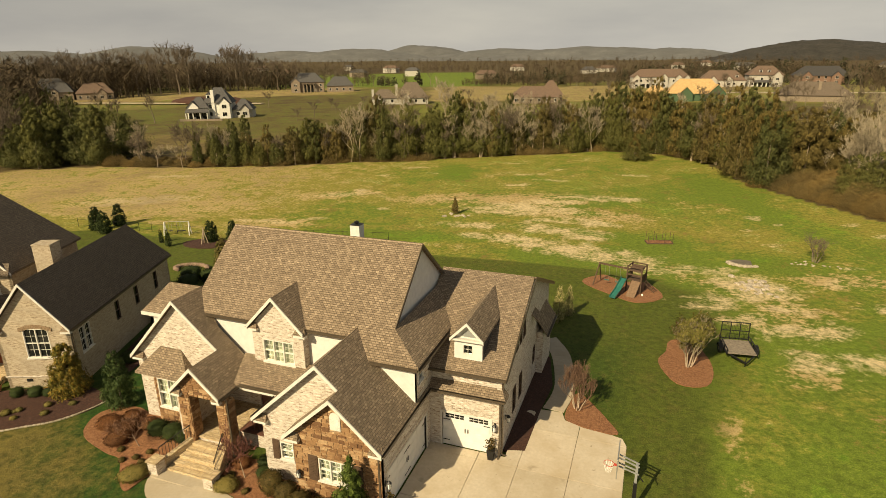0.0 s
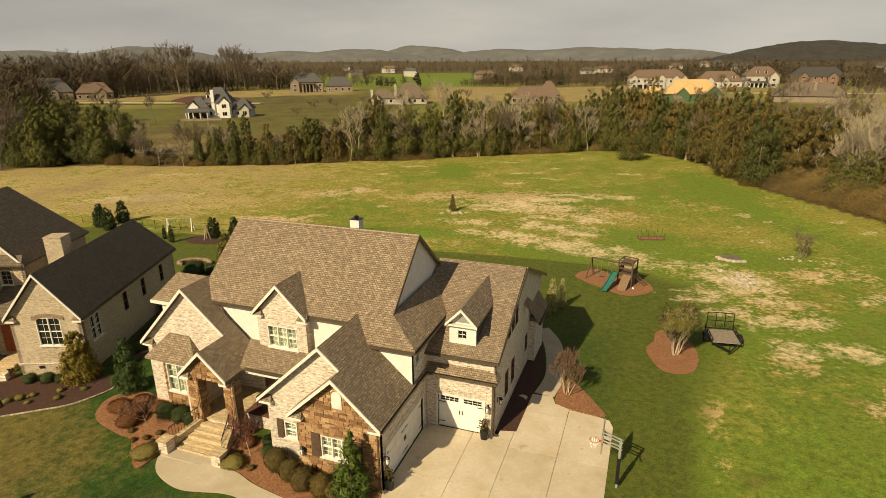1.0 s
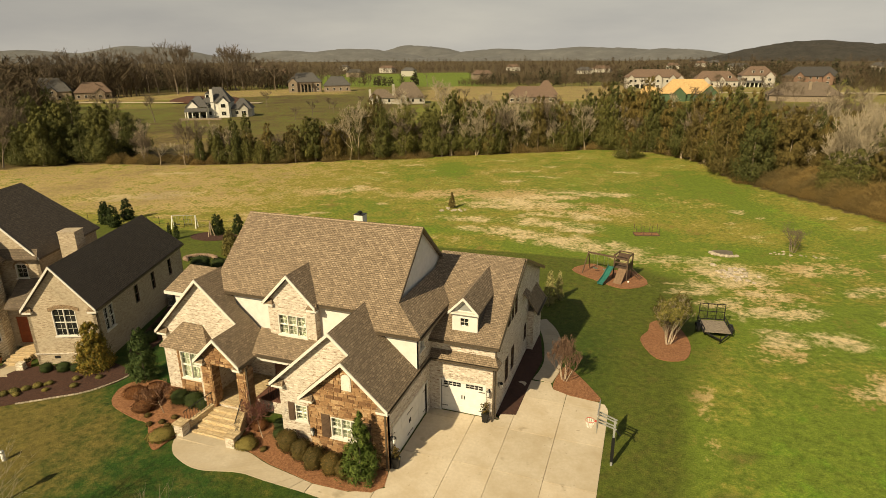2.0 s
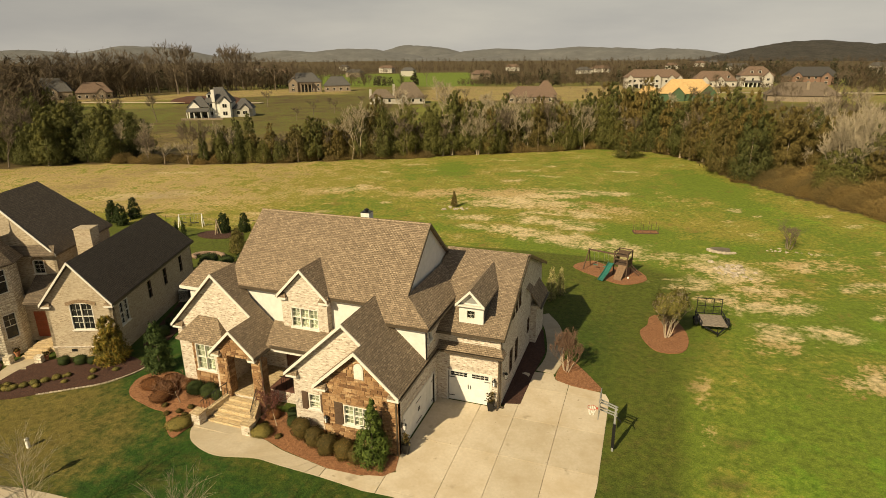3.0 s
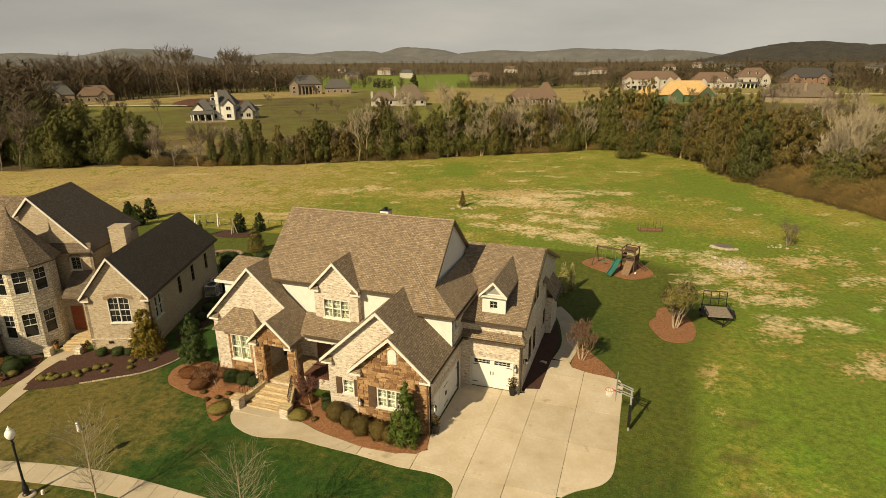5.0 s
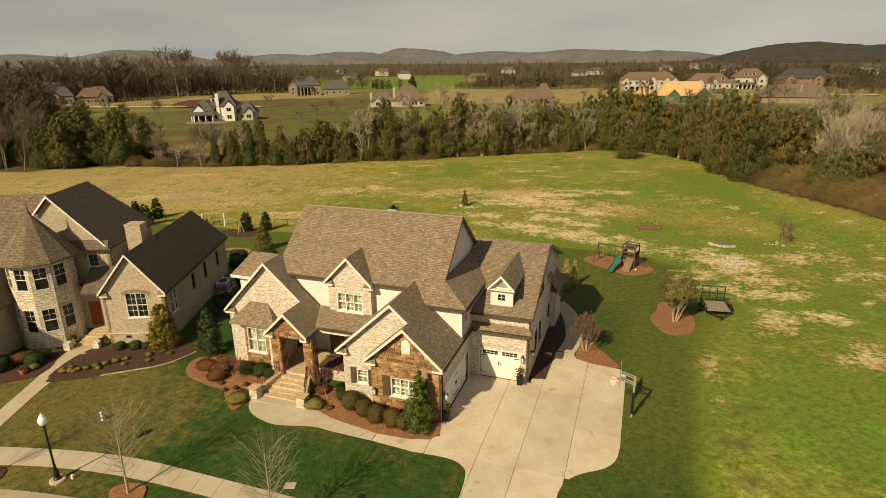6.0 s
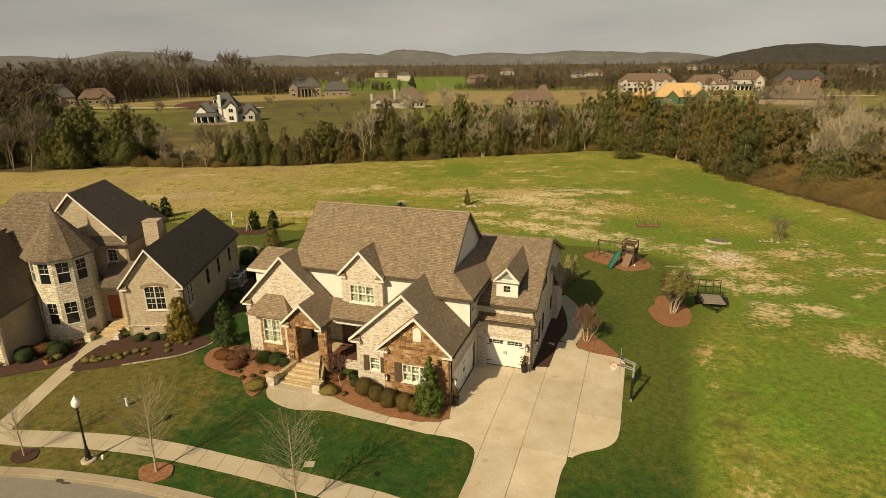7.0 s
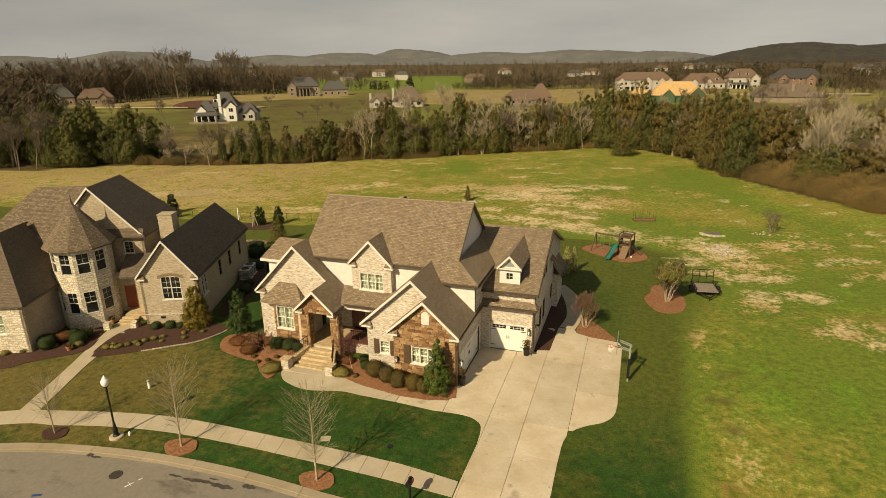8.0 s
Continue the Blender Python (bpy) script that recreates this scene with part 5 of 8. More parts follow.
# porch: posts, gable, floor, steps and piers
pg = Face(0, -4.75, 0)
bm = B()
solid(bm, [pg.p(s, 0, z) for s, z in ((-16.75, 3.35), (-13.6, 3.35), (-13.6, 3.5), (-15.4, 5.1), (-16.75, 3.75))], 0.3, -pg.n)
_pg = part("porch_gable", bm, M_STONE, house, "brown ledgestone porch gable")
lay_stones(_pg, pg, [(-16.75, 3.35), (-13.6, 3.35), (-13.6, 3.48), (-15.4, 5.06), (-16.75, 3.72)], [], 3)
for x0, x1 in ((-16.75, -16.05), (-14.25, -13.6)):
    post = part("porch_post", box(B(), x0, x1, -4.75, -4.1, -0.6, 3.35), M_STONE, house)
    lay_stones(post, pg, [(x0, -0.5), (x1, -0.5), (x1, 3.33), (x0, 3.33)], [], 4)
    lay_stones(post, Face(x1, -4.75, 90), [(0.0, -0.5), (0.65, -0.5), (0.65, 3.33), (0.0, 3.33)], [], 5)
# dark red paving right of the posts: the porch shade is in its colour
M_PORCH_SHADE = plain("shade_dark_red_paving", (0.13, 0.055, 0.038), 0.8, 0, 0.2, 6)
for x0, x1, y0, m in ((-16.9, -14.2, -4.5, M_STEP), (-14.197, -11.05, -3.3, M_PORCH_SHADE)):
    part("porch_floor", box(B(), x0, x1, y0, -0.9, -0.6, 0.58), M_BRICK, house)
    part("porch_paving", box(B(), x0 - 0.05 * (x0 < -14), x1, y0 - 0.05, -0.9, 0.583, 0.65), m, house)
part("landing", box(B(), -17.0, -13.5, -7.15, -6.3, -0.9, height(-15, -6.8) + 0.052), M_WALK, house)
Face(-16.8, -2.6, 90).wall(house, -2.0, 1.0, 0.6, 3.6, M_BRICK)
for i in range(6):
    k = i / 5
    xa, xb = -16.1 - 0.55 * k, -14.2 + 0.6 * k
    z = 0.6 - 0.155 * (i + 1)
    ya, yb2 = -4.55 - 0.38 * i, -4.55 - 0.38 * (i + 1) - 0.03
    bm = B()
    hexa(bm, [(xa - 0.04, yb2, -0.7), (xb + 0.04, yb2, -0.7), (xb, ya, -0.7), (xa, ya, -0.7), (xa - 0.04, yb2, z), (xb + 0.04, yb2, z), (xb, ya, z), (xa, ya, z)])
    bmesh.ops.bevel(bm, geom=bm.edges[:], offset=0.02, segments=1, affect="EDGES")
    part("step", bm, M_STEP, house)
for sx, x0, x1 in ((-1, -16.15, -16.95), (1, -14.2, -13.35)):
    bm = B()
    hexa(bm, [(x0 - 0.14, -4.4, -0.7), (x0 + 0.14, -4.4, -0.7), (x1 + 0.14, -6.5, -0.7), (x1 - 0.14, -6.5, -0.7), (x0 - 0.14, -4.4, 0.75), (x0 + 0.14, -4.4, 0.75), (x1 + 0.14, -6.5, 0.15), (x1 - 0.14, -6.5, 0.15)])
    part("cheek_wall", bm, M_STEP, house)
    ob = part("pier", box(B(), x1 - 0.3, x1 + 0.3, -7.0, -6.42, -0.8, 0.42), M_BRICK, house)
    bm = box(B(), x1 - 0.36, x1 + 0.36, -7.06, -6.36, 0.42, 0.5)
    part("cap", bm, M_STEP, ob)
    rail = part("handrail", beam(B(), (x0, -4.5, 1.52), (x1, -6.4, 0.97), 0.05, 0.03), M_BLACK, house)
    for i in range(13):
        k = i / 12
        p = Vector((x0 + (x1 - x0) * k, -4.5 - 1.9 * k, 0.72 - 0.55 * k))
        part("baluster", tube(B(), p, p + Vector((0, 0, 0.79)), 0.012, 0.012, 4), M_BLACK, rail)
# balustrade in the porch
rail = part("balustrade", beam(B(), (-13.5, -3.15, 1.52), (-11.1, -3.15, 1.52), 0.05, 0.04), M_BLACK, house)
for i in range(14):
    part("baluster", tube(B(), (-13.4 + i * 0.17, -3.15, 0.65), (-13.4 + i * 0.17, -3.15, 1.5), 0.012, 0.012, 4), M_BLACK, rail)

# dormer on the garage wing
dormer = Face(0, 0.5, 0)
dx0, dx1 = -2.74, -1.2
dm = -1.97
dormer.wall(house, dx0, dx1, 5.1, 6.5, M_STUCCO, [(-2.25, -1.72, 5.58, 6.12)], thick=0.15)
dormer.window(house, -2.25, -1.72, 5.58, 6.12, 1, 1, (2, 2), blind=M_BLACK, frame=0.03, inset=0.0, sill=False)
for x, a in ((dx1, 90), (dx0, 270)):
    w = Face(x, 0.655 if a == 90 else 3.4, a)
    w.wall(house, 0.0, 2.745, 5.1, 6.5, M_ROOF_DARK if a == 90 else M_STUCCO, thick=0.12)
bm = B()
solid(bm, [dormer.p(s, 0.02, z) for s, z in ((-2.72, 6.5), (-1.22, 6.5), (dm, 7.3))], 0.2, -dormer.n)
ped = part("pediment", bm, M_TRIM, house)
part("louvre", solid(B(), [dormer.p(s, 0.04, z) for s, z in ((-2.4, 6.6), (-1.54, 6.6), (dm, 7.06))], 0.03, -dormer.n), M_POLE, ped, "grey triangular louvre")
yd = GY - (GZ - 7.5) / GS
yde = GY - (GZ - 6.55) / GS
roof(house, [(dm, 0.2, 7.5), (dm, yd, 7.5), (dm + 0.92, yde, 6.55), (dm + 0.92, 0.2, 6.55)], thick=0.08)
roof(house, [(dm - 0.002, 0.2, 7.5), (dm - 0.92, 0.2, 6.55), (dm - 0.92, yde, 6.55), (dm - 0.002, yd, 7.5)], thick=0.08)
rake(house, [(dm - 0.92, 0.2, 6.55), (dm, 0.2, 7.5), (dm + 0.92, 0.2, 6.55)], 0.16)
bm = box(B(), dm - 0.9, dm + 0.9, 0.22, 0.48, 6.42, 6.52)
part("cornice", bm, M_TRIM, house)


# ---- the neighbouring house ----
M_ARCH = plain("tan_arch_brick", (0.3, 0.21, 0.13), 0.9, 0, 0.25, 12)
nh = group("neighbour_house", "buff brick house with a pale stone turret and brown shingle roof", "house", (-30.5, -2.0, 0), 21)
M_ROOF_M = shingle("roof_shingles_mid", (0.09, 0.064, 0.043), (0.17, 0.125, 0.086), (0.33, 0.26, 0.18))
M_ROOF_N = shingle("roof_shingles_brown", (0.1, 0.075, 0.055), (0.15, 0.115, 0.082), (0.23, 0.18, 0.13))
nf = Face(0, 0.3, 0)
nf.wall(nh, -3.4, 1.5, -1.4, 3.7, M_BRICK_B, [(-1.62, 0.06, 1.45, 3.6)], [(-3.4, 3.702), (1.5, 3.702), (-0.93, 6.65)])
nf.window(nh, -1.62, 0.06, 1.45, 3.58, 2, 2, (2, 2), blind=M_BLACK, pane=M_PANE)
for k in (-1, 1):
    _arc = [(-0.78 + k * 0.84 * math.cos(a), 3.32 + 0.27 * math.sin(a)) for a in (0.0, 0.25, 0.5, 0.8, 1.15, 1.5708)]
    part("brick_spandrel", solid(B(), [nf.p(u, 0.022, v) for u, v in _arc + [(-0.78 + k * 0.84, 3.6)]], 0.2, -nf.n), M_BRICK_B, nh)
bm = B()
for i in range(26):
    k = i / 25
    s = -1.85 + 2.14 * k
    nf.box(bm, s, s + 0.07, 0.0, 0.045, 3.4 + 0.22 * math.sin(math.pi * k), 3.66 + 0.22 * math.sin(math.pi * k))
part("brick_arch", bm, M_ARCH, nh)
part("water_table", nf.box(B(), -3.45, 1.55, 0.0, 0.05, 0.0, 0.09), M_BRICK, nh)
part("vent", nf.box(B(), -2.1, -1.7, 0.0, 0.03, -0.35, -0.15), M_BLACK, nh)
ns = Face(1.5, 0.3, 90)
ns.wall(nh, 0.0, 15.0, -1.4, 3.55, M_BRICK_B, [(0.9, 1.5, 1.3, 3.1), (1.6, 2.2, 1.3, 3.1), (5.6, 6.2, 1.5, 3.0), (8.6, 9.2, 1.5, 3.0), (12.0, 12.6, 1.5, 3.0)])
for a in (0.9, 1.6):
    ns.window(nh, a, a + 0.6, 1.3, 3.1, 1, 2, (2, 2), blind=M_BLACK, frame=0.04, pane=M_PANE)
for a in (5.6, 8.6, 12.0):
    ns.window(nh, a, a + 0.6, 1.5, 3.0, 1, 2, None, blind=M_BLACK, frame=0.035, sill=False, trim=M_SHUTTER, pane=M_PANE)
Face(-3.4, 5.0, 270).wall(nh, 0.0, 4.7, -1.4, 3.55, M_BRICK_B)
Face(1.5, 15.3, 180).wall(nh, 0.0, 4.9, -1.4, 3.7, M_BRICK_B)
roof(nh, [(-0.93, 0.0, 6.9), (1.74, 0.0, 3.6), (1.74, 15.6, 3.6), (-0.93, 14.0, 6.9)], M_ROOF_N)
roof(nh, [(-0.932, 0.0, 6.9), (-0.932, 14.0, 6.9), (-3.6, 15.6, 3.6), (-3.6, 0.0, 3.6)], M_ROOF_N)
roof(nh, [(-0.93, 14.0, 6.9), (1.74, 15.6, 3.6), (-3.6, 15.6, 3.6)], M_ROOF_N)
rake(nh, [(-3.6, 0.0, 3.6), (-0.93, 0.0, 6.9), (1.74, 0.0, 3.6)])
gutter(nh, (1.8, 0.1, 3.52), (1.8, 15.5, 3.52))
eave_return(nh, -3.55, -2.9, 0.03, 0.31, 3.45, 1)
eave_return(nh, 1.05, 1.7, 0.03, 0.31, 3.45, -1)
pipe(nh, 1.56, 0.4, -0.9, 3.4, (1, 0))
# tall block behind
nb = Face(0, 4.0, 0)
nb.wall(nh, -9.4, -4.2, 0.0, 6.3, M_BRICK_B, [(-6.1, -5.2, 4.6, 5.75)], [(-9.4, 6.302), (-4.2, 6.302), (-8.23, 10.6), (-9.4, 9.4)])
nb.window(nh, -6.1, -5.2, 4.6, 5.75, 1, 1, (2, 3), blind=M_BLACK)
bm = B()
for i in range(14):
    a = math.pi * i / 13
    c = nb.p(-5.65 + 0.6 * math.cos(a), 0, 5.45 + 0.6 * math.sin(a))
    nb.box(bm, -5.65 + 0.55 * math.cos(a) - 0.05, -5.65 + 0.55 * math.cos(a) + 0.05, 0.0, 0.03, 5.35 + 0.52 * math.sin(a), 5.55 + 0.52 * math.sin(a))
part("brick_arch", bm, M_ARCH, nh)
Face(-4.2, 4.0, 90).wall(nh, 0.0, 8.0, 0.0, 6.3, M_BRICK_B)
roof(nh, [(-8.23, 3.7, 10.85), (-3.95, 3.7, 6.26), (-3.95, 12.3, 6.26), (-8.23, 9.9, 10.85)], M_ROOF_N)
roof(nh, [(-8.232, 3.7, 10.85), (-8.232, 9.9, 10.85), (-9.6, 9.9, 9.35), (-9.6, 3.7, 9.35)], M_ROOF_N)
roof(nh, [(-8.23, 9.9, 10.85), (-3.95, 12.3, 6.26), (-12.5, 12.3, 6.26)], M_ROOF_N)
rake(nh, [(-9.6, 3.7, 9.35), (-8.23, 3.7, 10.85), (-3.95, 3.7, 6.26)])
roof(nh, [(-7.6, 4.0, 6.95), (-4.1, 4.0, 6.95), (-4.0, 3.5, 6.3), (-7.6, 3.5, 6.3)], M_ROOF_N, 0.1)
# hipped rear block
roof(nh, [(-14.0, 6.2, 10.5), (-8.6, 6.2, 10.5), (-8.6, 2.4, 6.0), (-18.5, 2.4, 6.0)], M_ROOF_M)
roof(nh, [(-14.0, 6.2, 10.5), (-18.5, 2.4, 6.0), (-22.0, 13.0, 5.6)], M_ROOF_M)
roof(nh, [(-14.0, 6.202, 10.5), (-22.0, 13.0, 5.6), (-8.0, 13.0, 5.6), (-8.6, 6.202, 10.5)], M_ROOF_M)
Face(0, 2.8, 0).wall(nh, -18.0, -8.5, -1.4, 5.95, M_BRICK_B)
Face(-18.0, 12.5, 270).wall(nh, 0, 9.7, -1.4, 5.5, M_BRICK_B)
# chimney
ch = part("chimney", box(B(), -3.3, -2.0, 5.4, 6.6, 3.0, 7.75), M_BRICK_B, nh)
part("chimney_cap", box(B(), -3.34, -1.96, 5.36, 6.64, 7.752, 7.82), M_BRICK_B, ch)
# turret
TU, TV, TR = -8.75, 2.0, 2.35


def tcorner(i, r):
    a = radians(-61 - 18 + 36 * i)
    return (TU + r * math.cos(a), TV + r * math.sin(a))


for i in range(10):
    a, b = tcorner(i, TR), tcorner(i + 1, TR)
    fc = Face(a[0], a[1], math.degrees(math.atan2(b[1] - a[1], b[0] - a[0])))
    L = math.dist(a, b)
    seen = i in (8, 9, 0, 1)
    holes = [(0.24, L - 0.24, 0.5, 2.5), (0.24, L - 0.24, 4.1, 5.95)] if seen else []
    fc.wall(nh, 0.0, L, -1.4, 6.35, M_STONE_W, holes, thick=0.2)
    for hl in holes:
        fc.window(nh, *hl, 1, 2, (2, 2), blind=M_BLACK, sill=False, plain_low=True, pane=M_PANE)
    r0, r1 = tcorner(i, 2.85), tcorner(i + 1, 2.85)
    roof(nh, [(TU, TV, 9.95), (*r0, 6.35), (*r1, 6.35)], M_ROOF_M, 0.12)
bm = B()
lathe(bm, [(0.18, 0), (0.1, 0.15), (0.05, 0.3), (0.08, 0.38), (0.03, 0.5), (0.05, 0.62), (0.015, 0.75), (0.012, 1.25), (0, 1.28)], 8, (TU, TV, 9.8))
part("finial", bm, M_GUTTER, nh)
# left front wing with a hipped roof
WS = -0.85
lw = Face(WS, -3.9, 0)
lw.wall(nh, -17.0, -10.0, -1.4, 3.1, M_STONE_W, [(-12.6, -11.6, 0.5, 2.2)])
lw.window(nh, -12.6, -11.6, 0.5, 2.2, 1, 2, (2, 2))
Face(-10.0 + WS, -3.9, 90).wall(nh, 0.0, 6.0, -1.4, 3.1, M_BRICK_B)
roof(nh, [(-12.9 + WS, -0.4, 8.0), (-9.6 + WS, -4.3, 3.1), (-9.6 + WS, 3.0, 3.1), (-12.9 + WS, 3.0, 8.0)], M_ROOF_N)
roof(nh, [(-12.9 + WS, -0.4, 8.0), (-17.4 + WS, -4.3, 3.1), (-9.6 + WS, -4.3, 3.1)], M_ROOF_N)
roof(nh, [(-12.902 + WS, -0.4, 8.0), (-12.902 + WS, 3.5, 8.0), (-17.4 + WS, 3.5, 3.1), (-17.4 + WS, -4.3, 3.1)], M_ROOF_N)
gutter(nh, (-9.54 + WS, -4.2, 3.03), (-9.54 + WS, 1.5, 3.03))
# entry
roof(nh, [(-6.0, 4.0, 4.6), (-3.5, 4.0, 4.6), (-3.5, 1.2, 3.3), (-5.6, 1.2, 3.3)], M_ROOF_N)
ne = Face(0, 2.8, 0)
ne.wall(nh, -7.4, -3.45, -0.6, 3.2, M_BRICK_B, [(-6.15, -5.15, -0.3, 1.9)])
d = part("front_door", ne.box(B(), -6.15, -5.15, -0.14, -0.08, -0.3, 1.9), M_REDDOOR, nh, "red-brown panelled front door")
for r in range(3):
    part("panel", ne.box(B(), -6.02, -5.28, -0.078, -0.06, -0.15 + r * 0.68, 0.4 + r * 0.68), M_REDDOOR, d)
part("porch_floor", box(B(), -5.7, -3.42, 1.3, 2.78, -1.4, -0.32), M_STEP, nh)
for i in range(5):
    bm = box(B(), -5.9 - 0.1 * i, -4.4 - 0.05 * i, 1.3 - 0.32 * (i + 1), 1.3 - 0.32 * i, -1.5, -0.46 - 0.14 * i)
    bmesh.ops.bevel(bm, geom=bm.edges[:], offset=0.02, segments=1, affect="EDGES")
    part("step", bm, M_STEP, nh)
for x in (-6.5, -4.2):
    part("pier", box(B(), x - 0.25, x + 0.25, -0.6, -0.1, -1.5, -0.3), M_STONE_W, nh)


# ---- plants ----
def cards(pts, size, rnd, flat=0.0):
    """Small leaf quads at points, each turned at random."""
    v, f = [], []
    for p in pts:
        a = Vector((rnd.gauss(0, 1), rnd.gauss(0, 1), rnd.gauss(0, 1) * (1 - flat))).normalized()
        b = a.orthogonal().normalized()
        q = Matrix.Rotation(rnd.uniform(0, 6.28), 3, a)
        b = q @ b
        c = a.cross(b)
        s = size * rnd.uniform(0.6, 1.35)
        i = len(v)
        p = Vector(p)
        v += [p - b * s, p - c * s * 0.55, p + b * s, p + c * s * 0.55]
        f.append((i, i + 1, i + 2, i + 3))
    return v, f


def raw(name, v, f, material, parent=None, label="", smooth=False):
    me = bpy.data.meshes.new(name)
    me.from_pydata([tuple(p) for p in v], [], f)
    me.materials.append(material)
    ob = new(name, me)
    ob.parent = parent
    return tagged(ob, label)


def sprays(pts, outs, size, rnd, slim=0.42, rise=0.35):
    """Small pointed leaf sprays that face outwards from the crown, with soft rounded shading."""
    v, f, nor = [], [], []
    for p, o in zip(pts, outs):
        p, o = Vector(p), Vector(o)
        n = (o + Vector((rnd.gauss(0, 0.5), rnd.gauss(0, 0.5), rnd.gauss(0, 0.5)))).normalized()
        if n.dot(o) < 0.1:
            n = o.copy()
        t = Vector((rnd.gauss(0, 1), rnd.gauss(0, 1), rnd.gauss(0, 1) + rise)) + o * 0.5
        t = (t - n * t.dot(n)).normalized()
        s = n.cross(t)
        k = size * rnd.uniform(0.6, 1.5)
        i = len(v)
        v += [p - t * k * 0.6 - s * k * slim, p - t * k * 0.5 + s * k * slim, p + t * k]
        if (v[i + 1] - v[i]).cross(v[i + 2] - v[i]).dot(n) < 0:
            v[i], v[i + 1] = v[i + 1], v[i]
        f.append((i, i + 1, i + 2))
        nor += [(o * 0.75 + n * 0.45 + Vector((0, 0, 0.15))).normalized()] * 3
    return v, f, nor


def leaf_mesh(name, v, f, nor, material, parent):
    ob = raw(name, v, f, material, parent)
    ob.data.polygons.foreach_set("use_smooth", [True] * len(f))
    ob.data.normals_split_custom_set_from_vertices([tuple(n) for n in nor])
    return ob


def tree_root(name, label, category, grp=""):
    return group(name, label, category, grp=grp)


def limb(bm, pts, r, n):
    """One tapering limb through several points, to half its thickness."""
    rings = []
    for i, p in enumerate(pts):
        d = (pts[min(i + 1, len(pts) - 1)] - pts[max(i - 1, 0)]).normalized()
        u = d.cross(Vector((0.31, 0.95, 0.05))).normalized()
        w = d.cross(u)
        k = r * (1 - 0.5 * i / (len(pts) - 1))
        rings.append([bm.verts.new(p + (u * math.cos(6.2832 * j / n) + w * math.sin(6.2832 * j / n)) * k) for j in range(n)])
    for a, b in zip(rings, rings[1:]):
        for j in range(n):
            m = (j + 1) % n
            bm.faces.new((a[j], a[m], b[m], b[j]))
    bm.faces.new(rings[0][::-1])
    bm.faces.new(rings[-1])


def branches(rnd, start, way, length, r, depth, sides, bm_list, tips, bend=0.25, split=(2, 4), up=0.15, ratio=0.72, thin=0.006):
    r = max(r, thin)
    a = Vector(start)
    d = Vector(way).normalized()
    n = 3 if depth > 2 else 2
    pts = [a]
    for i in range(n):
        d = (d + Vector((rnd.gauss(0, bend), rnd.gauss(0, bend), rnd.gauss(0, bend) * 0.6 + up * 0.5)) * 0.5).normalized()
        a = a + d * (length / n)
        pts.append(a)
    bm = bm_list[0] if depth >= bm_list[2] else bm_list[1]
    if depth == 0:
        side = d.cross(Vector((rnd.gauss(0, 1), rnd.gauss(0, 1), rnd.gauss(0, 1)))).normalized() * r
        bm.faces.new([bm.verts.new(u) for u in (pts[0] - side, pts[0] + side, pts[2] + side * 0.5, pts[2] - side * 0.5)])
        tips.append(pts[-1])
        return
    limb(bm, pts, r, sides if depth > 1 else 3)
    for _ in range(rnd.randint(*split)):
        k = rnd.uniform(0.45, 1.0)
        j = min(n - 1, int(k * n))
        p = pts[j].lerp(pts[j + 1], k * n - j)
        side = Vector((rnd.gauss(0, 1), rnd.gauss(0, 1), rnd.gauss(0, 0.5) + up * 2)).normalized()
        branches(rnd, p, d * 0.75 + side * 0.75, length * ratio * rnd.uniform(0.7, 1.1), r * 0.5, depth - 1, sides, bm_list, tips, bend, split, up, ratio, thin)


def bare_tree(name, label, seed, hgt, depth=4, r=0.12, twig=None, bark=None, split=(2, 4), trunks=1, spread=0.12, first=0.38, up=0.15, sides=5, grp="", leaves=None, leaf_size=0.1, leaf_n=3, thin=0.006):
    rnd = random.Random(seed)
    root = tree_root(name, label, "tree", grp)
    b1, tips = B(), []
    for i in range(trunks):
        a = 6.2832 * i / trunks + rnd.uniform(0, 0.8)
        w = Vector((math.cos(a) * spread * (trunks > 1) + rnd.gauss(0, 0.03), math.sin(a) * spread * (trunks > 1) + rnd.gauss(0, 0.03), 1))
        base = Vector((math.cos(a) * 0.12, math.sin(a) * 0.12, -0.1)) if trunks > 1 else Vector((0, 0, -0.1))
        b0 = B()
        branches(rnd, base, w, hgt * first, r, depth, sides, (b0, b1, depth), tips, 0.22, split, up, 0.72, thin)
        part("trunk", b0, bark or M_BARK, root)
    part("crown", b1, twig or M_TWIG, root)
    if leaves:
        pts = [t + Vector((rnd.gauss(0, 0.12), rnd.gauss(0, 0.12), rnd.gauss(0, 0.1))) for t in tips for _ in range(leaf_n)]
        mid = sum(tips, Vector()) / len(tips)
        leaf_mesh("foliage", *sprays(pts, [(q - mid).normalized() for q in pts], leaf_size, rnd, 0.5), leaves, root)
    return root


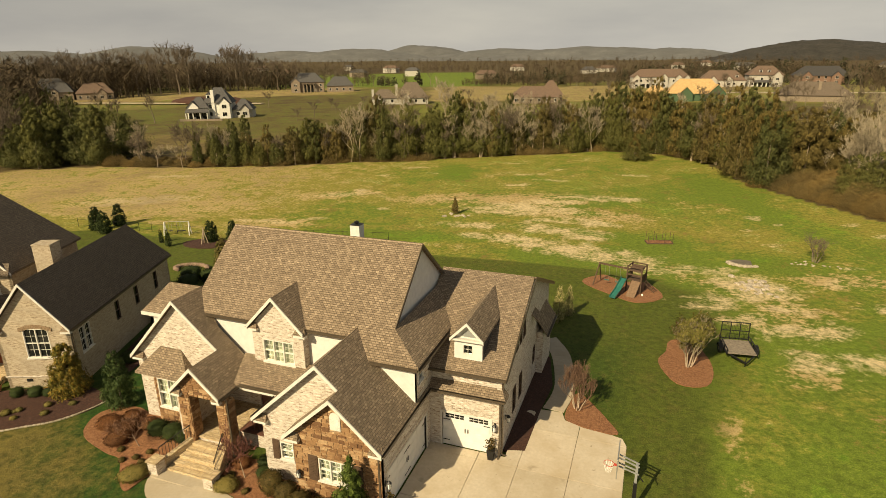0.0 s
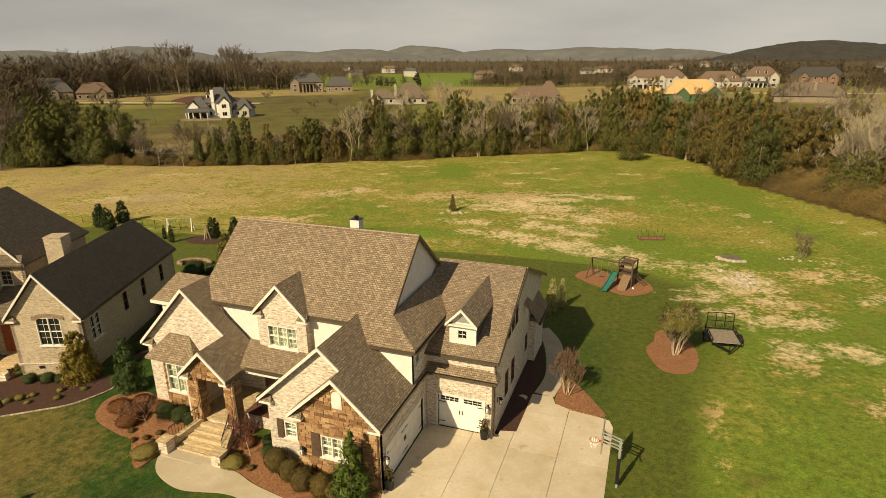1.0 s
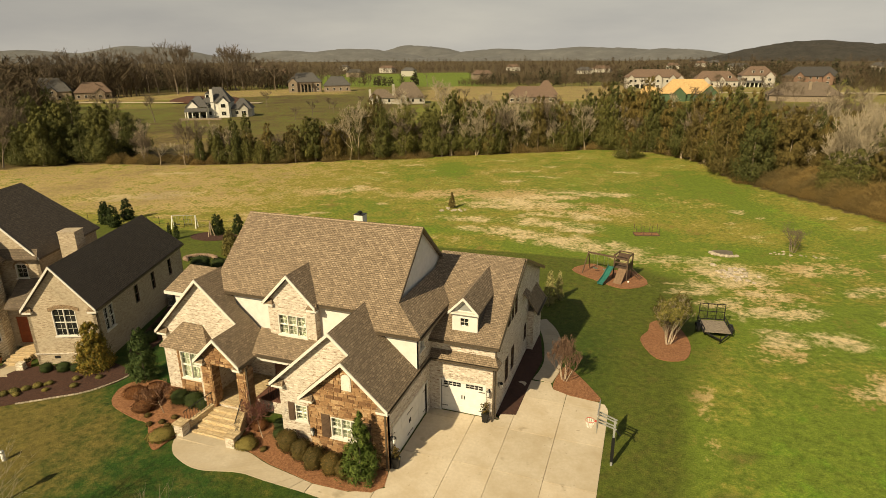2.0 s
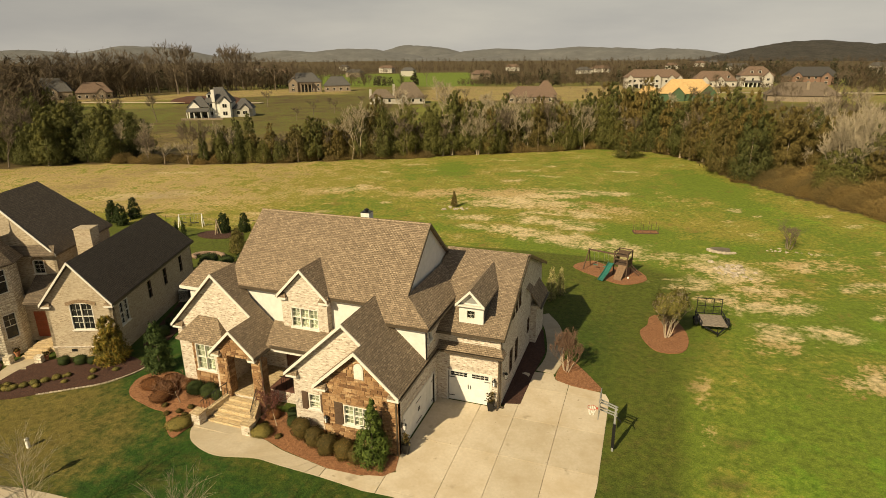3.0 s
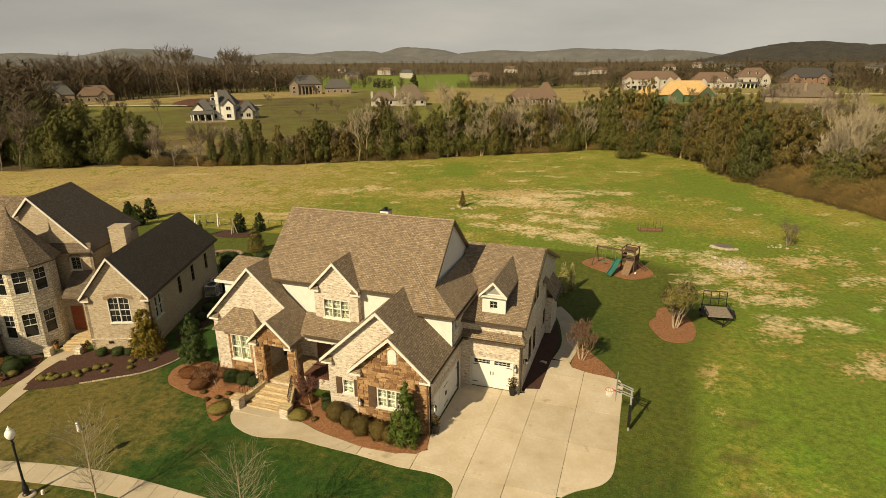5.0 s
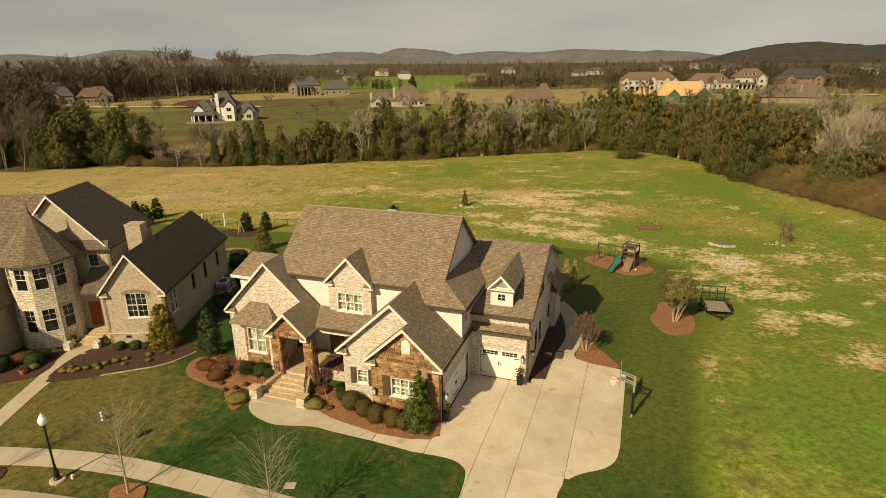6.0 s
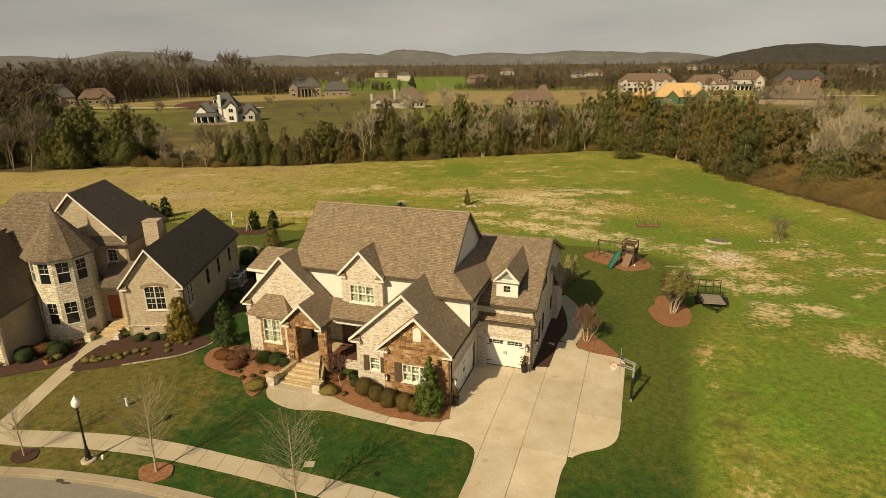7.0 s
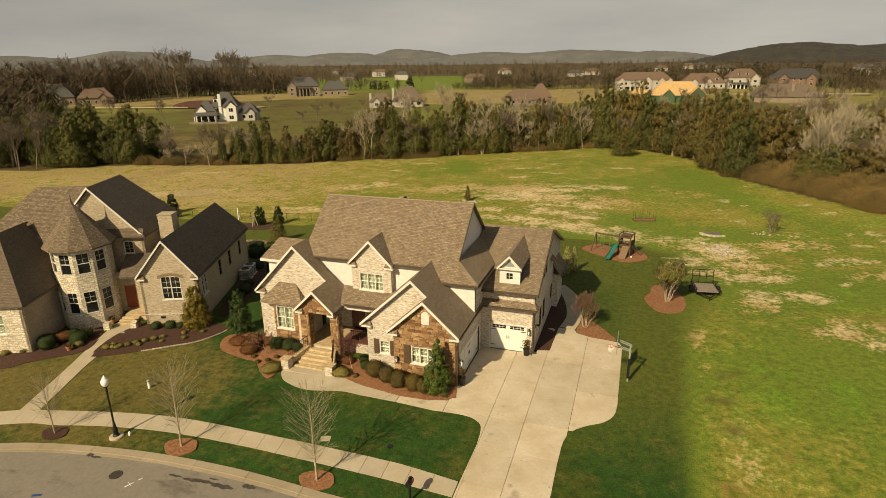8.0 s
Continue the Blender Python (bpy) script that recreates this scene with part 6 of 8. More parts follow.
def cedar(name, label, seed, hgt, wide, material, n=900, leaf=0.3, grp="", base=0.08, power=0.8, bark=None, lobed=300):
    """An irregular conifer: trunk and a crown of many small sprays in uneven tiers."""
    rnd = random.Random(seed)
    root = tree_root(name, label, "tree", grp)
    part("trunk", tube(B(), (0, 0, -0.2), (0, 0, hgt * 0.62), 0.024 * hgt, 0.01, 6), bark or M_BARK, root)
    lobes = []
    for _ in range(lobed):
        k = base + (0.97 - base) * (1 - rnd.random() ** 0.62)
        a = rnd.uniform(0, 6.2832)
        rr = wide * (1 - k) ** power * rnd.uniform(0.3, 0.82) * (0.75 if k < base + 0.08 else 1)
        lobes.append((rr * math.cos(a), rr * math.sin(a), k * hgt, (0.1 + 0.3 * (1 - k)) * wide * rnd.uniform(0.6, 1.25) * (34 / lobed) ** 0.33))
    pts, outs = [], []
    for _ in range(n):
        x, y, z, r = rnd.choice(lobes)
        d = Vector((rnd.gauss(0, 1), rnd.gauss(0, 1), rnd.gauss(0, 1))).normalized()
        q = d * r * rnd.uniform(0.5, 1.08)
        pts.append((x + q.x, y + q.y, max(hgt * base * 0.55 + 0.05, z + q.z * 1.3)))
        outs.append((d + Vector((x, y, 0)).normalized() * 0.5 if x or y else d).normalized())
    leaf_mesh("crown", *sprays(pts, outs, leaf * 1.25, rnd, 0.2, 1.1), material, root)
    return root


def shrub(name, label, seed, rx, ry, hgt, material, n=420, leaf=0.07, grp="", flat_top=False, category="shrub"):
    rnd = random.Random(seed)
    root = group(name, label, category, grp=grp)
    bm = B()
    bmesh.ops.create_icosphere(bm, subdivisions=3, radius=1.0)
    for v in bm.verts:
        k = 1 + 0.12 * noise.noise(v.co * 2.3 + Vector((seed, 0, 0)))
        z = v.co.z if not flat_top else math.copysign(abs(v.co.z) ** 0.6, v.co.z)
        v.co = Vector((v.co.x * rx * 0.86 * k, v.co.y * ry * 0.86 * k, max(-0.12, hgt * 0.5 + z * hgt * 0.45 * k)))
    part("core", bm, material, root, smooth=True)
    pts, outs = [], []
    for _ in range(n * 2):
        d = Vector((rnd.gauss(0, 1), rnd.gauss(0, 1), rnd.gauss(0, 1))).normalized()
        k = rnd.uniform(0.84, 1.08) * (1 + 0.12 * noise.noise(d * 2.3 + Vector((seed, 0, 0))))
        z = d.z if not flat_top else math.copysign(abs(d.z) ** 0.6, d.z)
        pts.append((d.x * rx * k, d.y * ry * k, max(0.03, hgt * 0.5 + z * hgt * 0.5 * k)))
        outs.append(d)
    leaf_mesh("foliage", *sprays(pts, outs, leaf, rnd, 0.45, 0.3), material, root)
    return root


def put(ob, x, y, scale=1.0, turn=0.0, lift=0.0, tall=1.0):
    ob.scale = (scale, scale, scale * tall)
    ob.location = (x, y, height(x, y) + rough_far(x, y) + lift)
    ob.rotation_euler = (0, 0, turn)
    return ob


def again(src, x, y, scale=1.0, turn=0.0, tall=1.0, lift=0.0):
    ob = copy_thing(src, pose(x, y, height(x, y) + rough_far(x, y) + lift, 0, 0, math.degrees(turn)))
    ob.scale = (scale, scale, scale * tall)
    return ob


R = random.Random(11)
# tree line behind the field
CED = [cedar("cedar", lab, 100 + i, h * 1.2, w * 1.25, m, 9000, 0.2, "tree line", b, pw * 0.75, M_BARK_PALE, 120) for i, (lab, h, w, m, pw, b) in enumerate((
    ("dark green cedar at the field edge", 9.5, 3.6, M_CEDAR, 0.5, 0.1), ("dark green slender cedar", 10.5, 3.0, M_CEDAR, 0.55, 0.12), ("broad dark green cedar", 8.0, 4.2, M_CEDAR, 0.42, 0.07),
    ("bronzed olive cedar at the field edge", 9.0, 3.5, M_CEDAR_BROWN, 0.48, 0.1), ("tall bronzed olive cedar", 10.5, 3.2, M_CEDAR_BROWN, 0.48, 0.14)))]
BARE = [bare_tree("bare_tree", lab, 200 + i, h * 1.35, 5, r * 1.3, tw, bk, (3, 4), 1, 0.1, 0.36, 0.25, 4, "bare trees", thin=0.035) for i, (lab, h, r, tw, bk) in enumerate((
    ("leafless grey-brown tree at the wood's edge", 9, 0.13, M_TWIG, M_BARK), ("leafless pale grey tree", 11, 0.15, M_TWIG_PALE, M_BARK_PALE), ("leafless tall brown tree", 12, 0.16, M_TWIG, M_BARK), ("leafless bushy pale tree", 7, 0.1, M_TWIG_PALE, M_BARK_PALE)))]


def thicket(seed, wide, hgt, n):
    """A tangle of thin upright stems."""
    rnd = random.Random(seed)
    root = group("brush_thicket", "tangled brown winter brush at the wood's edge", "brush", grp="brush")
    v, f = [], []
    for _ in range(n):
        a, k = rnd.uniform(0, 6.2832), wide * math.sqrt(rnd.random())
        dome = 1 - 0.75 * (k / wide) ** 2
        p = Vector((k * math.cos(a), k * math.sin(a), -0.1 + hgt * 0.85 * rnd.random() ** 0.7 * dome))
        d = Vector((rnd.gauss(0, 0.8) + 0.3 * math.cos(a), rnd.gauss(0, 0.8) + 0.3 * math.sin(a), rnd.uniform(0.3, 1.2))) * hgt * rnd.uniform(0.05, 0.15)
        s = d.cross(Vector((rnd.gauss(0, 1), rnd.gauss(0, 1), 0.1))).normalized() * rnd.uniform(0.008, 0.022)
        i = len(v)
        v += [p - s, p + s, p + d]
        f.append((i, i + 1, i + 2))
    raw("tangle", v, f, M_BRUSH, root)
    return root


BRUSH = [thicket(300, 2.1, 2.1, 8000), thicket(301, 1.9, 2.7, 8000)]
first = {}


def plant(src, x, y, s, tall=1.0):
    if src.name not in first:
        first[src.name] = 1
        put(src, x, y, s, R.uniform(0, 6.28), 0, tall)
    else:
        again(src, x, y, s, R.uniform(0, 6.28), tall)


def edge_at(x):
    for (a, p), (b, q) in zip(WOOD_EDGE, WOOD_EDGE[1:]):
        if a <= x <= b:
            return p + (q - p) * (x - a) / (b - a)
    return 60.0


# share of cedars, size of cedars, share of bare trees, by stretch of the field edge
EDGE_MIX = ((-110, -91, 0.0, 0.6, 0.3), (-91, -70, 0.9, 0.7, 0.6), (-70, -60, 0.8, 0.86, 1.0), (-60, -47, 0.8, 1.0, 1.2), (-47, -43.5, 0.35, 0.9, 0.9), (-43.5, -26, 0.9, 1.08, 0.8), (-26, -18, 0.6, 1.0, 1.4), (-18, -12, 0.75, 1.08, 1.0), (-12, -4, 0.55, 1.05, 1.4), (-4, 24, 1.0, 1.12, 0.5))
x = -109.0
while x < 24:
    y = edge_at(x)
    share, size, bare = next((s, z, b) for a, e, s, z, b in EDGE_MIX if a <= x < e)
    for row in range(3):
        px, py = x + R.uniform(-1.0, 1.0), y + 1.4 + row * 3.0 + R.uniform(-1.0, 1.0)
        if R.random() < share * (1 if row else 0.9):
            low = 0.9 if x > -4 else 0.6
            plant(R.choice(CED[:3] if R.random() < 0.7 else CED[3:]), px, py, R.uniform(low, 1.08) * size * 0.86, R.uniform(1.0, 1.38))
    for row in range(2):
        if R.random() < bare * 0.8:
            plant(BARE[R.choice((0, 0, 1, 1, 2, 3))], x + R.uniform(-1.3, 1.3), y + R.uniform(-0.4, 6.0), R.uniform(0.6, 1.08) * (0.75 if x < -60 else 1.0))
    plant(R.choice(BRUSH), x + R.uniform(-1.2, 1.2), y + R.uniform(0.4, 4), R.uniform(0.7, 1.2))
    x += 2.2
R = random.Random(23)
# right-hand wood: bronzed cedars at its corner, then brush with pale bare trees behind
for i in range(26):
    k = i / 25
    bx, by = 20 + 20 * k, 92 - 37 * k
    for row in range(4):
        px, py = bx + 1.6 + row * 4.0 + R.uniform(-1.3, 1.3), by + 1.6 + row * 3.2 + R.uniform(-1.5, 1.5)
        kk = R.random()
        if row == 0:
            if k < 0.4:
                plant(R.choice(CED), px + 1, py + 1.5, R.uniform(0.8, 1.02), R.uniform(0.95, 1.25))
        elif kk < (0.75 if k < 0.42 else 0.12):
            plant(R.choice(CED), px, py, R.uniform(0.8, 1.0))
        else:
            plant(BARE[R.choice((1, 3, 1, 0))], px, py, R.uniform(0.75, 1.1))
        for _ in range(2):
            plant(R.choice(BRUSH), px + R.uniform(-2.0, 2.0), py + R.uniform(-1.8, 1.8), R.uniform(1.1, 1.8))
for i in range(24):
    k = 0.28 + 0.72 * i / 23
    plant(R.choice(BRUSH), 19.6 + 20 * k + R.uniform(-0.6, 0.6), 90.5 - 37 * k + R.uniform(-0.6, 0.6), R.uniform(0.7, 1.15))
for x, y, s, c in ((33.4, 70.0, 0.74, 2), (35.6, 68.6, 0.8, 2), (38.0, 67.6, 0.72, 3), (40.2, 65.5, 0.74, 3)):
    plant(CED[c], x, y, s)
plant(CED[2], 2.48, 103.5, 0.72, 0.84)
plant(CED[3], 2.2, 103.9, 0.5, 0.9)
# left-hand dark clump and woods
for i in range(62):
    x = R.uniform(-165, -111)
    y = edge_at(x) + R.uniform(1, 22)
    plant(R.choice(CED[:3]) if R.random() < (0.8 if x > -128 else 0.45) else BARE[R.choice((0, 2))], x, y, R.uniform(0.85, 1.2))
for i in range(30):
    x = R.uniform(-290, -165)
    plant(BARE[R.choice((0, 2))] if R.random() < 0.8 else CED[0], x, R.uniform(60, 150) + (x + 165) * -0.3, R.uniform(0.9, 1.2))
for x, y, s in ((-92, 76.5, 0.85), (-93.5, 77.5, 0.7), (-101, 73, 0.65), (-105, 75, 0.5)):
    plant(BARE[2], x, y, s)
for i in range(22):
    x = R.uniform(-112, -72)
    plant(R.choice(BRUSH), x, edge_at(x) + R.uniform(1, 9), R.uniform(0.5, 0.9))
# bare trees scattered behind the tree line
for i in range(30):
    x, y = R.uniform(-70, 90), R.uniform(122, 175)
    plant(R.choice(BARE), x, y, R.uniform(0.6, 0.95))
for i in range(40):
    x = R.uniform(24, 110)
    plant(R.choice(BARE), x, R.uniform(95, 230), R.uniform(0.7, 1.0))
for x, y, s in ((-56, 150, 1.35), (-75, 160, 1.1), (-30, 140, 1.0), (-230, 330, 1.8), (-255, 345, 1.9), (-205, 350, 1.6), (-290, 330, 1.5), (-345, 300, 1.5), (-175, 445, 1.5)):
    plant(BARE[1 if y < 200 else 2], x, y, s)


def far_xy(bearing, dist):
    """A place by its bearing (degrees to the left of the y axis) and distance from the street corner."""
    a = radians(bearing)
    return 6.6 - dist * math.sin(a), -32.0 + dist * math.cos(a)


FAR_BARE = bare_tree("far_bare_tree", "tall leafless tree standing above the far woods", 207, 27, 5, 0.4, M_TWIG, M_BARK, (3, 4), 1, 0.1, 0.36, 0.3, 4, "far bare trees", thin=0.07)
put(FAR_BARE, *far_xy(43.0, 455), 1.75)
for b, d, s in ((42.2, 470, 1.22), (46.2, 450, 1.05), (47.5, 470, 1.15), (50.0, 470, 1.1), (51.0, 480, 1.0), (52.4, 470, 1.05), (38.2, 480, 1.15), (38.9, 490, 1.2), (37.6, 500, 1.1), (44.5, 465, 1.0), (45.2, 490, 1.05), (40.4, 500, 0.9), (49.0, 470, 0.95), (36.2, 510, 0.9), (55.4, 440, 0.95), (34.8, 520, 0.8), (41.3, 480, 0.85)):
    again(FAR_BARE, *far_xy(b, d), s * 1.4, b)
for i in range(40):
    again(FAR_BARE, *far_xy(R.uniform(-16, 40), R.uniform(230, 340)), R.uniform(0.24, 0.42), R.uniform(0, 6))
for i in range(22):
    again(FAR_BARE, *far_xy(R.uniform(-19, 12), R.uniform(330, 480)), R.uniform(0.35, 0.55), R.uniform(0, 6))
for b, d, s in ((31.4, 505, 0.6), (30.6, 512, 0.55), (29.4, 515, 0.6), (27.6, 520, 0.5), (26.2, 516, 0.5), (25.3, 520, 0.45)):
    again(FAR_BARE, *far_xy(b, d), s, b)


# far woods, tree by tree, joined belt by belt
def far_hardwood(v, f, rnd, x, y, z, hgt):
    """A leafless far tree: a stem and a fan of rising twigs."""
    def blade(p, q, w):
        a = rnd.uniform(0, 3.1416)
        dx, dy = math.cos(a) * w, math.sin(a) * w
        i = len(v)
        v.extend([(p[0] - dx, p[1] - dy, p[2]), (p[0] + dx, p[1] + dy, p[2]), (q[0] + dx * 0.3, q[1] + dy * 0.3, q[2]), (q[0] - dx * 0.3, q[1] - dy * 0.3, q[2])])
        f.append((i, i + 1, i + 2, i + 3))

    blade((x, y, z - 0.5), (x, y, z + hgt * 0.8), hgt * 0.016)
    for _ in range(34):
        k = rnd.uniform(0.15, 0.85)
        a = rnd.uniform(0, 6.2832)
        reach = hgt * rnd.uniform(0.12, 0.34) * (1.15 - 0.6 * k)
        p = (x + rnd.gauss(0, 0.07) * hgt, y + rnd.gauss(0, 0.07) * hgt, z + k * hgt)
        blade(p, (p[0] + reach * math.cos(a), p[1] + reach * math.sin(a), p[2] + hgt * rnd.uniform(0.08, 0.3) * (1.2 - k)), hgt * rnd.uniform(0.008, 0.018))


def far_evergreen(v, f, rnd, x, y, z, hgt):
    for _ in range(42):
        k = 1 - rnd.random() ** 0.6
        a, r = rnd.uniform(0, 6.2832), hgt * 0.3 * (1 - k) ** 0.6 * rnd.uniform(0.3, 1.0)
        p = Vector((x + r * math.cos(a), y + r * math.sin(a), z + hgt * (0.06 + 0.9 * k)))
        s = hgt * rnd.uniform(0.05, 0.1)
        t = Vector((rnd.gauss(0, 1), rnd.gauss(0, 1), rnd.gauss(0, 1))).normalized()
        u = t.orthogonal().normalized()
        i = len(v)
        v.extend([tuple(p - t * s), tuple(p + u * s * 0.8), tuple(p + t * s), tuple(p - u * s * 0.8)])
        f.append((i, i + 1, i + 2, i + 3))


def far_belt(label, belts, material, seed, kind=far_hardwood):
    """belts: first and last bearing, near and far edge, number of trees, usual height."""
    rnd = random.Random(seed)
    v, f = [], []
    for b0, b1, d0, d1, n, hh in belts:
        for _ in range(n):
            x, y = far_xy(rnd.uniform(b0, b1), d0 + (d1 - d0) * rnd.random() ** 1.3)
            k = 0.85 + 0.5 * noise.noise((x * 0.03, y * 0.03, seed))
            kind(v, f, rnd, x, y, height(x, y) + rough_far(x, y), hh * k * rnd.uniform(0.75, 1.2))
    ob = raw("far_woods", v, f, material, None, label)
    return tagged(ob, "", "woods", "", "stuff")


M_FARWOOD = leafy("distant_bare_woods", (0.05, 0.04, 0.03), (0.07, 0.056, 0.042), (0.1, 0.082, 0.062))
M_FARBROWN_WOOD = leafy("middle_bare_woods", (0.045, 0.034, 0.022), (0.075, 0.057, 0.037), (0.115, 0.09, 0.06))
M_FARGREEN = leafy("distant_evergreens", (0.035, 0.036, 0.018), (0.05, 0.048, 0.026), (0.068, 0.062, 0.036))
far_belt("dense leafless brown woods beyond the fields", [(33, 46, 470, 640, 420, 19), (46, 56, 440, 600, 420, 25), (53, 62, 330, 470, 300, 23), (54.5, 66, 215, 330, 160, 17), (24.5, 34, 515, 545, 80, 9.5), (15, 18, 505, 560, 70, 7), (2, 16, 505, 640, 260, 11.5),
          (-22, 3, 505, 700, 520, 14.5), (-24, -14.5, 380, 505, 160, 12), (8, 13, 300, 320, 24, 5)], M_FARBROWN_WOOD, 1)
far_belt("dark evergreens among the far woods", [(33, 50, 500, 640, 90, 14), (2, 16, 520, 660, 60, 11), (-22, 2, 510, 720, 150, 14), (24, 26, 512, 524, 8, 8), (21.8, 22.3, 515, 520, 4, 11), (-20, -8, 470, 500, 26, 10), (54, 64, 230, 400, 60, 13)], M_FARGREEN, 2, far_evergreen)
far_belt("hazy far woods below the hills", [(-26, 17, 700, 900, 420, 15), (26, 64, 640, 900, 520, 15), (17, 27, 900, 960, 110, 12), (-26, 66, 1000, 1150, 460, 15), (-26, 66, 1400, 1600, 420, 17), (-26, 66, 1900, 2200, 420, 20)], M_FARWOOD, 3)
far_belt("single rounded bare tree on the green field's edge", [(23.2, 23.4, 500, 502, 3, 17)], M_FARBROWN_WOOD, 4)


# hills on the horizon; the farther ones carry their haze in their colour
def hill(label, bearing, far, wide, rise, material):
    """bearing: degrees to the left of the y axis."""
    a = radians(bearing)
    c = Vector((-math.sin(a) * far, math.cos(a) * far, 0))
    t = Vector((math.cos(a), math.sin(a), 0))
    o = Vector((-math.sin(a), math.cos(a), 0))
    bm = B()
    n, m = 60, 8
    rows = []
    for j in range(m + 1):
        v = -1 + 2 * j / m
        row = []
        for i in range(n + 1):
            u = -1 + 2 * i / n
            z = rise * math.cos(u * math.pi / 2) ** 1.6 * math.cos(v * math.pi / 2)
            z += z * 0.16 * noise.noise((u * 4 + bearing, v * 2, far * 0.01)) + min(1, z * 0.1) * 3.0 * noise.noise((u * 40, v * 9, bearing))
            p = c + t * (u * wide) + o * (v * 260)
            row.append(bm.verts.new((p.x, p.y, z - 6)))
        rows.append(row)
    for j in range(m):
        for i in range(n):
            bm.faces.new((rows[j][i], rows[j][i + 1], rows[j + 1][i + 1], rows[j + 1][i]))
    single("backdrop_hill", bm, material, label, "hill", "hills", "structure", True)


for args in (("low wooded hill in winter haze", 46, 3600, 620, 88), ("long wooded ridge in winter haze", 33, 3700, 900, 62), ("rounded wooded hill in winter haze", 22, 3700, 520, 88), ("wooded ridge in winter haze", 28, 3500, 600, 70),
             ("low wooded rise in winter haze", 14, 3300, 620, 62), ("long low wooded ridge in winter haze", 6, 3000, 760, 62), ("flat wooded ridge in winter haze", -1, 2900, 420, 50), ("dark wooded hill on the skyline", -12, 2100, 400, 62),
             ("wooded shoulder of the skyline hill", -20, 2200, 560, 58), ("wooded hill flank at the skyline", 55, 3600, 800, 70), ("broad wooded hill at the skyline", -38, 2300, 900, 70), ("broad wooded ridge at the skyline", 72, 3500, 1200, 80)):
    hill(*args, M_HILL_DARK if args[1] < -5 else M_HILL_HAZED)


# ---- street trees, shrubs and bed plants ----
def street_tree(seed, hgt):
    """A straight young trunk with a fan of fine rising branches."""
    rnd = random.Random(seed)
    root = group("street_tree", "young leafless street tree with fine twigs in a mulch ring", "tree", grp="street trees")
    part("trunk", tube(B(), (0, 0, -0.1), (0.05, 0.03, hgt * 0.95), 0.07, 0.012, 7), M_BARK_PALE, root)
    bm = B()
    for i in range(58):
        k = 0.26 + 0.68 * i / 57
        a = 2.4 * i + rnd.uniform(-0.4, 0.4)
        reach = hgt * (0.1 + 0.33 * math.sin(math.pi * min(1.0, (1.06 - k) * 1.15)) ** 0.8) * rnd.uniform(0.75, 1.1)
        p0 = Vector((0, 0, hgt * k))
        d = Vector((math.cos(a), math.sin(a), rnd.uniform(0.65, 1.1))).normalized()
        p1 = p0 + d * reach * 0.55
        d2 = (d + Vector((rnd.gauss(0, 0.12), rnd.gauss(0, 0.12), 0.3))).normalized()
        p2 = p1 + d2 * reach * 0.5
        tube(bm, p0, p1, 0.016 * (1.2 - k), 0.009, 4)
        tube(bm, p1, p2, 0.009, 0.004, 3)
        for _ in range(9):
            u = rnd.uniform(0.2, 1.0)
            q = p0.lerp(p1, u * 2) if u < 0.5 else p1.lerp(p2, u * 2 - 1)
            w = (d2 + Vector((rnd.gauss(0, 0.5), rnd.gauss(0, 0.5), rnd.gauss(0.1, 0.35)))).normalized() * rnd.uniform(0.25, 0.75)
            tube(bm, q, q + w, 0.0055, 0.003, 3)
    part("crown", bm, plain("street_tree_twigs", (0.27, 0.235, 0.155), 0.9, 0, 0.2, 6), root)
    return root


STREET = street_tree(41, 5.0)
put(STREET, -18.26, -16.15, 1.0, 0.4)
again(STREET, -8.73, -16.6, 1.02, 2.1)
again(STREET, -27.29, -17.2, 0.74, 4.0)
put(bare_tree("crape_myrtle", "leafless reddish crape myrtle with pale trunks in a straw bed", 52, 3.9, 5, 0.042, plain("reddish_twigs", (0.17, 0.1, 0.066), 0.9, 0, 0.2, 8), M_BARK_PALE, (3, 4), 6, 0.26, 0.34, 0.55, 5, thin=0.009), 3.3, 5.8)
put(bare_tree("island_shrub_tree", "multi-stemmed shrub with olive leaves and pale trunks", 59, 4.5, 5, 0.055, M_TWIG_PALE, M_BARK_PALE, (3, 4), 8, 0.3, 0.33, 0.4, 5, "", M_ISLAND, 0.085, 2, 0.01), 9.83, 13.7, 0.92, 0, 0, 1.15)
put(bare_tree("crape_myrtle", "low bare rusty shrub behind the island bed", 57, 2.2, 4, 0.03, M_RUST, M_BARK, (3, 4), 5, 0.4, 0.4, 0.2, 4, "", M_RUST, 0.08, 2), 10.0, 17.4)
put(bare_tree("ornamental_maple", "small bare purple-brown maple beside the porch", 54, 3.9, 5, 0.035, plain("purple_twigs", (0.16, 0.06, 0.045), 0.9, 0, 0.2, 8), M_BARK_PALE, (3, 4), 1, 0, 0.36, 0.25, 5, thin=0.011), -12.1, -5.7)
put(bare_tree("ornamental_cherry", "small bare pale sapling in the straw bed", 55, 3.0, 5, 0.035, plain("ruddy_twigs", (0.24, 0.13, 0.08), 0.9, 0, 0.2, 8), M_BARK_PALE, (3, 4), 1, 0, 0.4, 0.3, 5, thin=0.009), -19.7, -5.3)
put(bare_tree("field_shrub", "bare dark thorny bush on a rocky mound", 56, 3.6, 5, 0.045, M_TWIG, M_BARK, (2, 4), 4, 0.32, 0.36, 0.4, 4), 23.0, 41.3, 1.5, 0.8, 0, 0.75)
put(cedar("corner_conifer", "bright green layered conifer at the garage corner", 61, 4.2, 1.35, M_SPRUCE, 6500, 0.1, "", 0.03, 0.85, None, 110), -5.1, -7.1)
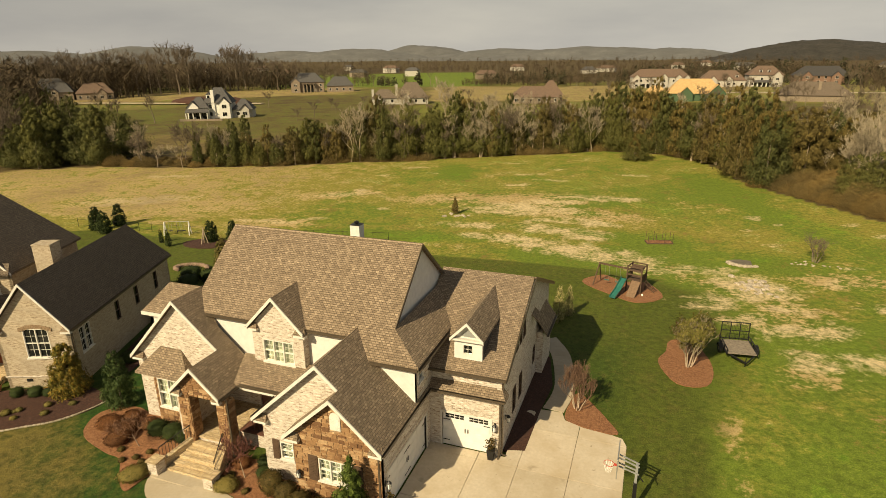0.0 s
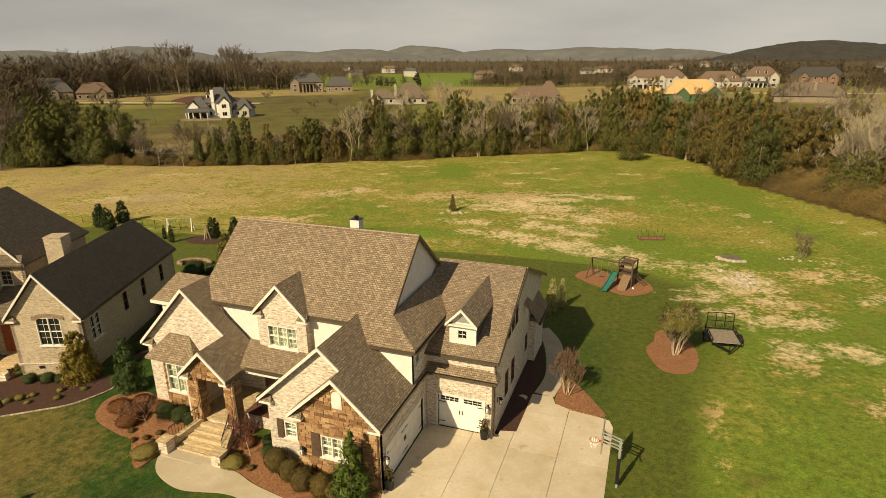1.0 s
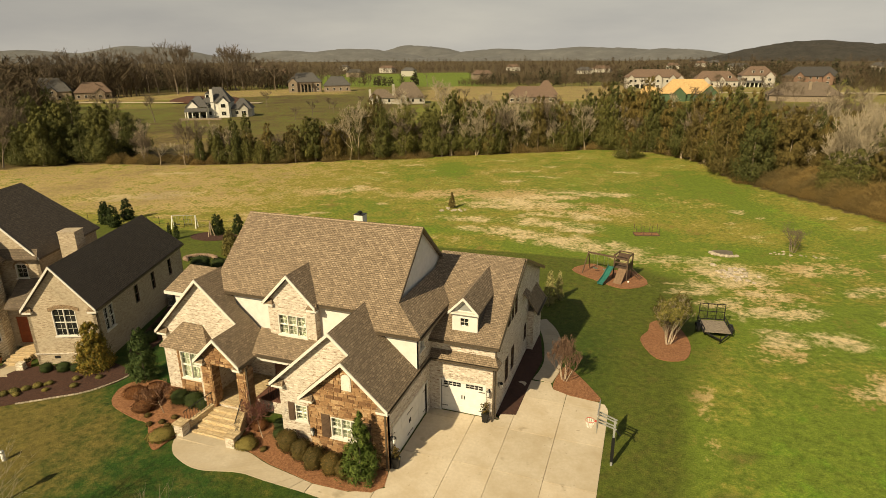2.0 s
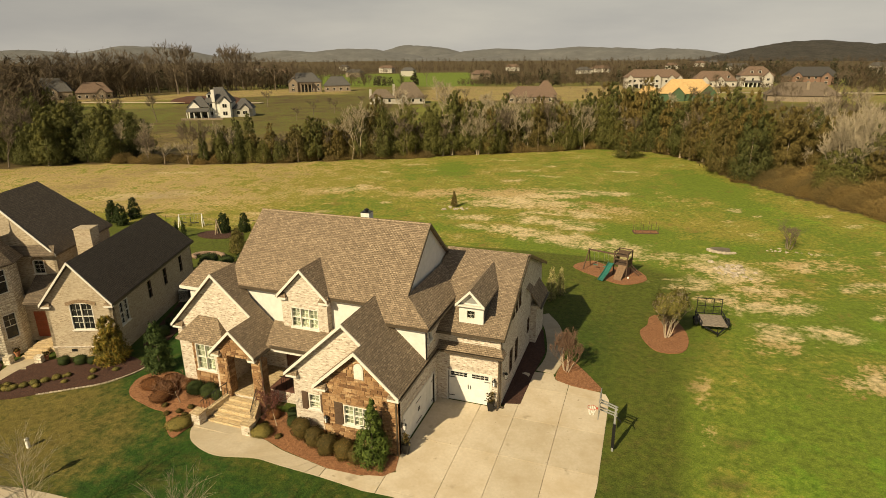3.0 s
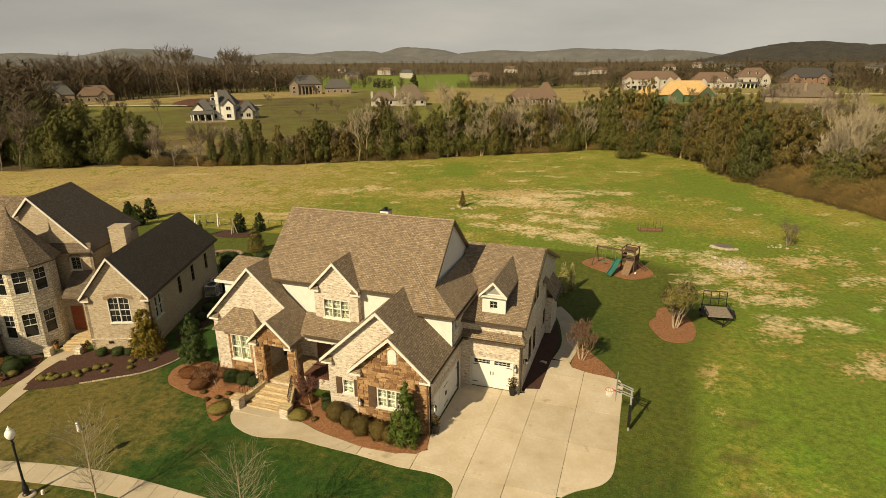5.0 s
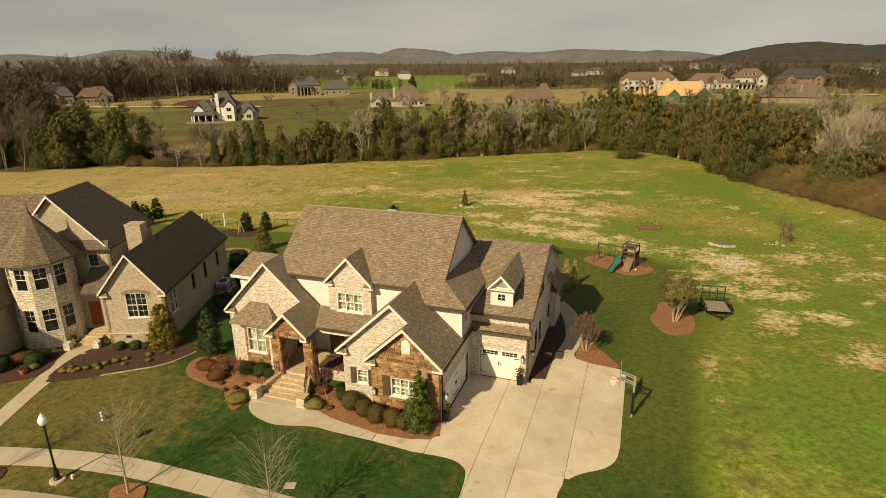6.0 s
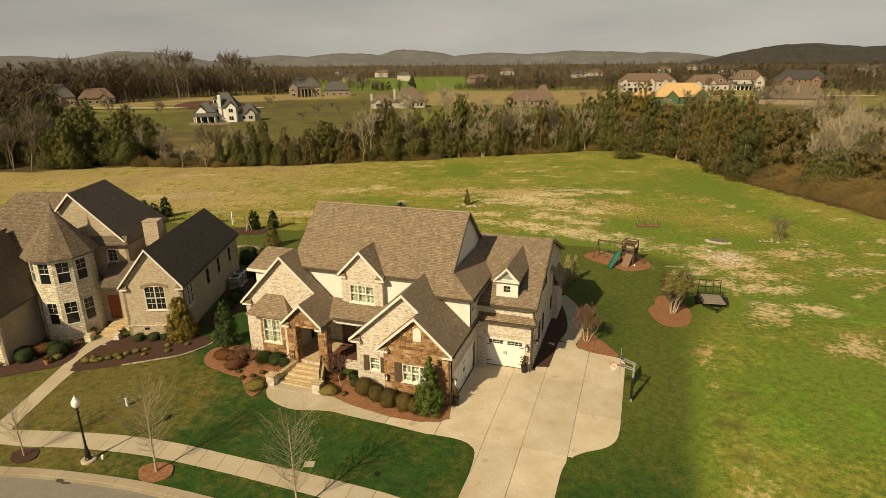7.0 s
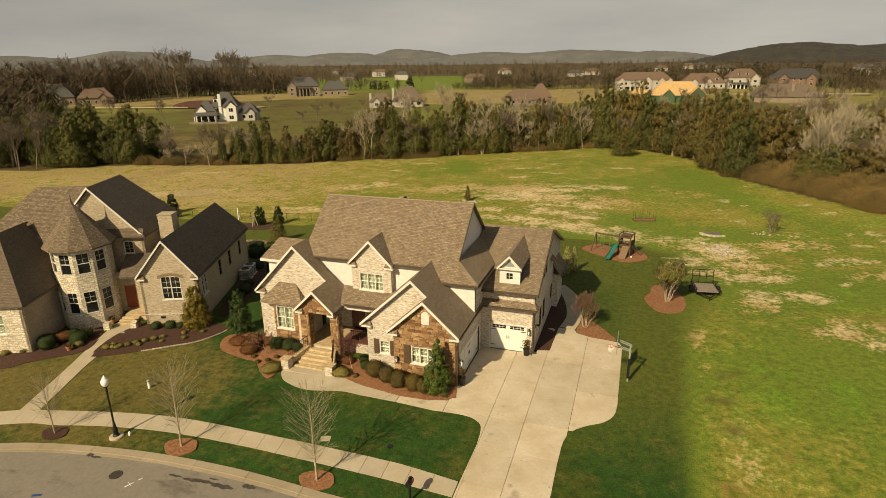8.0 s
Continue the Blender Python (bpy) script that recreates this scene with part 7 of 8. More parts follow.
put(cedar("spruce", "dark green conifer between the two lots", 62, 4.0, 1.5, M_SPRUCE_B, 7000, 0.09, "", 0.04, 0.6), -24.3, -2.3)
put(cedar("gold_arborvitae", "big rounded gold-green evergreen before the brick wall", 63, 4.0, 1.75, M_GOLD, 12000, 0.1, "", 0.02, 0.62), -28.9, -2.2)
put(cedar("field_sapling", "small bronzed conifer among stones in the field", 64, 2.6, 0.8, M_CEDAR_BROWN, 1200, 0.13), -20.3, 52.3)
_cone = cedar("cone_evergreen", "dark conical evergreen in a mulch ring", 65, 3.0, 1.15, M_BOX_DARK, 3000, 0.13, "cone evergreens", 0.03, 0.32)
put(_cone, -46.6, 31.8)
again(_cone, -44.2, 33.0, 0.95, 1.2)
put(cedar("garden_evergreen", "dark green loose evergreen behind the fence", 66, 3.4, 1.6, M_OLIVE, 3000, 0.13, "", 0.03, 0.6), -38.2, 24.0)
_b = shrub("clipped_bush", "rounded clipped evergreen bush with bronzed tips", 71, 0.62, 0.58, 1.15, M_BOX, 900, 0.055, "front bushes", True)
put(_b, -10.15, -6.1)
for x, y, s in ((-9.0, -6.55, 0.95), (-7.95, -6.95, 1.0), (-6.85, -7.05, 0.95), (-6.1, -7.15, 0.8)):
    again(_b, x, y, s, x)
_l = shrub("low_shrub", "low spreading yellow-green shrub at the path edge", 72, 0.75, 0.6, 0.5, M_OLIVE, 500, 0.06, "low shrubs")
put(_l, -12.6, -6.6)
again(_l, -17.9, -7.35, 1.1, 1.0)
again(_l, -17.9, -6.6, 0.5, 2.0)
_d = shrub("boxwood", "dark green rounded boxwood under the bay window", 73, 0.62, 0.6, 0.85, M_BOX_DARK, 650, 0.05, "boxwoods", True)
put(_d, -19.6, -4.0)
for x, y, s in ((-18.5, -4.0, 1.0), (-17.6, -4.1, 0.85), (-11.6, -4.6, 0.75), (-11.2, -5.3, 0.7)):
    again(_d, x, y, s, x * 3)
_r = shrub("rusty_grass_mound", "rounded rusty-brown winter grass mound", 74, 0.8, 0.7, 0.65, M_RUST, 1100, 0.05, "grass mounds")
put(_r, -23.0, -4.3)
for x, y, s in ((-21.6, -4.5, 1.05), (-21.2, -5.3, 1.0), (-22.3, -3.3, 0.8), (-20.6, -3.6, 0.8), (-12.9, -4.9, 0.7)):
    again(_r, x, y, s, x * 2)
_t = shrub("small_tuft", "tiny green tuft in the pine straw", 75, 0.22, 0.2, 0.25, M_BOX, 120, 0.05, "tufts")
put(_t, -19.0, -6.2)
for x, y in ((-18.6, -5.6), (-20.4, -5.9), (-19.6, -6.6), (-18.4, -6.4), (-11.4, -6.6), (-12.9, -5.8)):
    again(_t, x, y, 1.0, x)
RB = random.Random(5)
_o = shrub("edging_shrub", "small grey-green clipped shrub in dark mulch", 76, 0.4, 0.36, 0.42, M_OLIVE, 260, 0.05, "edging shrubs")
put(_o, -33.4, -7.6)
for i in range(7):
    k = (i + 1) / 8
    again(_o, -33.4 + 3.6 * k, -7.6 + 3.4 * k ** 1.4, RB.uniform(0.62, 0.85), i)
for i in range(9):
    again(_o, -33.3 + 0.72 * i, -7.0 + 0.5 * i + RB.uniform(-0.25, 0.25) - 0.9 * (i % 2), RB.uniform(0.5, 0.75), i * 2)
for i in range(16):
    a = RB.uniform(0, 1)
    again(_d if i % 2 else _o, -36.6 - 4.6 * a + RB.uniform(-0.7, 0.7), -6.4 - 3.8 * a + RB.uniform(-1.2, 1.2), RB.uniform(0.7, 1.3), i)
for x, y, s in ((-32.2, -3.5, 0.75), (-31.0, -3.1, 0.8), (-30.2, -2.8, 0.6), (-36.7, -7.3, 1.2), (-38.6, -8.6, 1.2)):
    again(_d, x, y, s, x)
again(_r, -38.5, -7.2, 1.2, 1.0)
_y = cedar("yellow_rear_conifer", "slender pale yellow-green conifer at the rear garage corner", 77, 3.4, 0.75, M_PLUME, 2000, 0.09, "rear conifers", 0.03, 0.5)
put(_y, 0.1, 18.6)
again(_y, 0.7, 20.2, 0.85, 1.0)

# mulch laid dark over the lawn, partly to stand in for side yard shade
single("side_bed", drape(smooth_line([(-28.9, 0.6), (-27.4, 1.2), (-29.2, 6.4), (-31.4, 12.6), (-33.6, 13.8), (-34.3, 12.6), (-31.6, 6.4)], 4, True), 0.8, 0.05), M_MULCH, "dark mulch strip that also stands in for shade along the neighbouring side wall", "mulch bed", kind="structure")
for x, y, s in ((-28.6, 2.4, 1.0), (-29.2, 4.0, 0.9), (-29.7, 5.6, 1.1), (-30.6, 7.4, 0.85), (-33.2, 12.6, 1.2), (-36.4, 16.6, 1.6), (-37.6, 18.4, 1.8), (-35.6, 18.8, 1.5), (-34.6, 20.4, 1.4)):
    again(_d, x, y, s, x)

# low white stone edging of the neighbouring bed
EDGE = smooth_line([(-30.2, -7.28), (-28.4, -6.1), (-26.8, -4.85), (-25.9, -3.2), (-25.75, -2.3)], 9)
edging = group("stone_edging", "low line of white stone edging along the mulch bed", "edging")
for i, (a, b) in enumerate(zip(EDGE, EDGE[1:])):
    c = Vector(((a[0] + b[0]) / 2, (a[1] + b[1]) / 2, height(*a)))
    bm = B()
    d = (Vector((*b, 0)) - Vector((*a, 0))) * 0.46
    beam(bm, c - d + Vector((0, 0, 0.05)), c + d + Vector((0, 0, 0.05)), 0.1, 0.12)
    bmesh.ops.bevel(bm, geom=bm.edges[:], offset=0.03, segments=1, affect="EDGES")
    part("edging_stone", bm, M_ROCK, edging)


def rock(x, y, s, seed, label="pale rough field stone on bare soil", grp="field stones"):
    bm = B()
    bmesh.ops.create_icosphere(bm, subdivisions=2, radius=1.0)
    for v in bm.verts:
        k = 1 + 0.45 * noise.noise(v.co * 1.3 + Vector((seed * 3.1, 0, 0)))
        v.co = Vector((v.co.x * s * k, v.co.y * s * 0.75 * k, v.co.z * s * 0.5 * k))
    ob = single("rock", bm, M_ROCK, label, "rock", grp, at=(x, y, height(x, y) + s * 0.15))
    ob.rotation_euler = (0, 0, seed)
    return ob


for i in range(46):
    rock(16.4 + RB.gauss(0, 0.85), 32.6 + RB.gauss(0, 1.2), RB.uniform(0.1, 0.36), i)
for i in range(12):
    rock(-19.0 + RB.gauss(0, 1.0), 51.0 + RB.gauss(0, 0.6), RB.uniform(0.15, 0.35), 50 + i, "pale stone beside the field sapling")
for i in range(16):
    rock(22.6 + RB.gauss(0, 1.3), 40.2 + RB.gauss(0, 0.5), RB.uniform(0.08, 0.2), 80 + i, "pale stone below the bare bush")

# ---- street furniture ----
lamp = group("street_lamp", "black fluted street lamp with a white acorn globe", "street lamp", (-23.0, -16.45, height(-23.0, -16.45)))
part("plinth", lathe(B(), [(0, -0.1), (0.42, -0.1), (0.42, 0.1), (0.36, 0.14), (0, 0.14)], 20), M_WALK, lamp)
part("base", lathe(B(), [(0.2, 0.14), (0.2, 0.2), (0.15, 0.26), (0.15, 0.6), (0.11, 0.7), (0.08, 0.95), (0.09, 0.98), (0.062, 1.02)], 14), M_BLACK, lamp)
part("post", lathe(B(), [(0.06, 1.0), (0.055, 3.2), (0.09, 3.24), (0.09, 3.32), (0.055, 3.36), (0.055, 3.5), (0.14, 3.56), (0.16, 3.62), (0, 3.62)], 12), M_BLACK, lamp)
gl = part("globe", lathe(B(), [(0.13, 3.62), (0.2, 3.72), (0.235, 3.86), (0.22, 4.0), (0.15, 4.1), (0.1, 4.14)], 18), M_GLOBE, lamp, "white acorn glass globe", True)
part("finial", lathe(B(), [(0.11, 4.14), (0.12, 4.18), (0.06, 4.25), (0.025, 4.3), (0.03, 4.34), (0, 4.38)], 12), M_GLOBE, gl)

bm = lathe(B(), [(0, 0.005), (0.36, 0.005), (0.36, 0.03), (0.32, 0.034), (0.3, 0.03), (0.0, 0.03)], 24)
single("manhole_cover", bm, plain("worn_cast_iron", (0.06, 0.05, 0.04), 0.6, 0.2, 0.2, 9), "dark round iron manhole cover in the asphalt", "manhole", at=(-20.15, -19.2, height(-20.15, -19.2) + 0.025))
box_thing = group("utility_marker", "short white cable pedestal standing in the lawn", "utility box", (-25.3, -11.4, height(-25.3, -11.4)))
part("post", lathe(B(), [(0.11, -0.1), (0.11, 0.5), (0.0, 0.5)], 12), M_WHITE, box_thing)
part("cap", lathe(B(), [(0.13, 0.5), (0.13, 0.58), (0.08, 0.64), (0, 0.65)], 12), M_STEEL, box_thing)
box_thing = group("valve_cover", "small white utility stub beside the street lamp", "utility box", (-22.3, -16.1, height(-22.3, -16.1)))
part("post", lathe(B(), [(0.08, -0.1), (0.08, 0.2), (0.06, 0.26), (0.0, 0.26)], 10), M_WHITE, box_thing)
mail = group("mailbox", "black mailbox on a black post by the kerb", "mailbox", (-3.3, -16.6, height(-3.3, -16.6)))
part("post", box(B(), -0.05, 0.05, -0.05, 0.05, -0.1, 1.05), M_BLACK, mail)
bm = B()
solid(bm, [(0.13 * math.cos(a), -0.28, 1.2 + 0.13 * math.sin(a)) for a in (0, 0.5, 1.05, 1.57, 2.1, 2.6, 3.1416)] + [(-0.13, -0.28, 1.05), (0.13, -0.28, 1.05)], 0.56, (0, 1, 0))
part("box", bm, M_BLACK, mail)
part("flag", box(B(), 0.132, 0.145, 0.0, 0.12, 1.2, 1.36), M_RED, mail)
part("finial", lathe(B(), [(0.05, 1.33), (0.03, 1.4), (0.05, 1.46), (0, 1.55)], 8), M_BLACK, mail)
single("blue_mark", drape([(-23.4, -21.8), (-22.9, -21.6), (-22.95, -21.45), (-23.45, -21.65)], 0.5, 0.034, 0.02), plain("blue_road_paint", (0.02, 0.06, 0.2), 0.6), "small blue painted mark on the asphalt", "paint mark", kind="structure")
lid = single("utility_pad", box(B(), -0.3, 0.3, -0.22, 0.22, -0.05, 0.05), M_WALK, "grey concrete utility pad set in the lawn", "utility pad", at=(-10.06, -13.3, height(-10.06, -13.3)))
lid.rotation_euler = (0, 0, 0.3)
drain = single("lawn_drain", lathe(B(), [(0, 0), (0.18, 0), (0.18, 0.04), (0.14, 0.045), (0, 0.04)], 16), M_BLACK, "small dark round lawn drain cover", "drain cover", at=(-6.0, -12.98, height(-6.0, -12.98)))
for ax, ay, bx, by in ((-18.85, -19.85, -18.45, -19.0), (-18.95, -19.5, -18.6, -19.65), (-18.75, -19.2, -18.45, -19.35)):
    ux, uy = (by - ay) * 0.03, (ax - bx) * 0.03
    single("survey_mark", drape([(ax - ux, ay - uy), (bx - ux, by - uy), (bx + ux, by + uy), (ax + ux, ay + uy)], 0.5, 0.034, 0.02), M_WHITE, "thin white painted survey stroke on the asphalt", "paint mark", "survey marks", "structure")

# ---- basketball hoop ----
hoop = group("basketball_hoop", "grey basketball post with a clear board and red rim", "basketball hoop", (6.87, -1.9, 0))
part("post", box(B(), -0.055, 0.055, -0.055, 0.055, -0.1, 2.75), M_POLE, hoop)
part("pad", box(B(), -0.085, 0.085, -0.085, 0.085, 0.25, 1.75), M_BLACK, hoop, "black post padding")
for z, dz in ((2.7, 0.3), (2.3, 0.25)):
    for y in (-0.12, 0.12):
        bm = B()
        beam(bm, (0.1, y, z), (-0.8, y, z + dz), 0.05, 0.06)
        part("arm", bm, M_POLE, hoop)
part("crank", tube(B(), (0.07, 0, 2.2), (0.32, 0, 1.9), 0.03, 0.03, 8), M_BLACK, hoop)
_m = Mat("acrylic_board", 0.08)
_m.color((0.85, 0.88, 0.88))
_m.b.inputs["Transmission Weight"].default_value = 0.75
M_ACRYLIC = _m.m
bd = part("backboard", box(B(), -0.86, -0.835, -0.75, 0.75, 2.35, 3.3), M_ACRYLIC, hoop, "clear acrylic backboard")
bm = B()
for a, b in (((-0.85, -0.77, 2.33), (-0.85, 0.77, 2.33)), ((-0.85, -0.77, 3.32), (-0.85, 0.77, 3.32)), ((-0.85, -0.77, 2.33), (-0.85, -0.77, 3.32)), ((-0.85, 0.77, 2.33), (-0.85, 0.77, 3.32))):
    beam(bm, a, b, 0.05, 0.04)
part("board_frame", bm, M_STEEL, bd)
bm = B()
for i in range(20):
    a, b = 6.2832 * i / 20, 6.2832 * (i + 1) / 20
    tube(bm, (-1.24 + 0.23 * math.cos(a), 0.23 * math.sin(a), 2.5), (-1.24 + 0.23 * math.cos(b), 0.23 * math.sin(b), 2.5), 0.014, 0.014, 5)
beam(bm, (-0.86, 0, 2.5), (-1.01, 0, 2.5), 0.12, 0.05)
rim = part("rim", bm, M_RED, hoop, "red steel rim")
bm = B()
for i in range(12):
    for s in (1, -1):
        a, b = 6.2832 * i / 12, 6.2832 * (i + s * 0.5) / 12
        tube(bm, (-1.24 + 0.23 * math.cos(a), 0.23 * math.sin(a), 2.49), (-1.24 + 0.13 * math.cos(b), 0.13 * math.sin(b), 2.08), 0.008, 0.008, 4)
part("net", bm, M_WHITE, rim)


# ---- planters ----
def planter(x, y, z, seed):
    g = group("planter", "tall black square planter with a small evergreen", "planter", (x, y, z), grp="garage planters")
    bm = B()
    hexa(bm, [(-0.14, -0.14, 0), (0.14, -0.14, 0), (0.14, 0.14, 0), (-0.14, 0.14, 0), (-0.2, -0.2, 0.6), (0.2, -0.2, 0.6), (0.2, 0.2, 0.6), (-0.2, 0.2, 0.6)])
    part("pot", bm, M_BLACK, g)
    rnd = random.Random(seed)
    pts = [(rnd.gauss(0, 0.1), rnd.gauss(0, 0.1), rnd.uniform(0.6, 1.25)) for _ in range(160)]
    raw("foliage", *cards(pts, 0.07, rnd), M_BOX, g)


planter(-0.42, -0.35, 0.04, 1)
planter(-3.75, -5.75, 0.04, 2)

# ---- utility trailer ----
tr = group("utility_trailer", "black utility trailer with a grey bed and mesh ramp gate", "trailer", (13.2, 16.9, height(13.2, 16.9)), 8)
part("bed", box(B(), -0.95, 0.95, -1.2, 1.0, 0.55, 0.6), plain("weathered_deck", (0.24, 0.2, 0.155), 0.8, 0, 0.2, 6), tr, "weathered grey plank bed")
for x in (-1.0, 1.0):
    bm = B()
    beam(bm, (x, -1.2, 0.55), (x, 1.1, 0.55), 0.08, 0.12)
    beam(bm, (x, -1.2, 0.9), (x, 1.1, 0.9), 0.05, 0.05)
    for y in (-1.2, -0.4, 0.4, 1.1):
        beam(bm, (x, y, 0.5), (x, y, 0.92), 0.05, 0.05)
    part("side_rail", bm, M_BLACK, tr)
    w = part("wheel", lathe(B(), [(0.16, -0.09), (0.3, -0.09), (0.33, -0.05), (0.33, 0.05), (0.3, 0.09), (0.16, 0.09)], 18), M_BLACK, tr)
    w.location, w.rotation_euler = (x * 1.2, 0.0, 0.33), (0, radians(90), 0)
    part("rim", lathe(B(), [(0, -0.05), (0.16, -0.06), (0.16, 0.06), (0, 0.05)], 14), M_STEEL, w)
    bm = B()
    for i in range(8):
        a, b = math.pi * i / 8, math.pi * (i + 1) / 8
        beam(bm, (x * 1.2, 0.42 * math.cos(a), 0.35 + 0.42 * math.sin(a)), (x * 1.2, 0.42 * math.cos(b), 0.35 + 0.42 * math.sin(b)), 0.24, 0.02)
    part("fender", bm, M_BLACK, tr)
bm = B()
for s in (-1, 1):
    beam(bm, (0.8 * s, -1.2, 0.5), (0, -2.3, 0.45), 0.08, 0.1)
tube(bm, (0, -2.1, 0.0), (0, -2.1, 0.75), 0.035, 0.035, 8)
part("tongue", bm, M_BLACK, tr)
bm = B()
for x in (-0.95, -0.32, 0.32, 0.95):
    beam(bm, (x, 1.1, 0.6), (x, 1.15, 1.95), 0.05, 0.05)
for z in (0.65, 1.3, 1.95):
    beam(bm, (-0.95, 1.12, z), (0.95, 1.12, z), 0.05, 0.05)
for i in range(19):
    tube(bm, (-0.9 + i * 0.1, 1.12, 0.65), (-0.9 + i * 0.1, 1.14, 1.95), 0.006, 0.006, 3)
for i in range(13):
    tube(bm, (-0.95, 1.13, 0.7 + i * 0.1), (0.95, 1.13, 0.7 + i * 0.1), 0.006, 0.006, 3)
part("ramp_gate", bm, M_BLACK, tr, "black mesh ramp gate standing upright")

# ---- play set ----
ps = group("play_set", "brown timber play set with swings and a green slide", "play set", (4.9, 27.9, height(4.9, 27.9)), -17)
ps.scale = (0.9, 0.9, 0.88)
for x in (0.0, 1.5):
    for y in (0.0, 1.5):
        part("post", box(B(), x - 0.06, x + 0.06, y - 0.06, y + 0.06, -0.1, 2.95), M_WOOD, ps)
for i in range(9):
    part("deck_plank", box(B(), -0.05, 1.55, 0.0 + i * 0.167, 0.155 + i * 0.167, 1.35, 1.4), M_WOOD, ps)
for y in (0.0, 1.5):
    part("top_rail", beam(B(), (0, y, 2.9), (1.5, y, 2.9), 0.08, 0.1), M_WOOD, ps)
for x in (0.0, 1.5):
    part("top_rail", beam(B(), (x, 0.05, 2.85), (x, 1.45, 2.85), 0.08, 0.1), M_WOOD, ps)
part("canopy", solid(B(), [(0.07, 0.1, 2.4), (1.43, 0.1, 2.4), (1.43, 1.4, 2.75), (0.07, 1.4, 2.75)], 0.04), M_WOOD, ps, "sagging brown canvas canopy")
for x in (-0.03, 1.53):
    for i in range(7):
        part("railing_board", beam(B(), (x, 0.15 + i * 0.2, 1.4), (x, 0.15 + i * 0.2, 2.1), 0.03, 0.1), M_WOOD, ps)
part("railing_board", box(B(), 0.06, 1.44, -0.03, 0.03, 1.95, 2.1), M_WOOD, ps)
bm = B()
_rings = []
for i in range(13):
    k = i / 12
    y, z = -3.1 * k, 1.42 - 1.22 * (k ** 0.9 if k < 0.9 else 0.909 + 0.02 * (k - 0.9)) + 0.05 * math.sin(k * 9)
    _rings.append([bm.verts.new((x, y, z + dz)) for x, dz in ((-0.6, 0.16), (-0.56, 0.16), (-0.52, 0.0), (-0.02, 0.0), (0.02, 0.16), (0.06, 0.16), (0.02, -0.06), (-0.56, -0.06))])
for p, q in zip(_rings, _rings[1:]):
    for i in range(8):
        j = (i + 1) % 8
        bm.faces.new((p[i], q[i], q[j], p[j]))
bm.faces.new(_rings[0])
bm.faces.new(_rings[-1][::-1])
part("slide", bm, M_GREEN, ps, "green plastic slide")
M_RAMP = plain("pale_play_timber", (0.2, 0.125, 0.075), 0.8, 0, 0.2, 8)
for i in range(8):
    a, b = i / 8 + 0.005, (i + 1) / 8 - 0.005
    part("ramp_board", hexa(B(), [(0.55, -1.7 * b, 1.4 * (1 - b) - 0.04), (1.45, -1.7 * b, 1.4 * (1 - b) - 0.04), (1.45, -1.7 * a, 1.4 * (1 - a) - 0.04), (0.55, -1.7 * a, 1.4 * (1 - a) - 0.04), (0.55, -1.7 * b, 1.4 * (1 - b)), (1.45, -1.7 * b, 1.4 * (1 - b)), (1.45, -1.7 * a, 1.4 * (1 - a)), (0.55, -1.7 * a, 1.4 * (1 - a))]), M_RAMP, ps, "pale timber climbing ramp board")
part("swing_beam", beam(B(), (0.0, 0.75, 2.3), (-3.4, 0.75, 2.3), 0.1, 0.18), M_WOOD, ps)
for y in (-0.35, 1.85):
    part("leg", beam(B(), (-3.3, 0.75, 2.35), (-3.5, y, -0.1), 0.1, 0.1), M_WOOD, ps)
for x in (-2.4, -1.2):
    bm = B()
    for s in (-0.22, 0.22):
        tube(bm, (x + s, 0.75, 2.25), (x + s, 0.75, 0.55), 0.012, 0.012, 4)
    part("chain", bm, M_STEEL, ps)
    part("swing_seat", box(B(), x - 0.25, x + 0.25, 0.65, 0.85, 0.5, 0.55), M_GREEN, ps)
bm = B()
beam(bm, (1.5, 1.2, 1.3), (2.7, 1.9, 0.0), 0.06, 0.06)
beam(bm, (1.5, 0.6, 1.3), (2.6, 1.2, 0.0), 0.06, 0.06)
for i in range(5):
    k = (i + 0.5) / 5
    beam(bm, (1.5 + 1.2 * k, 1.2 + 0.7 * k, 1.3 * (1 - k)), (1.5 + 1.1 * k, 0.6 + 0.6 * k, 1.3 * (1 - k)), 0.04, 0.04)
part("ladder", bm, M_WOOD, ps)
ball = single("play_ball", lathe(B(), [(0, -0.16), (0.1, -0.125), (0.16, 0), (0.1, 0.125), (0, 0.16)], 12), M_WHITE, "white ball lying in the mulch", "ball", at=(6.4, 27.0, height(6.4, 27.0) + 0.14), smooth=True)
ball.scale = (0.65, 0.65, 0.65)

# ---- garden bed and slab in the field ----
gb = group("garden_bed", "small timber garden bed with four corner stakes", "garden bed", (7.7, 45.3, height(7.7, 45.3)), 15)
for y in (-0.6, 0.6):
    part("side_board", box(B(), -1.5, 1.5, y - 0.03, y + 0.03, -0.05, 0.14), M_WOOD, gb)
for x in (-1.5, 1.5):
    part("end_board", box(B(), x - 0.03, x + 0.03, -0.57, 0.57, -0.05, 0.14), M_WOOD, gb)
for x in (-1.4, -0.5, 0.5, 1.4):
    for y in (-0.55, 0.55):
        part("stake", tube(B(), (x, y, -0.1), (x + 0.02, y, 1.3), 0.03, 0.03, 5), M_WOOD, gb)
part("soil", box(B(), -1.45, 1.45, -0.55, 0.55, -0.05, 0.1), M_STRAW, gb)
pond = group("garden_pond", "small grey pond rimmed with pale stones in the field", "pond", (16.2, 39.6, height(16.2, 39.6)))
part("water", solid(B(), [(1.5 * math.cos(0.35 * i) * (1 + 0.1 * math.sin(1.9 * i)), 1.1 * math.sin(0.35 * i), 0.03) for i in range(18)], 0.1), M_WATER, pond, "still grey water")
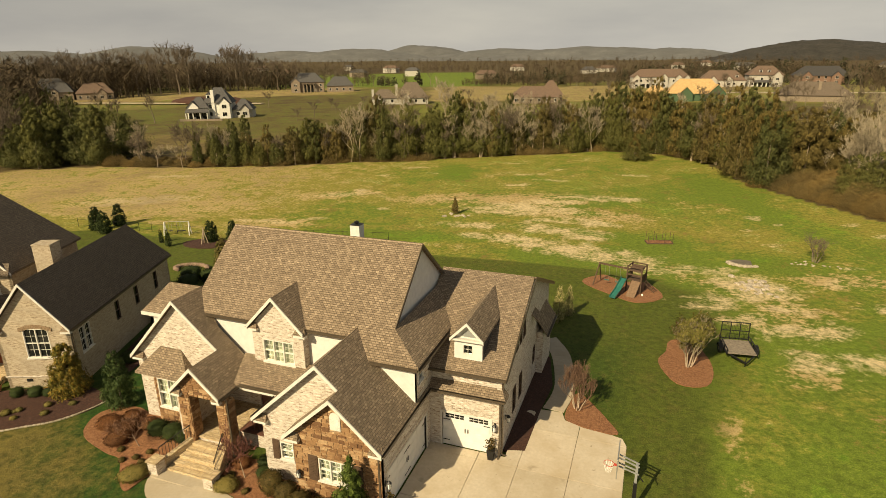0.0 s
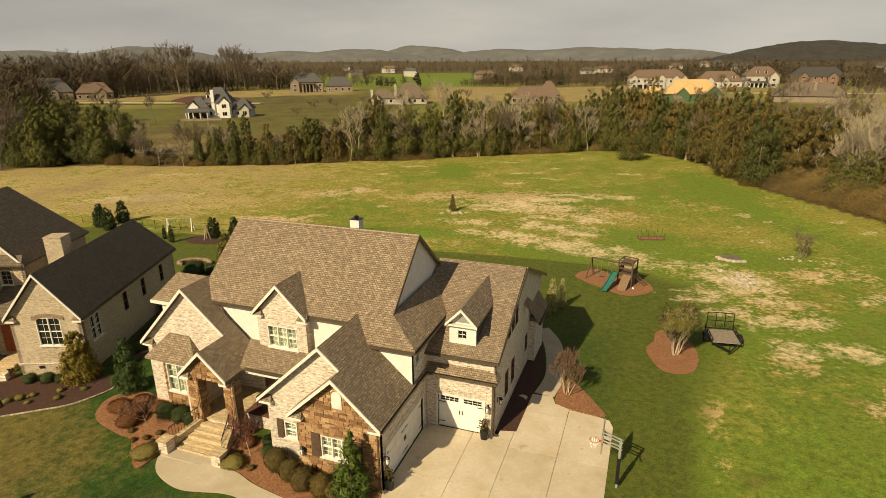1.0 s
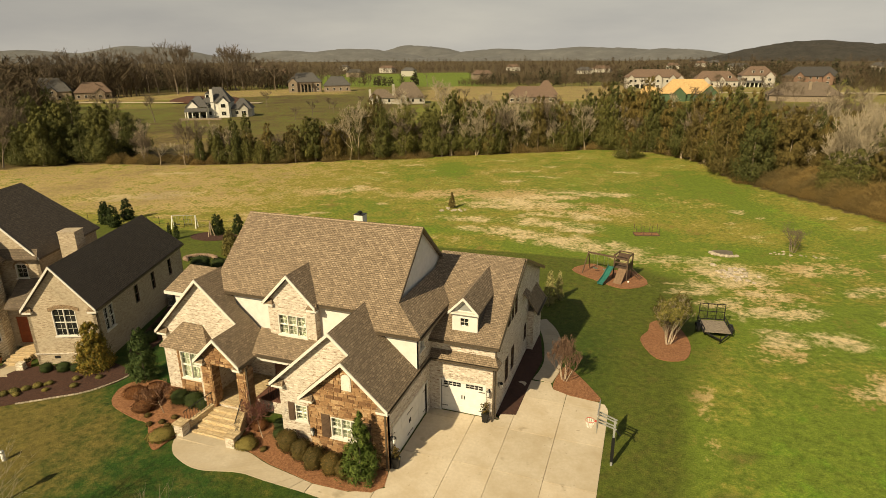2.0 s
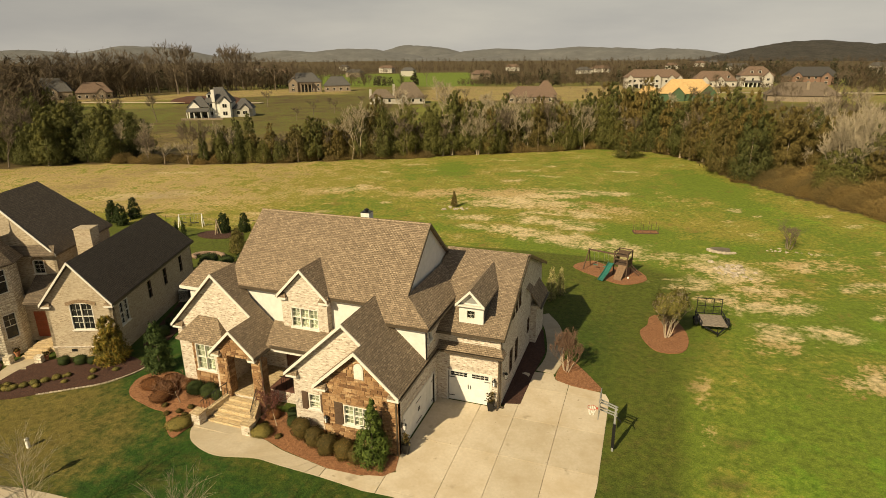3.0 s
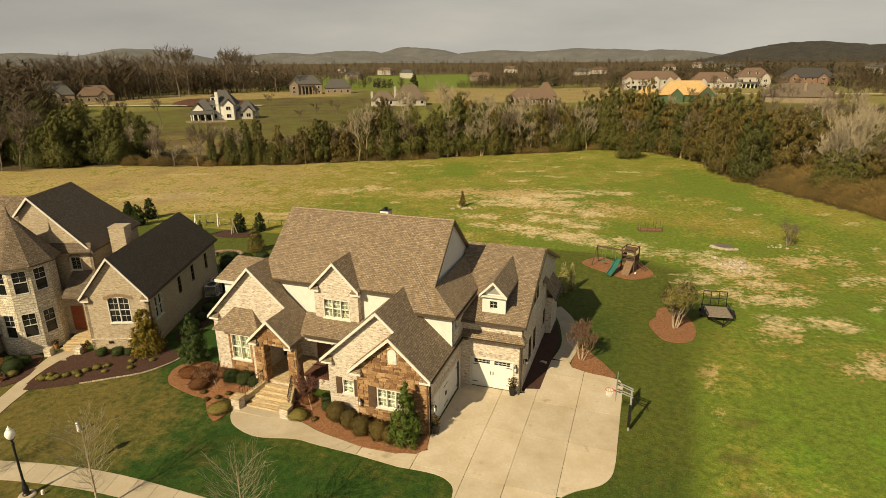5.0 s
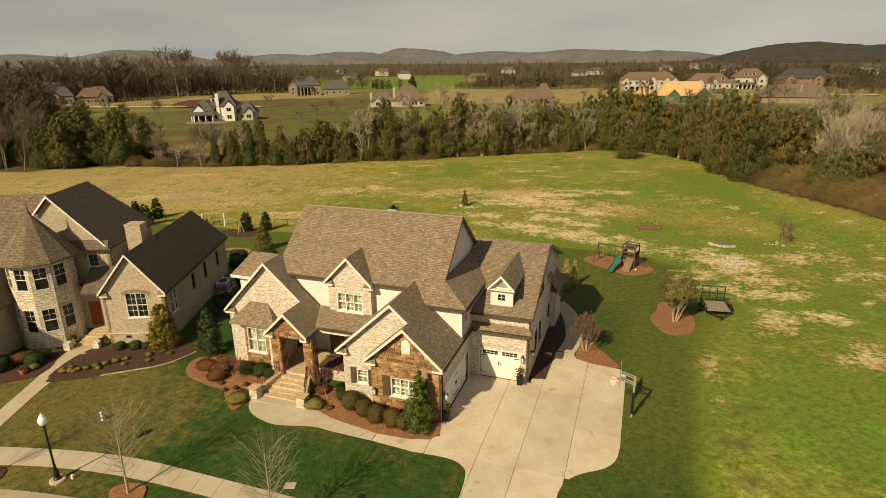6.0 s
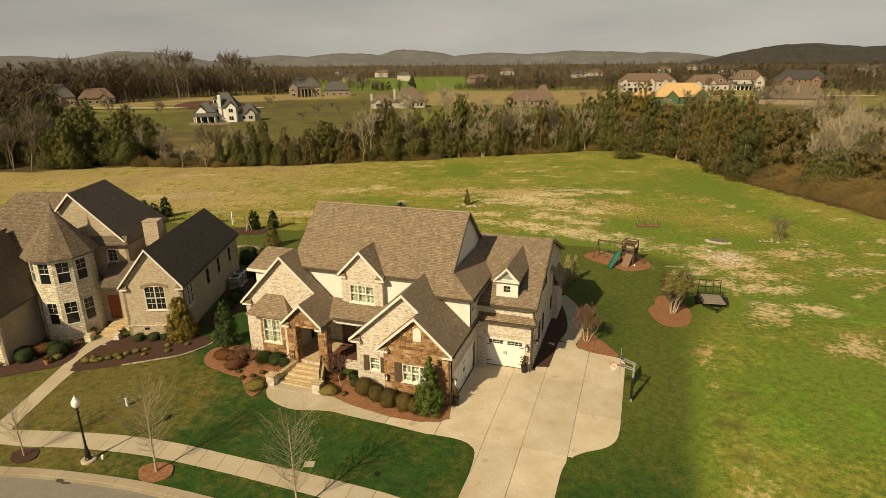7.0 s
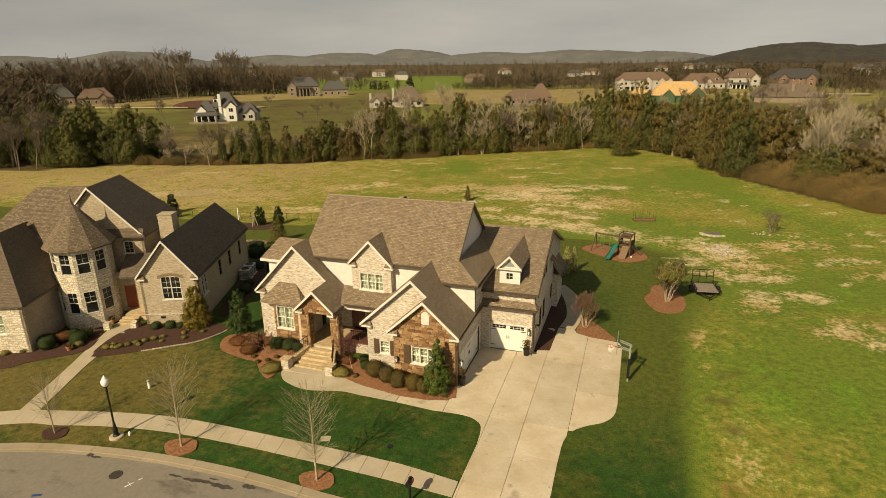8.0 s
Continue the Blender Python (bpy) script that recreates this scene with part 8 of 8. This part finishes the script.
for i in range(26):
    a = 3.4 + 2.0 * i / 25
    bm = B()
    bmesh.ops.create_icosphere(bm, subdivisions=1, radius=1.0)
    s = RB.uniform(0.16, 0.36)
    for v in bm.verts:
        k = 1 + 0.4 * noise.noise(v.co * 1.3 + Vector((i * 2.1, 0, 0)))
        v.co = Vector((1.6 * math.cos(a) + v.co.x * s * k, 1.25 * math.sin(a) + v.co.y * s * k, 0.08 + v.co.z * s * 0.6 * k))
    part("rim_stone", bm, M_ROCK, pond)

# ---- neighbour's back garden ----
sw = group("white_swing_set", "white metal frame swing set on the grass", "swing set", (-53.5, 33.2, height(-53.5, 33.2)), 23)
part("beam", tube(B(), (-1.6, 0, 1.85), (1.6, 0, 1.85), 0.03, 0.03, 8), M_POLE, sw)
for x in (-1.6, 1.6):
    for y in (-0.5, 0.5):
        part("leg", tube(B(), (x, 0, 1.85), (x * 1.04, y, -0.05), 0.07, 0.07, 8), M_WHITE, sw)
for x in (-0.9, 0.2, 0.8):
    for s in (-0.2, 0.2):
        part("chain", tube(B(), (x + s, 0, 1.85), (x + s, 0, 0.6), 0.015, 0.015, 4), M_STEEL, sw)
    part("seat", box(B(), x - 0.24, x + 0.24, -0.12, 0.12, 0.55, 0.62), M_BLACK, sw)
single("garden_ring", drape([(-46.5 + 3.4 * math.cos(i * 0.35), 30.8 + 2.2 * math.sin(i * 0.35)) for i in range(18)], 0.8, 0.05), M_MULCH, "oval dark mulch bed with cone evergreens", "mulch bed", kind="structure")
M_BOULDER = plain("pinkish_boulders", (0.26, 0.18, 0.13), 0.9, 0, 0.25, 4)
gw = group("boulder_wall", "low curved wall of pinkish boulders in the back garden", "stone wall")
for i in range(22):
    a = 0.5 + 3.6 * i / 21
    x, y = -40.6 + 1.9 * math.cos(a), 21.6 + 1.2 * math.sin(a)
    bm = B()
    bmesh.ops.create_icosphere(bm, subdivisions=1, radius=1.0)
    for v in bm.verts:
        v.co = Vector((x, y, height(x, y) + 0.15)) + Vector((v.co.x * 0.34, v.co.y * 0.28, v.co.z * 0.24)) * (1 + 0.35 * noise.noise(v.co + Vector((i, 0, 0))))
    part("boulder", bm, M_BOULDER, gw)
_s = cedar("slim_cypress", "slim dark column cypress in the back garden", 67, 2.4, 0.5, M_BOX_DARK, 1200, 0.1, "slim cypresses", 0.02, 0.4)
put(_s, -50.4, 28.4)
again(_s, -52.6, 29.4, 0.8, 1.0)
for x, y, s in ((-63.4, 30.4, 1.1), (-66.0, 31.2, 1.0), (-65.2, 34.4, 1.1), (-68.0, 33.0, 1.0)):
    again(_cone, x, y, s, x)
tp = group("stake_teepee", "three pale timber stakes tied as a teepee", "plant stakes", (-46.9, 30.8, height(-46.9, 30.8)))
for a in (0.3, 2.4, 4.5):
    part("stake", tube(B(), (0.5 * math.cos(a), 0.5 * math.sin(a), -0.1), (-0.05 * math.cos(a), -0.05 * math.sin(a), 2.1), 0.06, 0.05, 6), M_BARK_PALE, tp)
fence = group("iron_fence", "thin black metal garden fence across the back gardens", "fence")
for i in range(24):
    x = -70 + i * 2.0
    y = 34.5 + 0.12 * (x + 47)
    part("post", tube(B(), (x, y, height(x, y) - 0.1), (x, y, height(x, y) + 1.25), 0.03, 0.03, 5), M_BLACK, fence)
for z in (0.3, 1.15):
    bm = B()
    for i in range(23):
        x = -70 + i * 2.0
        y0, y1 = 34.5 + 0.12 * (x + 47), 34.5 + 0.12 * (x + 49)
        tube(bm, (x, y0, height(x, y0) + z), (x + 2.0, y1, height(x + 2, y1) + z), 0.018, 0.018, 4)
    part("rail", bm, M_BLACK, fence)


M_CASING = plain("pale_grey_enamel", (0.7, 0.68, 0.63), 0.5, 0, 0.08)


def ac_unit(x, y, turn):
    g = group("air_conditioner", "grey outdoor air conditioner with a round top grille", "air conditioner", (x, y, height(x, y)), turn, "air conditioners")
    part("pad", box(B(), -0.5, 0.5, -0.5, 0.5, -0.1, 0.08), M_WALK, g)
    part("casing", box(B(), -0.42, 0.42, -0.42, 0.42, 0.083, 0.95), M_CASING, g)
    bm = B()
    for i in range(10):
        for s in (-1, 1):
            box(bm, -0.4, 0.4, 0.423 * s - 0.008, 0.423 * s + 0.008, 0.15 + i * 0.075, 0.19 + i * 0.075)
            box(bm, 0.423 * s - 0.008, 0.423 * s + 0.008, -0.4, 0.4, 0.15 + i * 0.075, 0.19 + i * 0.075)
    part("louvre", bm, M_BLACK, g)
    part("fan_grille", lathe(B(), [(0, 0.954), (0.34, 0.954), (0.34, 0.985), (0.3, 0.99), (0.12, 0.97), (0, 0.97)], 18), M_BLACK, g)


ac_unit(-32.3, 9.2, 21)
ac_unit(-32.9, 10.7, 21)
for o in bpy.data.objects:
    if o.name.startswith("air_conditioner"):
        o.scale = (1.25, 1.25, 1.25)
sg = group("stone_fountain", "small tiered terracotta garden fountain in the bed", "fountain", (-41.5, -9.5, height(-41.5, -9.5)))
part("bowl", lathe(B(), [(0.25, 0), (0.18, 0.25), (0.55, 0.45), (0.58, 0.52), (0.1, 0.45), (0.08, 0.75), (0.32, 0.85), (0.33, 0.9), (0.05, 0.86), (0.04, 1.1), (0, 1.12)], 14), M_TERRACOTTA, sg)
for i, (x, y) in enumerate(((-37.0, -3.6), (-34.2, -3.4), (-36.3, -8.6))):
    g = group("flower_pot", "terracotta pot with a small plant by the steps", "pot", (x, y, height(x, y)), grp="pots")
    part("pot", lathe(B(), [(0.12, 0), (0.2, 0.35), (0.22, 0.36), (0.22, 0.42), (0.17, 0.42), (0.16, 0.36), (0, 0.36)], 12), M_TERRACOTTA, g)
    rnd = random.Random(i)
    raw("plant", *cards([(rnd.gauss(0, 0.1), rnd.gauss(0, 0.1), rnd.uniform(0.4, 0.7)) for _ in range(70)], 0.08, rnd), M_BOX, g)


# ---- distant houses ----
M_FARWALL = plain("far_white_render", (0.4, 0.38, 0.33), 0.8, 0, 0.08)
M_FARWHITE = plain("far_white_paint", (0.66, 0.65, 0.6), 0.7, 0, 0.06)
M_FARTAN = plain("far_tan_brick", (0.24, 0.19, 0.14), 0.9, 0, 0.15)
M_FARRED = plain("far_red_brick", (0.2, 0.12, 0.085), 0.9, 0, 0.15)
M_FARGREY = plain("far_grey_shingle", (0.085, 0.082, 0.08), 0.95, 0, 0.2)
M_FARBROWN = plain("far_brown_shingle", (0.15, 0.1, 0.072), 0.95, 0, 0.2)
M_FARCREAM = plain("far_cream_brick", (0.41, 0.385, 0.345), 0.85, 0, 0.1)
M_FARSLATE = plain("far_dark_slate", (0.05, 0.047, 0.046), 0.9, 0, 0.2)
M_FARTANROOF = plain("far_tan_shingle", (0.14, 0.108, 0.08), 0.95, 0, 0.2)


def far_porch(g, x0, x1, out, hgt, y=0.0):
    """A shed-roofed porch with slim posts; dark panes stand in for its shaded openings."""
    part("porch_roof", solid(B(), [(x0 - 0.3, y + 0.1, hgt + 1.1), (x1 + 0.3, y + 0.1, hgt + 1.1), (x1 + 0.3, y - out - 0.4, hgt), (x0 - 0.3, y - out - 0.4, hgt)], 0.2), M_FARGREY, g)
    n = max(2, round((x1 - x0) / 2.6))
    for i in range(n + 1):
        x = x0 + (x1 - x0) * i / n
        part("porch_post", box(B(), x - 0.16, x + 0.16, y - out - 0.16, y - out + 0.16, -1, hgt - 0.1), M_FARWHITE, g)
    for i in range(n):
        x = x0 + (x1 - x0) * (i + 0.5) / n
        part("glazed_door", box(B(), x - 0.85, x + 0.85, y - 0.09, y - 0.01, 0.0, hgt - 0.5), M_PANE, g)


def far_dormers(g, spots, eave, rise, d, wall_m, roof_m):
    """Small gabled dormers on the front slope."""
    for x in spots:
        y, z = d * 0.12, eave + rise * 0.24
        part("dormer", box(B(), x - 0.9, x + 0.9, y, y + 2.6, z, z + 1.7), wall_m, g)
        part("dormer_gable", solid(B(), [(x - 1.1, y - 0.1, z + 1.7), (x + 1.1, y - 0.1, z + 1.7), (x, y - 0.1, z + 2.7)], 3.2, (0, 1, 0)), roof_m, g)
        part("pane", box(B(), x - 0.5, x + 0.5, y - 0.06, y - 0.01, z + 0.3, z + 1.5), M_PANE, g)


def far_house(label, x, y, turn, w, d, eave, rise, wall_m, roof_m, gables=(), storeys=2, chimney=None, windows=True):
    """A large house far off: walls, hipped roof, cross gables and single windows."""
    g = group("distant_house", label, "house", (x, y, height(x, y) + rough_far(x, y)), turn, "distant houses")
    part("wall", box(B(), -w / 2, w / 2, 0, d, -1, eave), wall_m, g)
    o = 0.6
    h2 = min(w, d) / 2
    bm = B()
    e = [(-w / 2 - o, -o, eave), (w / 2 + o, -o, eave), (w / 2 + o, d + o, eave), (-w / 2 - o, d + o, eave)]
    r = [(-w / 2 + h2 * 0.8, d / 2, eave + rise), (w / 2 - h2 * 0.8, d / 2, eave + rise)]
    v = [bm.verts.new(p) for p in e + r]
    for q in ((0, 1, 5, 4), (1, 2, 5), (2, 3, 4, 5), (3, 0, 4), (3, 2, 1, 0)):
        bm.faces.new([v[i] for i in q])
    part("roof", bm, roof_m, g)
    for gx, gw, out, gz in gables:
        part("wall", box(B(), gx - gw / 2, gx + gw / 2, -out, 0.2, -1, gz), wall_m, g)
        bm = B()
        solid(bm, [(gx - gw / 2, -out, gz), (gx + gw / 2, -out, gz), (gx, -out, gz + gw * 0.5)], 0.3, (0, 1, 0))
        part("gable", bm, wall_m, g)
        top = gz + gw * 0.5 + 0.2
        for s in (-1, 1):
            part("roof", solid(B(), [(gx, -out - 0.4, top), (gx, d * 0.4, top), (gx + s * (gw / 2 + 0.4), d * 0.4, gz - 0.2), (gx + s * (gw / 2 + 0.4), -out - 0.4, gz - 0.2)], 0.2), roof_m, g)
        f = Face(gx, -out, 0)
        if windows:
            for k in range(storeys):
                z = 0.9 + 3.0 * k
                if z + 1.5 < gz + gw * 0.3:
                    wd = part("window", f.box(B(), -0.9, 0.9, 0.0, 0.06, z, z + 1.6), M_TRIM, g)
                    for s in (-0.82, 0.04):
                        part("pane", f.box(B(), s, s + 0.78, 0.061, 0.08, z + 0.1, z + 1.5), M_PANE, wd)
    if windows:
        f = Face(0, 0, 0)
        n = max(2, int(w / 4))
        for i in range(n):
            s = -w / 2 + w * (i + 0.5) / n
            if any(abs(s - gx) < gw / 2 + 0.6 for gx, gw, out, gz in gables):
                continue
            for k in range(storeys):
                z = 0.9 + 3.0 * k
                if z + 1.5 < eave:
                    wd = part("window", f.box(B(), s - 0.7, s + 0.7, 0.0, 0.06, z, z + 1.6), M_TRIM, g)
                    part("pane", f.box(B(), s - 0.6, s + 0.6, 0.061, 0.08, z + 0.1, z + 1.5), M_PANE, wd)
    if chimney:
        part("chimney", box(B(), chimney[0] - 0.6, chimney[0] + 0.6, chimney[1], chimney[1] + 1.2, 0, chimney[2]), wall_m, g)
    return g


g = far_house("white rendered house with steep grey roofs and a tall chimney", -160.5, 169, 28, 10.5, 9, 6.0, 5.8, M_FARWHITE, M_FARGREY, ((2.8, 4.2, 1.6, 6.0),), 2, (-1.6, -0.5, 11.0))
far_dormers(g, (-3.4,), 6.0, 5.8, 9, M_FARWHITE, M_FARGREY)
gl = far_house("white gabled front wing with a deep columned porch", -165.8, 163.5, 28, 8, 8, 4.4, 4.0, M_FARWHITE, M_FARGREY, ((-1.6, 4.2, 0.8, 4.8),), 1, None)
far_porch(gl, -3.8, 4.2, 2.4, 3.0, -0.9)
# right part of the white house: greyer wall colour stands in for shadow
far_house("right wing of the white house, greyed for shadow, among bare trees", -152.6, 174.0, 28, 7.5, 8, 3.2, 4.0, M_FARWALL, M_FARGREY, ((1.0, 3.4, 1.0, 3.4),), 1)
single("terrace_wall", box(B(), -7, 9, -0.3, 0.3, -1.0, 0.5), M_FARTAN, "low stone terrace wall before the white house", "garden wall", at=(-160.5, 157.5, height(-160.5, 157.5))).rotation_euler = (0, 0, 0.42)
g = far_house("large brown stone house with grey roof and pillared entrance", -222, 332, 30, 22, 14, 6.8, 6.0, M_FARTAN, M_FARGREY, ((-8, 6, 1.5, 6.6),), 2)
for i in range(4):
    part("pillar", box(B(), -3.2 + i * 2.4, -2.6 + i * 2.4, -2.6, -2.0, -1, 5.6), M_FARTAN, g)
part("portico_roof", box(B(), -3.6, 5.4, -2.9, 0.2, 5.6, 6.3), M_FARTANROOF, g)
for i in range(3):
    part("glazed_door", box(B(), -2.3 + i * 2.4, -0.9 + i * 2.4, -0.1, -0.02, 0.0, 4.8), M_PANE, g)
far_house("low brown wing with grey roof beside the stone house", -203, 343, 30, 18, 12, 4.0, 6.0, M_FARTAN, M_FARGREY, (), 1)
far_house("low tan house with steep tan roof and pale chimney", -111, 252, 24, 16, 13, 3.0, 7.4, M_FARWALL, M_FARTANROOF, ((-3, 5, 2.4, 2.8),), 1, (-7.6, 2.0, 9.6))
far_house("low tan wing with a pale gable among the trees", -124, 247, 24, 12, 9, 3.0, 4.2, M_FARWALL, M_FARTANROOF, ((-2.5, 4.2, 1.0, 2.8),), 1, (-5.6, 2.0, 7.2))
far_house("wide brown-roofed house among the trees", -52, 268, 12, 24, 14, 3.0, 5.0, M_FARTAN, M_FARBROWN, ((-9, 4, 1.5, 3.0),), 1)
far_house("steep brown hipped roof behind the wide house", -45, 272, 12, 11, 11, 4.0, 6.6, M_FARTAN, M_FARBROWN, (), 1, None, False)
g = far_house("long cream two-storey house with brown roof", 5, 395, 8, 36, 14, 7.0, 5.0, M_FARCREAM, M_FARBROWN, ((-15, 4, 1.0, 6.6), (2, 5, 1.4, 6.6), (11, 4, 1.4, 6.6), (16, 3.4, 2, 6.6)), 2)
for x in (-10.5, -7.5, -4.5, -1.5):
    part("glazed_door", box(B(), x - 0.9, x + 0.9, -0.12, -0.02, 0.0, 2.6), M_PANE, g)
g = far_house("cream house with dormers and brown roof", 66, 393, 5, 19, 13, 7.0, 5.4, M_FARCREAM, M_FARBROWN, ((6, 5, 1.6, 6.8),), 2)
far_dormers(g, (-3.0, 1.6), 7.0, 5.4, 13, M_FARCREAM, M_FARBROWN)
far_porch(g, -7.0, 2.8, 1.6, 3.0)
g = far_house("low cream house with brown roof", 42, 392, 5, 26, 13, 3.8, 6.0, M_FARCREAM, M_FARBROWN, ((-6, 5, 1.5, 4.0), (3, 5, 1.5, 4.0)), 1)
far_dormers(g, (8.0,), 3.8, 6.0, 13, M_FARCREAM, M_FARBROWN)
g = far_house("dark red brick house with dark grey roof", 106, 440, 0, 32, 15, 5.6, 6.2, M_FARRED, M_FARSLATE, ((-9, 6, 2, 5.4), (8, 6, 2, 5.4)), 2)
far_house("long low house with weathered tan roof", 68, 268, -2, 28, 16, 2.6, 5.4, M_FARTAN, M_FARTANROOF, (), 1, (1.5, 3, 8.2), False)
far_house("half-built house with bare plywood roof and green walls", 21, 275, 4, 24, 13, 3.4, 6.4, M_GREENWRAP, M_YELLOWWOOD, ((9, 7, 3, 4.0), (-4, 6, 1.6, 3.4)), 1, None, False)
far_house("half-built plywood garage wing", 4, 277, 4, 11, 9, 2.8, 4.2, M_YELLOWWOOD, M_YELLOWWOOD, ((-2, 4.5, 1.5, 2.8),), 1, None, False)
far_house("brown gabled house before the woods", -342, 235, 45, 26, 14, 5.0, 8.0, M_FARTAN, M_FARGREY, ((-8, 6, 2, 5.0), (3, 5, 2, 5.0)), 2)
far_house("brown gabled house wing before the woods", -322, 250, 45, 20, 12, 4.0, 6.0, M_FARTAN, M_FARBROWN, ((4, 5, 2, 4.0),), 1)
RH = random.Random(9)
for i in range(22):
    a = radians(RH.uniform(-30, 45))
    dist = RH.uniform(620, 1150)
    far_house(RH.choice(("small pale building near the horizon", "small brown-roofed building near the horizon")), -math.sin(a) * dist, math.cos(a) * dist, RH.uniform(-20, 40), RH.uniform(14, 30), 10, RH.uniform(4, 7), 4, RH.choice((M_FARWALL, M_FARWALL, M_FARTAN)), RH.choice((M_FARBROWN, M_FARGREY)), (), 1, None, False)
# pale lanes and an earth bank across the far fields
for i, (pts, m, lab, nm) in enumerate((([(-300, 214), (-240, 226), (-190, 236), (-190, 240), (-240, 230), (-300, 218)], M_WALK, "pale distant lane across the fields", "lane"), ([(-10, 330), (60, 326), (120, 334), (120, 339), (60, 331), (-10, 335)], M_WALK, "pale distant lane before the houses", "lane"))):
    single("far_lane", drape(pts, 10.0, 0.12), m, lab, nm, kind="structure")
bank = B()
bmesh.ops.create_icosphere(bank, subdivisions=4, radius=1.0)
for v in bank.verts:
    v.co = Vector((v.co.x * 26, v.co.y * 9, max(-0.5, v.co.z * 3.2 * (1 + 0.25 * noise.noise(v.co * 3)))))
single("earth_bank", bank, M_MULCH, "long dark red-brown bank of bare earth", "earth bank", smooth=True, at=(-222, 236, height(-222, 236)))
